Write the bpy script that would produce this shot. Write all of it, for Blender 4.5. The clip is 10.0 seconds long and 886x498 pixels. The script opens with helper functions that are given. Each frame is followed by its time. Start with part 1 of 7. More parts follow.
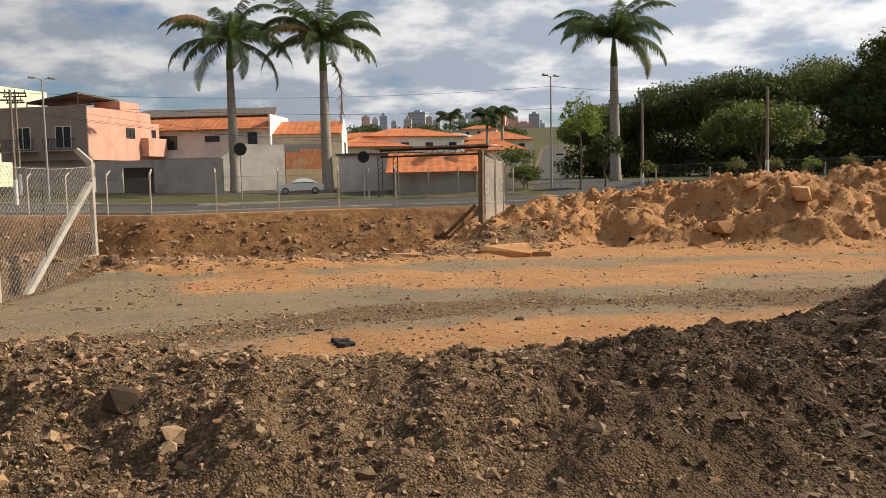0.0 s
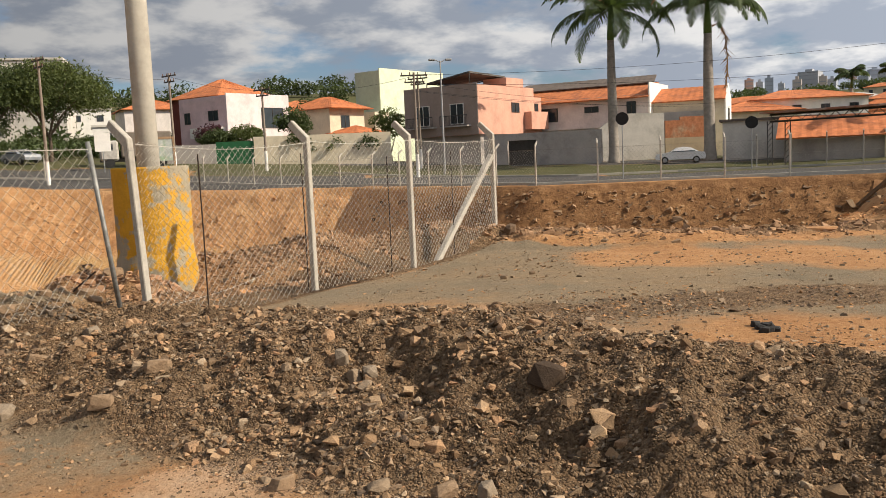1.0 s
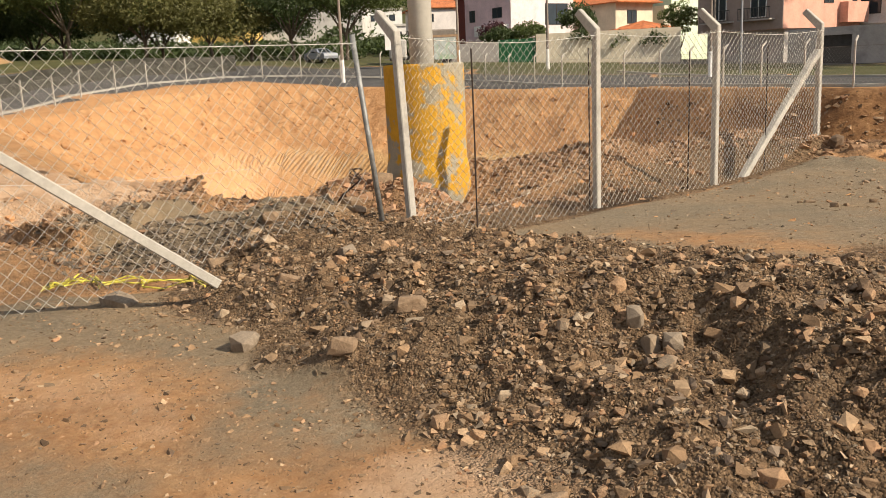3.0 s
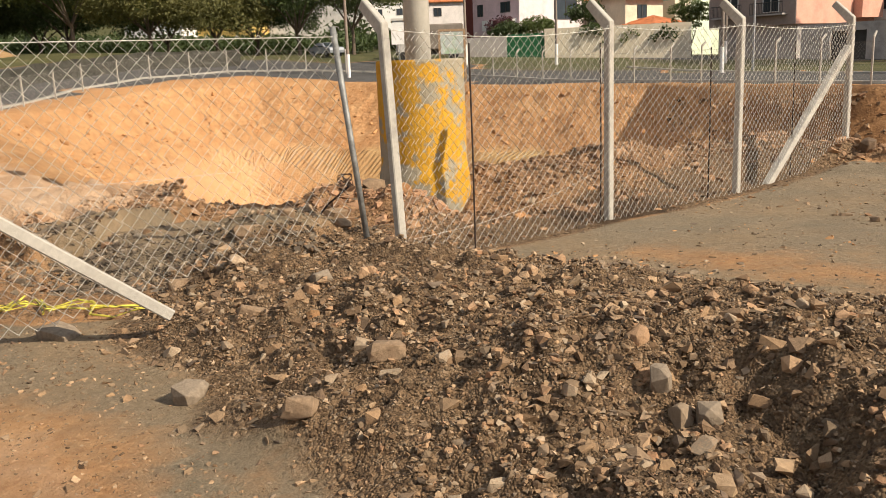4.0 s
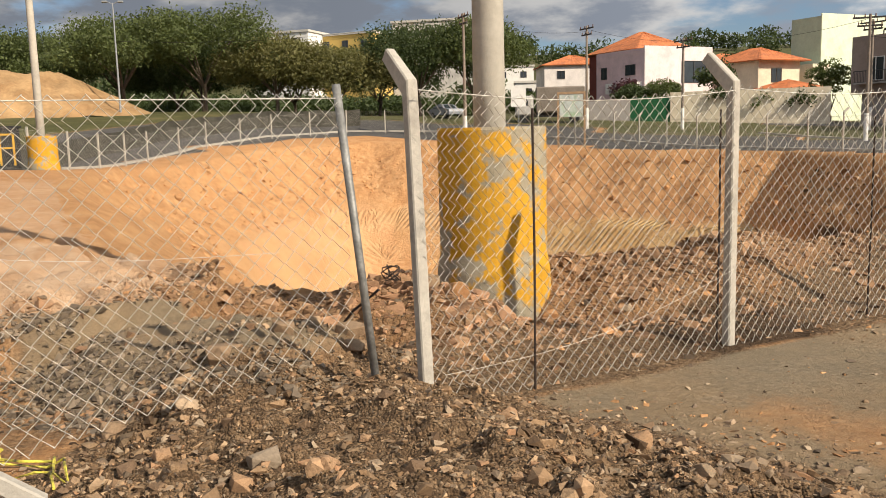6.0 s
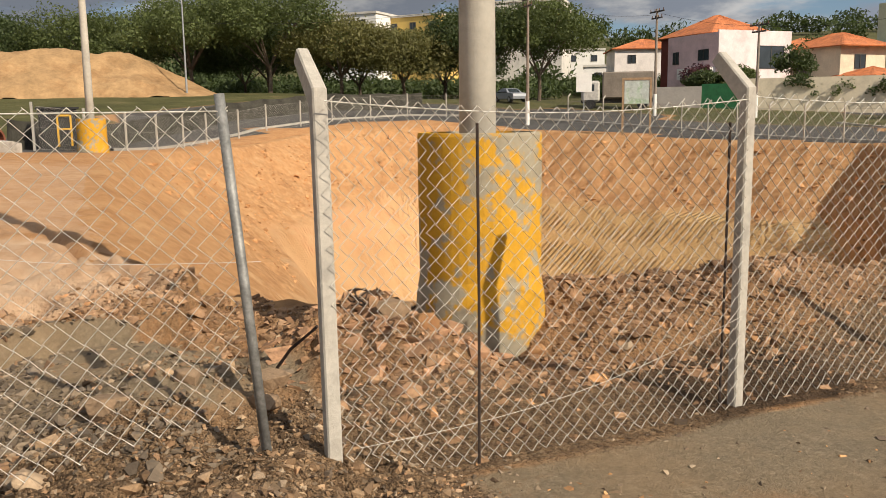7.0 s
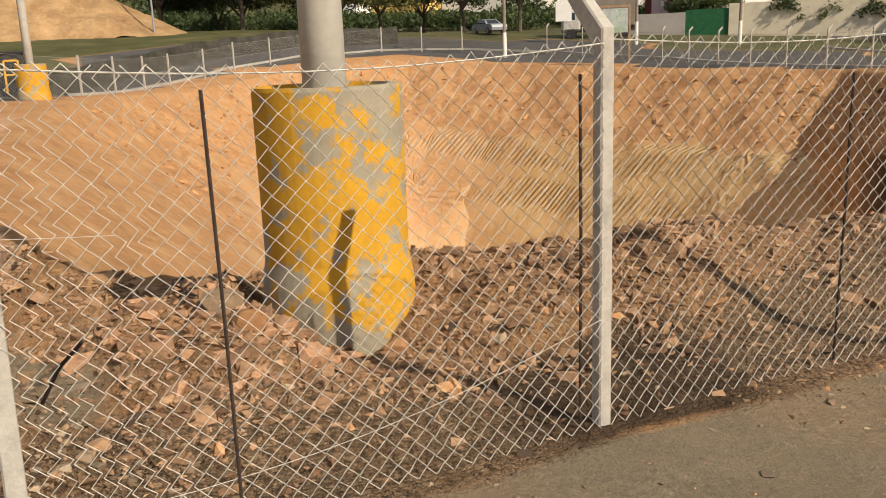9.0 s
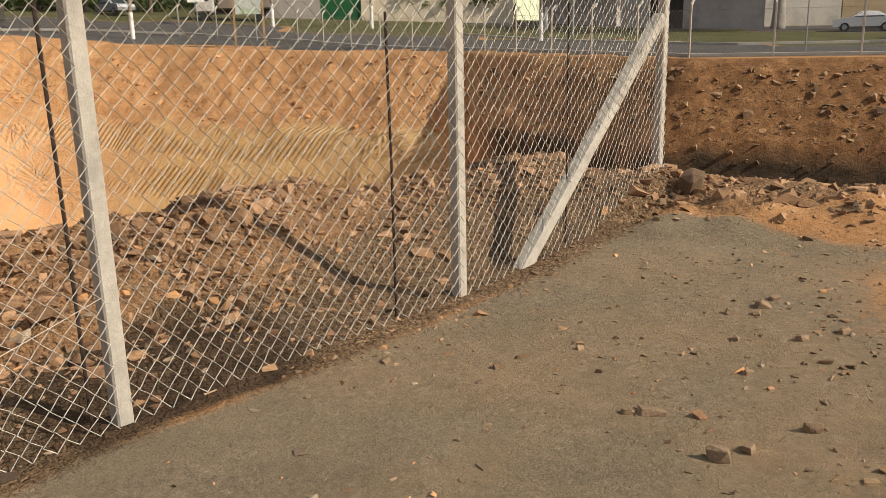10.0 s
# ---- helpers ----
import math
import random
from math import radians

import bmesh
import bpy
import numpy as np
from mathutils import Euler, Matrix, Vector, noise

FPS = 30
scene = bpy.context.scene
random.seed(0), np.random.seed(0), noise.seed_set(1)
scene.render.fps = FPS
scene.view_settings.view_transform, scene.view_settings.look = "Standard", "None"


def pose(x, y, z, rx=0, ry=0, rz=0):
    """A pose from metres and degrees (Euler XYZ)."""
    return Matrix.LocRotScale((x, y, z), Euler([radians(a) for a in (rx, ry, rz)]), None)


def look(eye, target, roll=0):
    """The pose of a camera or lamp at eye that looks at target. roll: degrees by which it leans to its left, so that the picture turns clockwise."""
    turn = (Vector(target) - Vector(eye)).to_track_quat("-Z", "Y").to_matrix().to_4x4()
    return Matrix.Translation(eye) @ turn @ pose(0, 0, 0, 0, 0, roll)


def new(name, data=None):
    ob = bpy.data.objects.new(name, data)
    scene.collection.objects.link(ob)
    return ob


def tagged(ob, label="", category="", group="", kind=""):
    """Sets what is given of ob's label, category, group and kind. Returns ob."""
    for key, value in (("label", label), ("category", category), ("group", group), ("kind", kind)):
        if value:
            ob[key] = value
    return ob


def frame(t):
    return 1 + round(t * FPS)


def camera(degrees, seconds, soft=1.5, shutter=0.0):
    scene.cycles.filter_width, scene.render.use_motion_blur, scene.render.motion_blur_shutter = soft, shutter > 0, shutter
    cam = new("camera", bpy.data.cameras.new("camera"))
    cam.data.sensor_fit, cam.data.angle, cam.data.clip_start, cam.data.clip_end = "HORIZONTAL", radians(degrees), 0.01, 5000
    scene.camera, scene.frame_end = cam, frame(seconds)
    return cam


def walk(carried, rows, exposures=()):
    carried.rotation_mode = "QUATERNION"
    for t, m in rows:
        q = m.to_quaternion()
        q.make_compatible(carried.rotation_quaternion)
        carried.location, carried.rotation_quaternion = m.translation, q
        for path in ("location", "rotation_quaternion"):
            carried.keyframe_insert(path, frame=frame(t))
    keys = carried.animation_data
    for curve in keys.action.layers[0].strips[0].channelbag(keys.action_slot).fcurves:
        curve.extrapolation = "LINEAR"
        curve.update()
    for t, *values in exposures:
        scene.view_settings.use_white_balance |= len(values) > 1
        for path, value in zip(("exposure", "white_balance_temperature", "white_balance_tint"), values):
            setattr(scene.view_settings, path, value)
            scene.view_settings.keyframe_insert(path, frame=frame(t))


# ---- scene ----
cam = camera(54.8, 10.0, soft=0.75)
METRES, EYE, TILT, LEAN, TURN = 9.5, 1.65, 0.0, 0.0, -20.5
ROWS = [
    (0.0, 0.0, 0.0, 0.0, -0.11, -4.83, 1.26),
    (0.5, -0.0265, 0.0193, -0.0007, 12.51, -5.21, 1.86),
    (1.0, -0.048, 0.0407, -0.0005, 24.52, -6.01, 2.51),
    (1.5, -0.0562, 0.0724, 0.0001, 33.93, -7.01, 1.96),
    (2.0, -0.0741, 0.1007, -0.0043, 37.9, -9.47, 2.06),
    (2.5, -0.1084, 0.1329, -0.0033, 41.67, -11.11, 2.93),
    (4.0, -0.2031, 0.2538, -0.0007, 43.53, -12.15, 2.31),
    (4.5, -0.2356, 0.3022, 0.0004, 42.34, -12.19, 1.23),
    (5.0, -0.2783, 0.3474, -0.0011, 45.08, -11.31, 1.54),
    (5.5, -0.3051, 0.3941, 0.0023, 48.5, -8.6, 1.6),
    (7.0, -0.3674, 0.5955, 0.0241, 56.47, -8.96, 0.72),
    (7.5, -0.3781, 0.6456, 0.0416, 57.41, -11.42, 1.36),
    (8.0, -0.3994, 0.6861, 0.0429, 59.37, -12.38, 2.96),
    (8.5, -0.4055, 0.7222, 0.0405, 60.91, -12.73, 3.19),
    (9.0, -0.4094, 0.7623, 0.0329, 55.71, -13.34, 2.09),
    (9.5, -0.4109, 0.8044, 0.0184, 45.28, -13.74, 1.89),
    (10.0, -0.4018, 0.8593, 0.0012, 32.92, -14.88, 1.25),
]
walk(cam, [(t, pose(0, 0, EYE, TILT, LEAN, TURN) @ pose(METRES * x, METRES * y, METRES * z, 90 + pitch, roll, yaw)) for t, x, y, z, yaw, pitch, roll in ROWS], exposures=((0.0, 0.23), (0.6, 0.24), (2.5, 0.36), (5.5, 0.37), (7.0, 0.19), (8.5, 0.15), (10.0, 0.14)))

# ---- light ----
SUN_AZ = Vector((0.9925, -0.12, 0.0)).normalized()
SUN_EL = radians(36.2)
to_sun = Vector((SUN_AZ.x * math.cos(SUN_EL), SUN_AZ.y * math.cos(SUN_EL), math.sin(SUN_EL)))
sun = new("sun", bpy.data.lights.new("sun", "SUN"))
sun.data.energy, sun.data.angle, sun.data.color = 5.0, radians(0.5), (1.0, 0.87, 0.69)
sun.matrix_world = look((0, 0, 60), Vector((0, 0, 60)) - to_sun)


def sky():
    w = bpy.data.worlds.new("sky")
    scene.world = w
    w.use_nodes = True
    nt = w.node_tree
    nt.nodes.clear()
    out = nt.nodes.new("ShaderNodeOutputWorld")
    bg = nt.nodes.new("ShaderNodeBackground")
    tex = nt.nodes.new("ShaderNodeTexSky")
    tex.sky_type, tex.sun_disc = "NISHITA", False
    tex.sun_elevation, tex.sun_rotation = SUN_EL, math.atan2(SUN_AZ.x, SUN_AZ.y)
    tex.air_density, tex.dust_density = 1.0, 1.0
    co = nt.nodes.new("ShaderNodeTexCoord")
    # the clouds lie on a flat layer overhead, so that they crowd together towards the horizon
    sep = nt.nodes.new("ShaderNodeSeparateXYZ")
    nt.links.new(co.outputs["Generated"], sep.inputs["Vector"])
    lift = nt.nodes.new("ShaderNodeMath")
    lift.operation = "ADD"
    nt.links.new(sep.outputs["Z"], lift.inputs[0])
    lift.inputs[1].default_value = 0.34
    inv = nt.nodes.new("ShaderNodeMath")
    inv.operation = "DIVIDE"
    inv.inputs[0].default_value = 1.0
    nt.links.new(lift.outputs[0], inv.inputs[1])
    flat = nt.nodes.new("ShaderNodeVectorMath")
    flat.operation = "SCALE"
    nt.links.new(co.outputs["Generated"], flat.inputs[0])
    nt.links.new(inv.outputs[0], flat.inputs["Scale"])
    mp = nt.nodes.new("ShaderNodeMapping")
    mp.inputs["Scale"].default_value = (1.0, 1.0, 2.4)
    nt.links.new(flat.outputs["Vector"], mp.inputs["Vector"])

    def cloud(scale, detail, seed, lo, hi):
        n = nt.nodes.new("ShaderNodeTexNoise")
        n.noise_dimensions = "4D"
        n.inputs["Scale"].default_value, n.inputs["Detail"].default_value = scale, detail
        n.inputs["W"].default_value, n.inputs["Roughness"].default_value = seed, 0.55
        nt.links.new(mp.outputs["Vector"], n.inputs["Vector"])
        r = nt.nodes.new("ShaderNodeMapRange")
        r.interpolation_type = "SMOOTHSTEP"
        r.inputs["From Min"].default_value, r.inputs["From Max"].default_value = lo, hi
        nt.links.new(n.outputs["Fac"], r.inputs["Value"])
        return r.outputs["Result"]

    cover = cloud(3.0, 10, 2.6, 0.32, 0.46)
    lit = cloud(4.6, 10, 4.1, 0.44, 0.64)
    shade = nt.nodes.new("ShaderNodeMix")
    shade.data_type = "RGBA"
    shade.inputs["A"].default_value = (6.2, 6.9, 8.2, 1)
    shade.inputs["B"].default_value = (14.0, 13.8, 13.6, 1)
    nt.links.new(lit, shade.inputs["Factor"])
    mix = nt.nodes.new("ShaderNodeMix")
    mix.data_type = "RGBA"
    nt.links.new(cover, mix.inputs["Factor"])
    blue = nt.nodes.new("ShaderNodeVectorMath")
    blue.operation = "MULTIPLY"
    nt.links.new(tex.outputs["Color"], blue.inputs[0])
    blue.inputs[1].default_value = (1.1, 1.22, 1.42)
    nt.links.new(blue.outputs["Vector"], mix.inputs["A"])
    # clouds towards the sun are brighter
    side = nt.nodes.new("ShaderNodeVectorMath")
    side.operation = "DOT_PRODUCT"
    nt.links.new(co.outputs["Generated"], side.inputs[0])
    side.inputs[1].default_value = tuple(SUN_AZ)
    glow = nt.nodes.new("ShaderNodeMapRange")
    glow.inputs["From Min"].default_value, glow.inputs["From Max"].default_value = -0.7, 0.5
    glow.inputs["To Min"].default_value, glow.inputs["To Max"].default_value = 0.5, 1.2
    nt.links.new(side.outputs["Value"], glow.inputs["Value"])
    lit_cloud = nt.nodes.new("ShaderNodeVectorMath")
    lit_cloud.operation = "SCALE"
    nt.links.new(shade.outputs["Result"], lit_cloud.inputs[0])
    nt.links.new(glow.outputs["Result"], lit_cloud.inputs["Scale"])
    nt.links.new(lit_cloud.outputs["Vector"], mix.inputs["B"])
    nt.links.new(mix.outputs["Result"], bg.inputs["Color"])
    bg.inputs["Strength"].default_value = 0.051
    nt.links.new(bg.outputs["Background"], out.inputs["Surface"])


sky()

# ---- materials ----
MATS = {}


def material(name, base, rough=0.85, metal=0.0, var=0.25, scale=6.0, bump=0.3, bump_scale=40.0, second=None, second_scale=0.6, second_lo=0.5, second_hi=0.65, spec=0.3, island=0.0, per_object=0.0, palette=None):
    """A procedural surface: base colour with variation at two scales, grain relief, and an optional second colour in patches."""
    if name in MATS:
        return MATS[name]
    m = bpy.data.materials.new(name)
    m.use_nodes = True
    nt = m.node_tree
    b = nt.nodes["Principled BSDF"]
    b.inputs["Roughness"].default_value, b.inputs["Metallic"].default_value = rough, metal
    b.inputs["Specular IOR Level"].default_value = spec
    co = nt.nodes.new("ShaderNodeTexCoord").outputs["Object"]

    def noise_tex(s, d=5, r=0.6):
        n = nt.nodes.new("ShaderNodeTexNoise")
        n.inputs["Scale"].default_value, n.inputs["Detail"].default_value, n.inputs["Roughness"].default_value = s, d, r
        nt.links.new(co, n.inputs["Vector"])
        return n.outputs["Fac"]

    def remap(v, a, c, lo, hi):
        r = nt.nodes.new("ShaderNodeMapRange")
        r.inputs["From Min"].default_value, r.inputs["From Max"].default_value = a, c
        r.inputs["To Min"].default_value, r.inputs["To Max"].default_value = lo, hi
        nt.links.new(v, r.inputs["Value"])
        return r.outputs["Result"]

    def times(x, y):
        n = nt.nodes.new("ShaderNodeMath")
        n.operation = "MULTIPLY"
        nt.links.new(x, n.inputs[0])
        nt.links.new(y, n.inputs[1])
        return n.outputs[0]

    col = nt.nodes.new("ShaderNodeRGB")
    col.outputs[0].default_value = (*base, 1)
    colour = col.outputs[0]
    if palette:
        pg = nt.nodes.new("ShaderNodeNewGeometry")
        pr = nt.nodes.new("ShaderNodeValToRGB")
        while len(pr.color_ramp.elements) < len(palette):
            pr.color_ramp.elements.new(0.5)
        for i, (e, c) in enumerate(zip(pr.color_ramp.elements, palette)):
            e.position, e.color = i / (len(palette) - 1), (*c, 1)
        nt.links.new(pg.outputs["Random Per Island"], pr.inputs["Fac"])
        colour = pr.outputs["Color"]
    if second:
        mx = nt.nodes.new("ShaderNodeMix")
        mx.data_type = "RGBA"
        nt.links.new(colour, mx.inputs["A"])
        mx.inputs["B"].default_value = (*second, 1)
        nt.links.new(remap(noise_tex(second_scale, 7, 0.65), second_lo, second_hi, 0, 1), mx.inputs["Factor"])
        colour = mx.outputs["Result"]
    k = times(remap(noise_tex(scale), 0.3, 0.7, 1 - var, 1 + var), remap(noise_tex(scale * 7), 0.3, 0.7, 1 - var * 0.6, 1 + var * 0.6))
    if island:
        g = nt.nodes.new("ShaderNodeNewGeometry")
        k = times(k, remap(g.outputs["Random Per Island"], 0, 1, 1 - island, 1 + island))
    if per_object:
        g = nt.nodes.new("ShaderNodeObjectInfo")
        k = times(k, remap(g.outputs["Random"], 0, 1, 1 - per_object, 1 + per_object))
    vm = nt.nodes.new("ShaderNodeVectorMath")
    vm.operation = "SCALE"
    nt.links.new(colour, vm.inputs[0])
    nt.links.new(k, vm.inputs["Scale"])
    nt.links.new(vm.outputs["Vector"], b.inputs["Base Color"])
    if bump:
        bp = nt.nodes.new("ShaderNodeBump")
        bp.inputs["Strength"].default_value, bp.inputs["Distance"].default_value = bump, 0.02
        nt.links.new(noise_tex(bump_scale, 6, 0.7), bp.inputs["Height"])
        nt.links.new(bp.outputs["Normal"], b.inputs["Normal"])
    MATS[name] = m
    return m


# ---- small tools ----
def rng(seed):
    return np.random.default_rng(seed)


def lattice(x, y, seed):
    ix, iy = np.floor(x).astype(np.int64), np.floor(y).astype(np.int64)
    fx, fy = x - ix, y - iy
    fx, fy = fx * fx * (3 - 2 * fx), fy * fy * (3 - 2 * fy)

    def h(a, c):
        n = (a * 374761393 + c * 668265263 + seed * 974634777) & 0x7FFFFFFF
        n = ((n ^ (n >> 13)) * 1274126177) & 0x7FFFFFFF
        return ((n ^ (n >> 16)) & 0xFFFF) / 65535.0

    return (h(ix, iy) * (1 - fx) + h(ix + 1, iy) * fx) * (1 - fy) + (h(ix, iy + 1) * (1 - fx) + h(ix + 1, iy + 1) * fx) * fy


def fbm(x, y, scale, octaves=4, seed=1, gain=0.5):
    x, y = np.asarray(x, float) * scale, np.asarray(y, float) * scale
    total, amp, s = 0.0, 1.0, 0.0
    for k in range(octaves):
        total = total + amp * (lattice(x, y, seed + k) - 0.5)
        s += amp
        x, y, amp = x * 2.03 + 17.1, y * 2.03 + 5.7, amp * gain
    return 2 * total / s


def smooth(a, b, v):
    k = np.clip((v - a) / (b - a), 0, 1)
    return k * k * (3 - 2 * k)


def polyline(x, y, pts, closed=False):
    """Distance to a line of points (x, y, extra...), the extras there, and the length along it."""
    x, y = np.asarray(x, float), np.asarray(y, float)
    best = np.full(x.shape, 1e9)
    extra = [np.zeros(x.shape) for _ in range(len(pts[0]) - 2)]
    along = np.zeros(x.shape)
    run = 0.0
    pairs = list(zip(pts, list(pts[1:]) + ([pts[0]] if closed else [])))
    for p, q in pairs:
        dx, dy = q[0] - p[0], q[1] - p[1]
        L = math.hypot(dx, dy)
        k = np.clip(((x - p[0]) * dx + (y - p[1]) * dy) / (L * L), 0, 1)
        d = np.hypot(x - p[0] - k * dx, y - p[1] - k * dy)
        m = d < best
        best = np.where(m, d, best)
        along = np.where(m, run + k * L, along)
        for i in range(len(extra)):
            extra[i] = np.where(m, p[2 + i] * (1 - k) + q[2 + i] * k, extra[i])
        run += L
    return (best, along, *extra)


def inside(x, y, pts):
    x, y = np.asarray(x, float), np.asarray(y, float)
    r = np.zeros(x.shape, bool)
    for p, q in zip(pts, pts[1:] + pts[:1]):
        if p[1] == q[1]:
            continue
        c = (p[1] > y) != (q[1] > y)
        r ^= c & (x < (q[0] - p[0]) * (y - p[1]) / (q[1] - p[1]) + p[0])
    return r


def mesh(name, verts, faces, mat, smooth_faces=False):
    me = bpy.data.meshes.new(name)
    me.from_pydata([tuple(v) for v in verts], [], [tuple(f) for f in faces])
    me.materials.append(mat)
    if smooth_faces:
        me.polygons.foreach_set("use_smooth", [True] * len(me.polygons))
    me.update()
    return me


def thing(name, label, category, at=(0, 0, 0), rz=0, group="", kind=""):
    ob = new(name)
    ob.empty_display_size = 0.2
    ob.matrix_world = pose(*at, 0, 0, rz)
    return tagged(ob, label, category, group, kind)


def part(name, bm, mat, parent, label="", smooth_faces=False):
    me = bpy.data.meshes.new(name)
    bm.to_mesh(me)
    bm.free()
    me.materials.append(mat)
    if smooth_faces:
        me.polygons.foreach_set("use_smooth", [True] * len(me.polygons))
    ob = new(name, me)
    ob.parent = parent
    return tagged(ob, label)


def raw(name, verts, faces, mat, parent, label="", smooth_faces=False):
    ob = new(name, mesh(name, verts, faces, mat, smooth_faces))
    ob.parent = parent
    return tagged(ob, label)


def box_bm(x0, x1, y0, y1, z0, z1, bevel=0.0, bm=None):
    bm = bm or bmesh.new()
    g = bmesh.ops.create_cube(bm, size=1.0)["verts"]
    for v in g:
        v.co = Vector(((x0 + x1) / 2 + v.co.x * (x1 - x0), (y0 + y1) / 2 + v.co.y * (y1 - y0), (z0 + z1) / 2 + v.co.z * (z1 - z0)))
    if bevel:
        es = list({e for v in g for e in v.link_edges})
        bmesh.ops.bevel(bm, geom=es, offset=bevel, segments=1, affect="EDGES")
    return bm


def tube(points, radii, sides=8, cap=True):
    """Verts and faces of a tube along points."""
    vs, fs = [], []
    P = [Vector(p) for p in points]
    for i, p in enumerate(P):
        d = (P[min(i + 1, len(P) - 1)] - P[max(i - 1, 0)]).normalized()
        ref = Vector((1, 0, 0)) if abs(d.x) < 0.8 else Vector((0, 1, 0))
        a = d.cross(ref).normalized()
        b = d.cross(a).normalized()
        r = radii[i] if isinstance(radii, (list, tuple)) else radii
        for k in range(sides):
            t = 2 * math.pi * k / sides
            vs.append(p + a * (r * math.cos(t)) + b * (r * math.sin(t)))
    for i in range(len(P) - 1):
        for k in range(sides):
            k2 = (k + 1) % sides
            fs.append((i * sides + k, i * sides + k2, (i + 1) * sides + k2, (i + 1) * sides + k))
    if cap:
        fs.append(tuple(range(sides))[::-1])
        fs.append(tuple((len(P) - 1) * sides + k for k in range(sides)))
    return vs, fs


class Soup:
    """Collects verts and faces of many small pieces for one mesh."""

    def __init__(self):
        self.v, self.f, self.n = [], [], 0

    def add(self, vs, fs):
        n = self.n
        self.v.extend(vs)
        self.f.extend([tuple(i + n for i in f) for f in fs])
        self.n += len(vs)

    def tube(self, points, radii, sides=4, cap=False):
        self.add(*tube(points, radii, sides, cap))


# ---- the lie of the land ----
PIT = [(-37.5, 32.0), (-31, 26.9), (-24, 21.0), (-15.3, 15.4), (-12.5, 13.9), (-10.3, 13.1), (-8.4, 13.4), (-7.3, 13.9), (-6.1, 14.6), (-5.0, 15.3), (-3.8, 16.5), (-2.6, 17.7), (-0.9, 17.9), (0.3, 17.2), (1.7, 17.1), (5.0, 17.4), (8.5, 18.6),
       (10.5, 24.0), (13.0, 30.0), (17.0, 39.0), (19.0, 43.8), (12.0, 44.6), (1.4, 45.2), (-5.0, 51.0), (-8.6, 55.6), (-10.1, 58.1), (-16, 60.2), (-24, 62.4), (-32, 64.0), (-38, 64.2), (-43, 62.5), (-46.5, 58.5), (-47.5, 53.0), (-45.0, 46.0), (-41.5, 38.5)]
BERM = [(14.0, 6.0, 1.0, 2.2), (9.5, 5.5, 0.9, 2.1), (7.4, 5.25, 0.66, 2.0), (5.5, 5.0, 0.42, 1.9), (4.0, 5.0, 0.32, 1.8), (2.0, 5.4, 0.28, 1.8), (0.3, 6.2, 0.30, 1.9), (-1.3, 7.2, 0.36, 1.9), (-3.0, 7.9, 0.38, 1.9), (-4.3, 8.6, 0.33, 1.6), (-5.3, 9.6, 0.2, 1.3)]
MOUND = [(8.6, 18.6, 0.5, 2.2), (11.3, 19.3, 1.15, 3.0), (13.0, 17.8, 1.3, 3.4), (15.0, 16.3, 1.42, 3.6), (18.0, 14.8, 1.6, 3.8), (24.0, 12.0, 1.6, 4.0), (34.0, 10.0, 1.4, 4.0)]
CLAY_CUT = [(-7.9, 9.6), (-8.4, 9.2), (-9.1, 9.35), (-9.9, 9.55), (-11.5, 10.1), (-16, 11.0)]
FENCE = [(-4.4, 9.75), (-2.96, 12.15), (-1.79, 14.24), (-0.50, 17.1)]


BRINK_EAST = [(12.0, 44.6), (1.4, 45.2), (-5.0, 51.0), (-8.6, 55.6), (-10.1, 58.1)]
BRINK_NORTH = [(-10.3, 58.2), (-16, 60.2), (-24, 62.4), (-32, 64.0)]
BRINK_BEND = ([(-16, 60.2), (-24, 62.4), (-32, 64.0), (-38, 64.2), (-41, 63.4)], [(-45.3, 60.2), (-46.5, 58.5), (-47.5, 53.0), (-45.0, 46.0), (-41.5, 38.5), (-37.5, 32.0)])


def sloped(d):
    """Depth at a distance from the brink: a sloping upper part and a steep lower wall."""
    return -np.interp(d, [0, 0.25, 5.2, 5.8, 9.3, 11.6], [0, 0.15, 3.9, 4.3, 9.3, 13.2])


def sheer(d):
    """A steeper face, upright from a ledge down."""
    return -np.interp(d, [0, 0.25, 3.15, 3.3, 3.8, 9.6], [0, 0.15, 3.05, 3.3, 9.2, 13.2])


def east_face(x, y):
    """How far the east face's surface stands above the north wall's at the inner corner."""
    return sheer(polyline(x, y, BRINK_EAST)[0]) - sloped(polyline(x, y, BRINK_NORTH)[0])


def depth_in_pit(d, x, y):
    """Sheer at the east end, sloping elsewhere, a gentle ramp at the west end."""
    # the digging cut the north-west bend in one wide sweep
    d1, d2 = (polyline(x, y, line)[0] for line in BRINK_BEND)
    sweep = np.maximum(-2.2 * np.log(np.exp(-d1 / 2.2) + np.exp(-d2 / 2.2)), 0.0)
    k = smooth(1, 6, d) * smooth(-22, -28, x) * smooth(34, 40, y)
    d = d * (1 - k) + np.minimum(sweep, d) * k
    a, c = sloped(d), sheer(d)
    k = smooth(-6, 1, x)
    z = a * (1 - k) + c * k
    corner = np.maximum(sheer(polyline(x, y, BRINK_EAST)[0]), sloped(polyline(x, y, BRINK_NORTH)[0]))
    near = smooth(38, 42, y) * smooth(-26, -21, x) * smooth(6, 1, x)
    z = z * (1 - near) + corner * near
    bearing = np.degrees(np.arctan2(-(x + 1.0), np.maximum(y - 6.0, 0.1)))
    return z * (0.06 + 0.94 * smooth(72, 57, bearing))


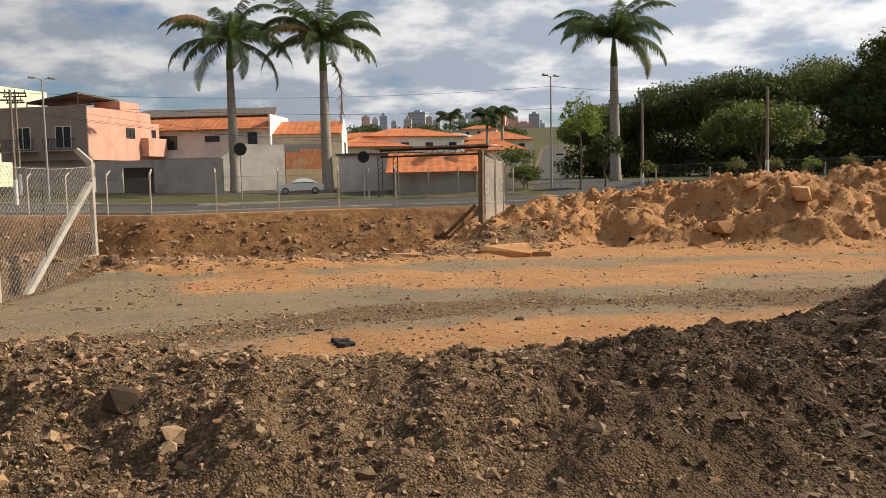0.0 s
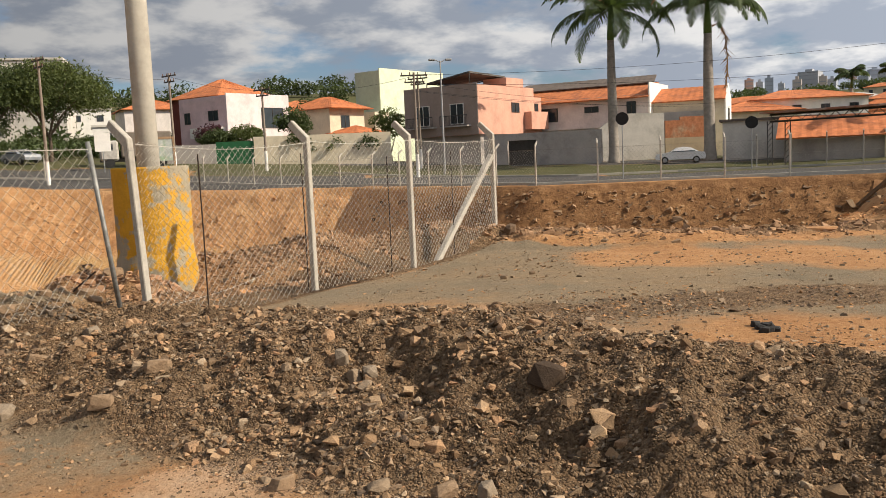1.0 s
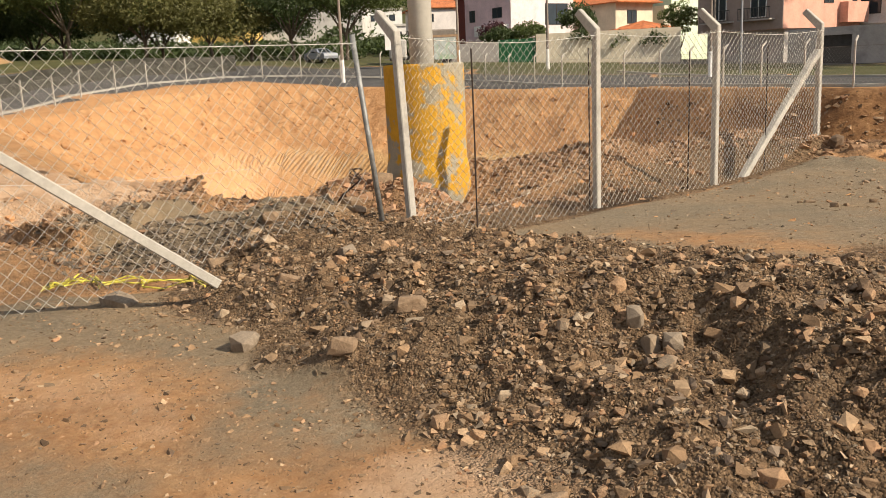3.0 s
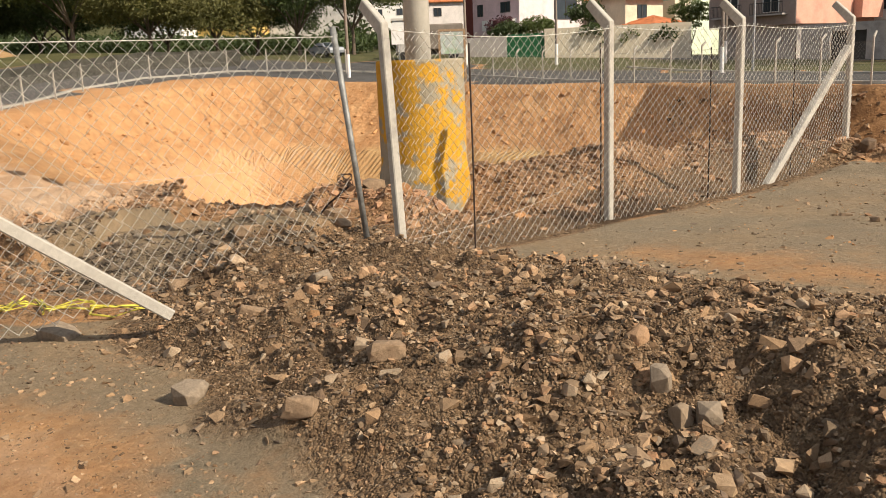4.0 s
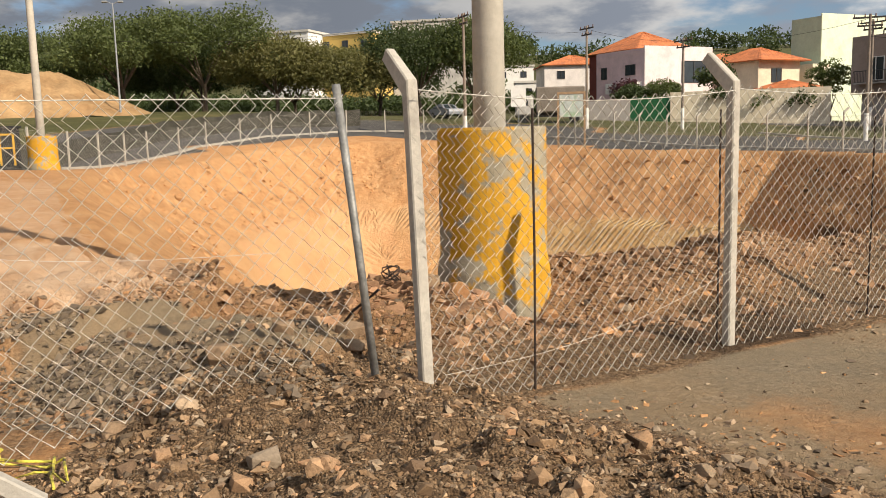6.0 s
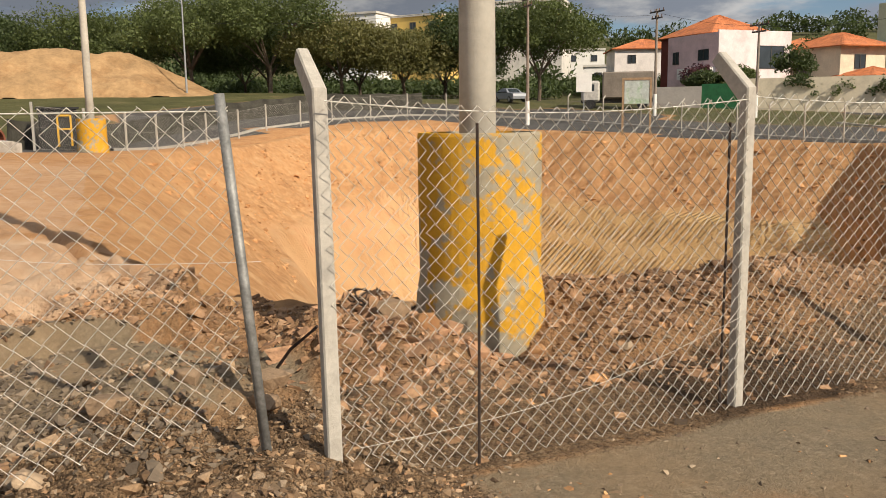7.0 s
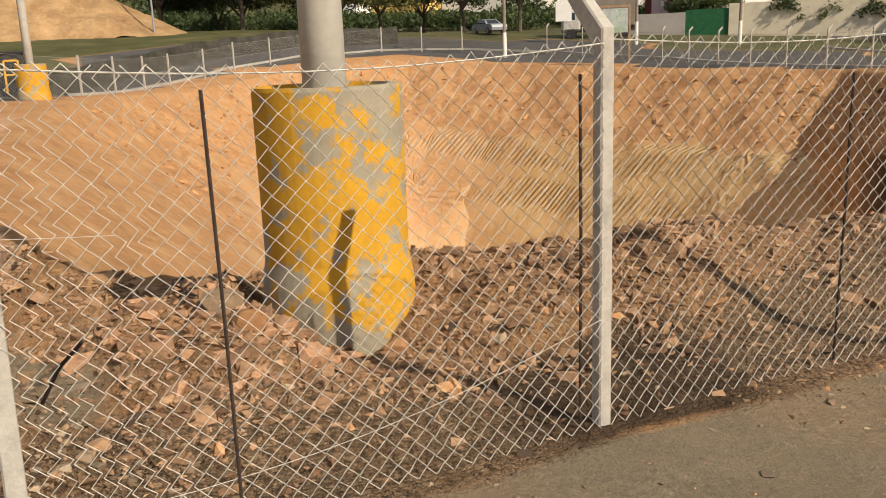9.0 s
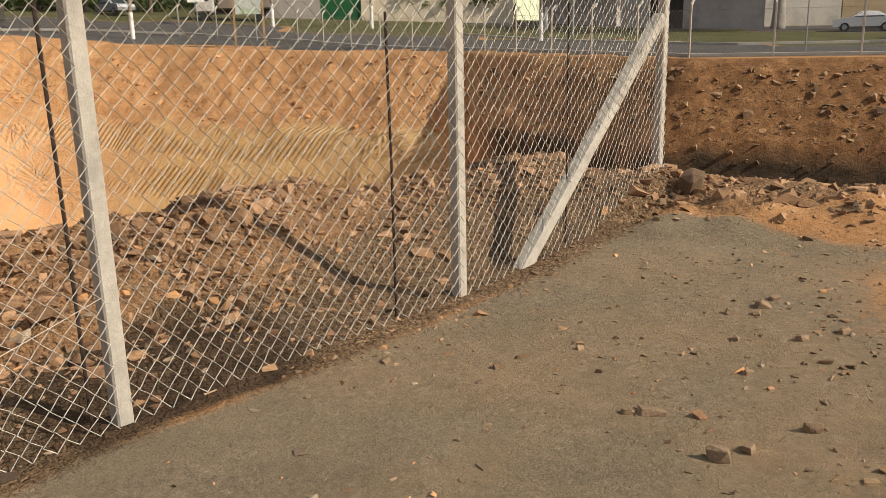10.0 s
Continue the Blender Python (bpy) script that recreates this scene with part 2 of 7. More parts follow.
def land(x, y):
    """Height of the ground without the pit."""
    x, y = np.asarray(x, float), np.asarray(y, float)
    R, left = np.hypot(x, y), smooth(10, -55, x)
    z = 0.0 * x
    # hollow on the near side of the berm
    d, _, h, w = polyline(x, y, BERM)
    side = smooth(0.4, -1.6, (y - 8.0) - (x + 3.2) * -0.62)
    z = z - 0.16 * side * smooth(16, 8, R)
    ridge = h * np.clip(1 - (d / w) ** 2, 0, 1) ** 1.2
    z = z + ridge * (1 + 0.5 * fbm(x, y, 0.7, 3, 3)) + smooth(0.0, 0.12, ridge) * (0.16 * fbm(x, y, 1.6, 4, 5) + 0.10 * fbm(x, y, 6.0, 4, 6, 0.7) + 0.07 * (0.22 - np.abs(fbm(x, y, 7.5, 3, 8, 0.6))))
    d, _ = polyline(x, y, [(-1.3, 6.5), (-0.6, 5.8), (0.1, 5.2)])
    z = z - 0.14 * smooth(0.55, 0.1, d + 0.2 * fbm(x, y, 1.5, 3, 7))
    d, _, h, w = polyline(x, y, MOUND)
    ridge = h * smooth(0, 0.85, np.clip(1 - d / w, 0, 1))
    z = z + ridge * (1 + 0.35 * fbm(x, y, 0.45, 3, 9)) + smooth(0.02, 0.3, ridge) * (0.36 * fbm(x, y, 0.9, 4, 11, 0.6) + 0.10 * fbm(x, y, 4.5, 4, 13, 0.6))
    # loose earth along the near rim
    d, _ = polyline(x, y, [(-0.2, 16.6), (2.5, 16.1), (6.0, 16.2), (8.5, 17.2)])
    z = z + 0.17 * np.clip(1 - (d / 1.1) ** 2, 0, 1) * (1 + 1.4 * fbm(x, y, 1.3, 4, 21))
    # heaps behind the fence and round the big pipe
    for cx, cy, hh, r in ((-6.0, 11.95, 0.42, 1.2), (-6.9, 12.3, 0.16, 1.0), (-5.0, 11.3, 0.15, 0.9), (-3.6, 14.6, 0.1, 1.0)):
        k = np.clip(1 - ((x - cx) ** 2 + (y - cy) ** 2) / (r * r), 0, 1)
        z = z + hh * k * (1 + 0.8 * fbm(x, y, 1.6, 4, 31))
    # rubble pushed up along the brink behind the fence, and a low hump of old asphalt and gravel
    d, _ = polyline(x, y, [(-5.6, 13.75), (-4.7, 13.95), (-3.4, 15.25), (-2.6, 16.2), (-1.5, 17.0)])
    z = z + 0.46 * np.clip(1 - (d / 1.25) ** 2, 0, 1) * (1 + 0.5 * fbm(x, y, 1.1, 4, 33))
    hump = smooth(1.0, 0.2, np.hypot((x + 6.9) * 0.42 + (y - 10.0) * 0.1, (y - 10.0) * 0.72))
    z = z + 0.36 * hump * (1 + 0.25 * fbm(x, y, 0.9, 3, 35))
    # the pale clay plateau ends in a low cut
    d, _ = polyline(x, y, CLAY_CUT)
    inner = inside(x, y, CLAY_CUT + [(-16, 13.5), (-9.2, 12.6), (-7.9, 11.2)])
    z = z + np.where(inner, 0.26 * smooth(0.0, 0.07, d), 0.0) * (1 + 0.4 * fbm(x, y, 0.8, 3, 37)) * smooth(-17, -13, x)
    ex, ey = 0.483, 0.876
    off = -(x + 4.4) * ey + (y - 9.75) * ex
    behind = smooth(0.1, 2.8, off) * smooth(26, 16, R)
    z = z - 0.055 * smooth(0.02, 0.14, off) * smooth(22, 18, R) * (y > 9.9)
    # the asphalt dips towards the fence
    d, _ = polyline(x, y, [(-3.6, 10.9), (-2.9, 12.3), (-2.3, 13.3)])
    z = z - 0.10 * smooth(3.4, 0.4, d) * smooth(0.6, -0.1, off)
    z = z - 0.24 * behind + behind * (1 - 0.8 * hump) * (0.16 * fbm(x, y, 1.5, 4, 41) + 0.10 * fbm(x, y, 5.0, 4, 42, 0.6) + 0.10 * (0.22 - np.abs(fbm(x, y, 5.5, 3, 44, 0.6))))
    d, _ = polyline(x, y, [(-15.0, 14.0), (-12.4, 13.0), (-10.5, 12.4), (-9.2, 12.2)])
    z = z - 0.2 * np.clip(1 - (d / 0.2) ** 2, 0, 1) + 0.12 * np.clip(1 - (d / 0.9) ** 2, 0, 1) * (1 + fbm(x, y, 2.0, 3, 43))
    d = np.hypot(x + 9.9, y - 11.0)
    z = z - 0.35 * np.clip(1 - (d / 0.35) ** 2, 0, 1)
    # rising ground further off
    z = z + 1.1 * smooth(-48, -66, x) * smooth(90, 70, y)
    z = z + (0.55 * smooth(-9, -26, x) + 0.4 * smooth(-24, -32, x)) * smooth(40, 15, y)
    far = smooth(60, 104, R)
    z = z + far * (0.7 + 2.6 * left) + 0.4 * smooth(20, 45, x) * smooth(20, 50, R)
    hill = smooth(105, 330, R) * left
    z = z + 8 * smooth(118, 300, R) * (1 - left) + 22 * hill + 66 * smooth(180, 1500, R) + 0.3 * far * fbm(x, y, 0.03, 3, 51)
    return z + 0.012 * fbm(x, y, 2.5, 4, 61) * smooth(60, 30, R)


def ground(x, y):
    """Height of what one would stand on, pit included."""
    z = land(x, y)
    d, _ = polyline(x, y, PIT, True)
    return np.where(inside(x, y, PIT), z + depth_in_pit(d, x, y), z)


def g(x, y):
    return float(ground(np.array([x]), np.array([y]))[0])


def lz(x, y):
    return float(land(np.array([x]), np.array([y]))[0])


def axis(lo, hi, step, ends, grow):
    """Even steps between lo and hi, then ever wider ones out to the ends."""
    mid = list(np.arange(lo, hi, step))
    a, s, p = [], step, lo
    while p > ends[0]:
        s *= grow
        p -= s
        a.append(p)
    c, s, p = [], step, mid[-1]
    while p < ends[1]:
        s *= grow
        p += s
        c.append(p)
    return np.array(a[::-1] + mid + c)


ASPHALT_EDGE = [(-4.15, 9.75), (-3.55, 10.85), (-2.88, 12.08), (-2.3, 13.1), (-1.7, 14.18), (-1.25, 15.2), (-0.75, 16.1), (0.1, 15.9), (1.0, 15.5), (3.0, 15.2), (6.5, 15.4), (9.0, 14.4), (12.0, 13.2), (15.5, 11.8), (20, 9.8), (30, 7.0), (30, -30), (-30, -30), (-30, 4), (-9, 6.6), (-5.4, 7.8)]


def damp_and_shade(x, y):
    """Where the spoil is darker: its wet thick end, and shade painted in its flank's hollow."""
    d, _ = polyline(x, y, [(-1.5, 6.7), (-0.6, 5.8), (0.1, 5.1)])
    return np.maximum(smooth(2.3, 3.7, x + 1.2 * fbm(x, y, 0.8, 4, 95)), 0.2 * smooth(0.85, 0.35, d + 0.45 * fbm(x, y, 1.1, 4, 97)))


def ground_zones(x, y):
    """Shares of asphalt, dark rubble, grass and pale clay; road and red clay."""
    R = np.hypot(x, y)
    d_edge, _ = polyline(x, y, ASPHALT_EDGE, True)
    signed = np.where(inside(x, y, ASPHALT_EDGE), d_edge, -d_edge) + 0.13 * fbm(x, y, 1.6, 4, 71)
    asph = smooth(-0.05, 0.12, signed)
    # clay that trucks have dragged over the asphalt
    d1, _ = polyline(x, y, [(1.6, 8.0), (3.4, 8.2), (5.0, 7.7), (7.5, 7.0)])
    d2, _ = polyline(x, y, [(2.0, 14.2), (5.0, 12.9), (9.0, 12.0), (13.0, 11.2), (20, 9)])
    d3, _ = polyline(x, y, [(-2.2, 10.6), (-0.8, 9.9), (0.4, 9.3)])
    d4, _ = polyline(x, y, [(-1.2, 3.6), (-2.5, 4.6), (-4.6, 5.6)])
    nz = fbm(x, y, 0.9, 5, 81)
    cover = np.maximum.reduce([smooth(1.5, 0.3, d1 + 0.9 * nz), smooth(2.0, 0.5, d2 + 1.2 * nz), 0.7 * smooth(0.7, 0.0, d3 + 0.7 * nz), 0.8 * smooth(1.2, 0.2, d4 + 0.9 * nz)])
    d7, _ = polyline(x, y, [(-2.1, 3.0), (-1.6, 4.4), (-2.2, 5.0)])
    cover = np.maximum(cover, smooth(0.9, 0.2, d7 + 0.7 * nz))
    cover = np.maximum(cover, 0.32 * smooth(-0.15, 0.55, fbm(x, y, 0.5, 5, 87)))
    cover = np.maximum(cover, 0.28 * smooth(1.8, 0.1, d_edge + 0.8 * nz) * smooth(-1, 2, x))
    asph = asph * (1 - 0.92 * cover)
    d, _, h, w = polyline(x, y, BERM)
    dark = smooth(1.08, 0.92, d / w + 0.22 * nz)
    d5, _ = polyline(x, y, [(0.2, 9.6), (2.4, 9.9), (5.0, 9.9), (7.2, 9.0), (9.5, 8.3), (14, 7.5)])
    dark = np.maximum(dark, 0.9 * smooth(0.95, 0.3, d5 + 0.8 * nz))
    dark = np.maximum(dark, smooth(0.3, 1.0, -(x + 4.4) * 0.876 + (y - 9.75) * 0.483 + 0.4 * nz) * smooth(7.5, 5.5, polyline(x, y, FENCE)[0] + nz) * 0.55)
    dark = np.maximum(dark, 0.9 * smooth(1.6, 0.9, polyline(x, y, FENCE)[0] + 0.5 * nz) * smooth(-0.42, -0.2, -(x + 4.4) * 0.876 + (y - 9.75) * 0.483 + 0.1 * nz))
    hump = smooth(1.0, 0.72, np.hypot((x + 6.9) * 0.42 + (y - 10.0) * 0.1, (y - 10.0) * 0.72) + 0.25 * nz)
    asph = np.maximum(asph, hump)
    dark = dark * (1 - hump)
    pale = smooth(2.6, 1.4, np.hypot((x + 11.0) * 0.8, y - 11.6) + 1.2 * nz)
    pale = np.maximum(pale, 0.6 * smooth(0.9, 0.1, d7 + 0.7 * nz))
    pale = np.maximum(pale, 0.45 * smooth(0.9, 0.1, d4 + 0.9 * nz))
    pale = np.maximum(pale, 0.5 * smooth(8.5, 4.0, np.hypot((x + 19.0) * 0.55, y - 17.0) + 2.0 * nz) * (y > 9.5))
    dr, _ = polyline(x, y, [(-0.6, 17.0), (2.5, 16.4), (6.0, 16.5), (8.5, 17.4)])
    dark = np.maximum(dark, 0.7 * smooth(1.0, 0.5, dr + 0.6 * nz))
    dp, _ = polyline(x, y, PIT, True)
    out = np.where(inside(x, y, PIT), -dp, dp) + 0.6 * fbm(x, y, 0.25, 3, 91)
    faroff = smooth(26, 30, np.maximum(y, -x * 0.9))
    inner = 1.2 + 2.6 * smooth(-36, -42, x)
    road = faroff * smooth(0.0, 0.3, out - inner) * smooth(15.2, 14.8, out)
    road = np.maximum(road, faroff * smooth(31, 31.4, out) * smooth(40, 39.6, out) * smooth(300, 200, R))
    dt, _ = polyline(x, y, [(34, 56), (57, 106), (141, 265), (420, 800)])
    road = np.maximum(road, smooth(4.6, 4.2, dt) * smooth(40, 44, y))
    grass = faroff * smooth(15, 15.4, out) * (1 - road)
    grass = np.maximum(grass, smooth(26, 34, x) * smooth(14, 24, y) * (1 - road))
    for a in (grass, road):
        asph, dark, pale = asph * (1 - a), dark * (1 - a), pale * (1 - a)
    # wet soil, plus the ridge hollow's shade put into the colour
    moist_and_shade = dark * damp_and_shade(x, y) * smooth(6.9, 6.2, y + 0.6 * fbm(x, y, 1.2, 3, 96))
    moist_and_shade = np.maximum(moist_and_shade, smooth(1.0, 0.5, np.hypot(x + 3.0, (y - 12.75) * 0.8) + 0.3 * nz))
    return asph, dark, grass, pale, road, moist_and_shade


def earth_material():
    m = bpy.data.materials.new("earth")
    m.use_nodes = True
    nt = m.node_tree
    b = nt.nodes["Principled BSDF"]
    b.inputs["Roughness"].default_value = 0.93
    b.inputs["Specular IOR Level"].default_value = 0.2
    co = nt.nodes.new("ShaderNodeTexCoord").outputs["Object"]

    def noise_tex(s, d=6, r=0.62, w=0.0):
        n = nt.nodes.new("ShaderNodeTexNoise")
        n.noise_dimensions = "4D"
        n.inputs["W"].default_value = w
        n.inputs["Scale"].default_value, n.inputs["Detail"].default_value, n.inputs["Roughness"].default_value = s, d, r
        nt.links.new(co, n.inputs["Vector"])
        return n.outputs["Fac"]

    def ramp(v, stops):
        r = nt.nodes.new("ShaderNodeValToRGB")
        e = r.color_ramp.elements
        while len(e) < len(stops):
            e.new(0.5)
        for k, (p, c) in zip(e, stops):
            k.position, k.color = p, (*c, 1)
        nt.links.new(v, r.inputs["Fac"])
        return r.outputs["Color"]

    def mixed(a, c, f):
        n = nt.nodes.new("ShaderNodeMix")
        n.data_type = "RGBA"
        nt.links.new(a, n.inputs["A"])
        nt.links.new(c, n.inputs["B"])
        nt.links.new(f, n.inputs["Factor"])
        return n.outputs["Result"]

    def rough_mask(v, s, amount, w):
        """A mask whose border is broken up by grain."""
        n = nt.nodes.new("ShaderNodeMath")
        n.operation = "MULTIPLY_ADD"
        nt.links.new(noise_tex(s, 6, 0.7, w), n.inputs[0])
        n.inputs[1].default_value = amount
        nt.links.new(v, n.inputs[2])
        r = nt.nodes.new("ShaderNodeMapRange")
        r.inputs["From Min"].default_value, r.inputs["From Max"].default_value = 0.5 + amount * 0.2, 0.5 + amount * 0.85
        nt.links.new(n.outputs[0], r.inputs["Value"])
        return r.outputs["Result"]

    z1 = nt.nodes.new("ShaderNodeVertexColor")
    z1.layer_name = "zone"
    s1 = nt.nodes.new("ShaderNodeSeparateColor")
    nt.links.new(z1.outputs["Color"], s1.inputs["Color"])
    z2 = nt.nodes.new("ShaderNodeVertexColor")
    z2.layer_name = "zone_far"
    s2 = nt.nodes.new("ShaderNodeSeparateColor")
    nt.links.new(z2.outputs["Color"], s2.inputs["Color"])
    clay = ramp(noise_tex(1.1, 8, 0.65), [(0.25, (0.24, 0.108, 0.042)), (0.5, (0.43, 0.22, 0.09)), (0.75, (0.60, 0.36, 0.175))])
    clay = mixed(clay, ramp(noise_tex(16, 4, 0.6, 2.0), [(0.3, (0.24, 0.105, 0.043)), (0.7, (0.57, 0.335, 0.165))]), noise_tex(3.0, 3, 0.5, 7.0))
    tar = ramp(noise_tex(1.6, 8, 0.7, 3.0), [(0.3, (0.118, 0.094, 0.062)), (0.5, (0.185, 0.145, 0.093)), (0.75, (0.33, 0.245, 0.148))])
    tar = mixed(tar, ramp(noise_tex(90, 3, 0.7, 4.0), [(0.35, (0.10, 0.080, 0.053)), (0.65, (0.41, 0.32, 0.215))]), ramp(noise_tex(0.9, 3, 0.5, 8.0), [(0.3, (0.2,) * 3), (0.7, (0.6,) * 3)]))
    tar = mixed(tar, ramp(noise_tex(7, 5, 0.7, 4.2), [(0.3, (0.22, 0.148, 0.08)), (0.7, (0.37, 0.255, 0.145))]), ramp(noise_tex(0.55, 5, 0.6, 8.2), [(0.40, (0.0,) * 3), (0.60, (0.8,) * 3)]))
    tar = mixed(tar, ramp(noise_tex(22, 5, 0.75, 4.4), [(0.35, (0.085, 0.07, 0.05)), (0.60, (0.33, 0.265, 0.185)), (0.74, (0.60, 0.53, 0.42))]), ramp(noise_tex(2.4, 4, 0.6, 8.5), [(0.3, (0.05,) * 3), (0.72, (0.5,) * 3)]))
    dark = ramp(noise_tex(2.2, 8, 0.7, 5.0), [(0.3, (0.12, 0.077, 0.043)), (0.5, (0.23, 0.147, 0.082)), (0.72, (0.37, 0.24, 0.135))])
    dark = mixed(dark, ramp(noise_tex(45, 4, 0.7, 6.0), [(0.36, (0.06, 0.04, 0.025)), (0.52, (0.215, 0.14, 0.08)), (0.68, (0.44, 0.31, 0.195))]), ramp(noise_tex(5, 2, 0.5, 9.0), [(0.3, (0.45,) * 3), (0.7, (0.9,) * 3)]))
    pale = ramp(noise_tex(1.4, 7, 0.65, 9.0), [(0.3, (0.44, 0.26, 0.14)), (0.7, (0.62, 0.45, 0.31))])
    lawn = ramp(noise_tex(0.35, 8, 0.7, 1.0), [(0.3, (0.045, 0.048, 0.017)), (0.55, (0.09, 0.088, 0.034)), (0.75, (0.19, 0.145, 0.075))])
    lane = ramp(noise_tex(0.6, 6, 0.6, 2.0), [(0.3, (0.06, 0.057, 0.054)), (0.7, (0.10, 0.095, 0.09))])
    c = mixed(clay, tar, rough_mask(s1.outputs["Red"], 5, 1.0, 1.0))
    wet = ramp(noise_tex(4.0, 7, 0.7, 5.5), [(0.3, (0.04, 0.025, 0.014)), (0.55, (0.09, 0.056, 0.032)), (0.75, (0.16, 0.10, 0.058))])
    dark = mixed(dark, wet, s2.outputs["Green"])


    def pebbles(scale):
        v = nt.nodes.new("ShaderNodeTexVoronoi")
        v.inputs["Scale"].default_value, v.inputs["Randomness"].default_value = scale, 1.0
        nt.links.new(co, v.inputs["Vector"])
        tint = nt.nodes.new("ShaderNodeSeparateColor")
        nt.links.new(v.outputs["Color"], tint.inputs["Color"])
        return v.outputs["Distance"], tint.outputs["Red"]

    coarse, coarse_tint = pebbles(24.0)
    fine, fine_tint = pebbles(62.0)
    lumps = ramp(coarse_tint, [(0.0, (0.066, 0.041, 0.024)), (0.4, (0.195, 0.12, 0.066)), (0.75, (0.31, 0.196, 0.107)), (1.0, (0.43, 0.30, 0.18))])
    lumps = mixed(lumps, ramp(fine_tint, [(0.0, (0.055, 0.036, 0.022)), (0.5, (0.22, 0.138, 0.077)), (0.9, (0.36, 0.24, 0.14)), (1.0, (0.5, 0.39, 0.27))]), noise_tex(6.0, 3, 0.5, 2.5))
    damp_lumps = mixed(wet, lumps, ramp(noise_tex(9.0, 3, 0.6, 6.5), [(0.4, (0.0,) * 3), (0.7, (0.4,) * 3)]))
    dark = mixed(dark, mixed(lumps, damp_lumps, s2.outputs["Green"]), ramp(noise_tex(3.0, 4, 0.6, 7.5), [(0.3, (0.35,) * 3), (0.6, (0.95,) * 3)]))
    c = mixed(c, dark, rough_mask(s1.outputs["Green"], 9, 0.9, 2.0))
    c = mixed(c, pale, rough_mask(z1.outputs["Alpha"], 3, 0.5, 3.0))
    c = mixed(c, lawn, rough_mask(s1.outputs["Blue"], 3, 0.3, 4.0))
    c = mixed(c, lane, rough_mask(s2.outputs["Red"], 2, 0.15, 5.0))
    nt.links.new(c, b.inputs["Base Color"])
    bp = nt.nodes.new("ShaderNodeBump")
    bp.inputs["Strength"].default_value, bp.inputs["Distance"].default_value = 0.9, 0.035
    nt.links.new(noise_tex(28, 8, 0.75, 3.0), bp.inputs["Height"])
    bp2 = nt.nodes.new("ShaderNodeBump")
    bp2.inputs["Strength"].default_value, bp2.inputs["Distance"].default_value = 0.5, 0.10
    nt.links.new(noise_tex(5, 6, 0.7, 3.5), bp2.inputs["Height"])
    nt.links.new(bp.outputs["Normal"], bp2.inputs["Normal"])
    last = bp2.outputs["Normal"]
    for height, depth in ((coarse, 0.05), (fine, 0.022)):
        knob = nt.nodes.new("ShaderNodeBump")
        knob.invert = True
        knob.inputs["Distance"].default_value = depth
        nt.links.new(s1.outputs["Green"], knob.inputs["Strength"])
        nt.links.new(height, knob.inputs["Height"])
        nt.links.new(last, knob.inputs["Normal"])
        last = knob.outputs["Normal"]
    one = nt.nodes.new("ShaderNodeMath")
    one.operation = "MULTIPLY_ADD"
    nt.links.new(s1.outputs["Red"], one.inputs[0])
    one.inputs[1].default_value, one.inputs[2].default_value = -0.42, 0.5
    nt.links.new(one.outputs[0], bp2.inputs["Strength"])
    nt.links.new(last, b.inputs["Normal"])
    return m


EARTH = earth_material()


def colour_layers(me, x, y):
    asph, dark, grass, pale, road, moist_and_shade = ground_zones(x, y)
    for name, chans in (("zone", (asph, dark, grass, pale)), ("zone_far", (road, moist_and_shade, road * 0, road * 0 + 1))):
        a = me.color_attributes.new(name, "FLOAT_COLOR", "POINT")
        a.data.foreach_set("color", np.stack(chans, 1).astype(np.float32).ravel())


def mound_ridge(x, y):
    d, _, h, w = polyline(x, y, MOUND)
    return h * smooth(0, 0.85, np.clip(1 - d / w, 0, 1))


def build_ground():
    xs = axis(-9.6, 5.0, 0.055, (-2600, 2600), 1.07)
    ys = axis(2.0, 16.8, 0.058, (-2600, 2600), 1.07)
    X, Y = np.meshgrid(xs, ys)
    x, y = X.ravel(), Y.ravel()
    z = land(x, y)
    d, _ = polyline(x, y, PIT, True)
    ins = inside(x, y, PIT)
    z = np.where(ins, z + depth_in_pit(d, x, y) - 1.2 * smooth(0.0, 1.2, d) * smooth(70, 57, np.degrees(np.arctan2(-(x + 1.0), np.maximum(y - 6.0, 0.1)))), z)
    z = z - 0.5 * smooth(0.25, 0.6, mound_ridge(x, y)) * (x < 28)
    nx, ny = len(xs), len(ys)
    i = np.arange(nx * ny).reshape(ny, nx)
    quads = np.stack([i[:-1, :-1], i[:-1, 1:], i[1:, 1:], i[1:, :-1]], -1).reshape(-1, 4)
    me = bpy.data.meshes.new("ground")
    me.vertices.add(nx * ny)
    me.vertices.foreach_set("co", np.stack([x, y, z], 1).astype(np.float32).ravel())
    me.loops.add(quads.size)
    me.loops.foreach_set("vertex_index", quads.ravel().astype(np.int32))
    me.polygons.add(len(quads))
    me.polygons.foreach_set("loop_start", np.arange(0, quads.size, 4, dtype=np.int32))
    me.polygons.foreach_set("use_smooth", np.ones(len(quads), bool))
    me.update(calc_edges=True)
    me.materials.append(EARTH)
    colour_layers(me, x, y)
    tagged(new("ground", me), "bare orange clay, dusty asphalt and grass of a building site", "ground", kind="structure")


BANK_SPOTS = []


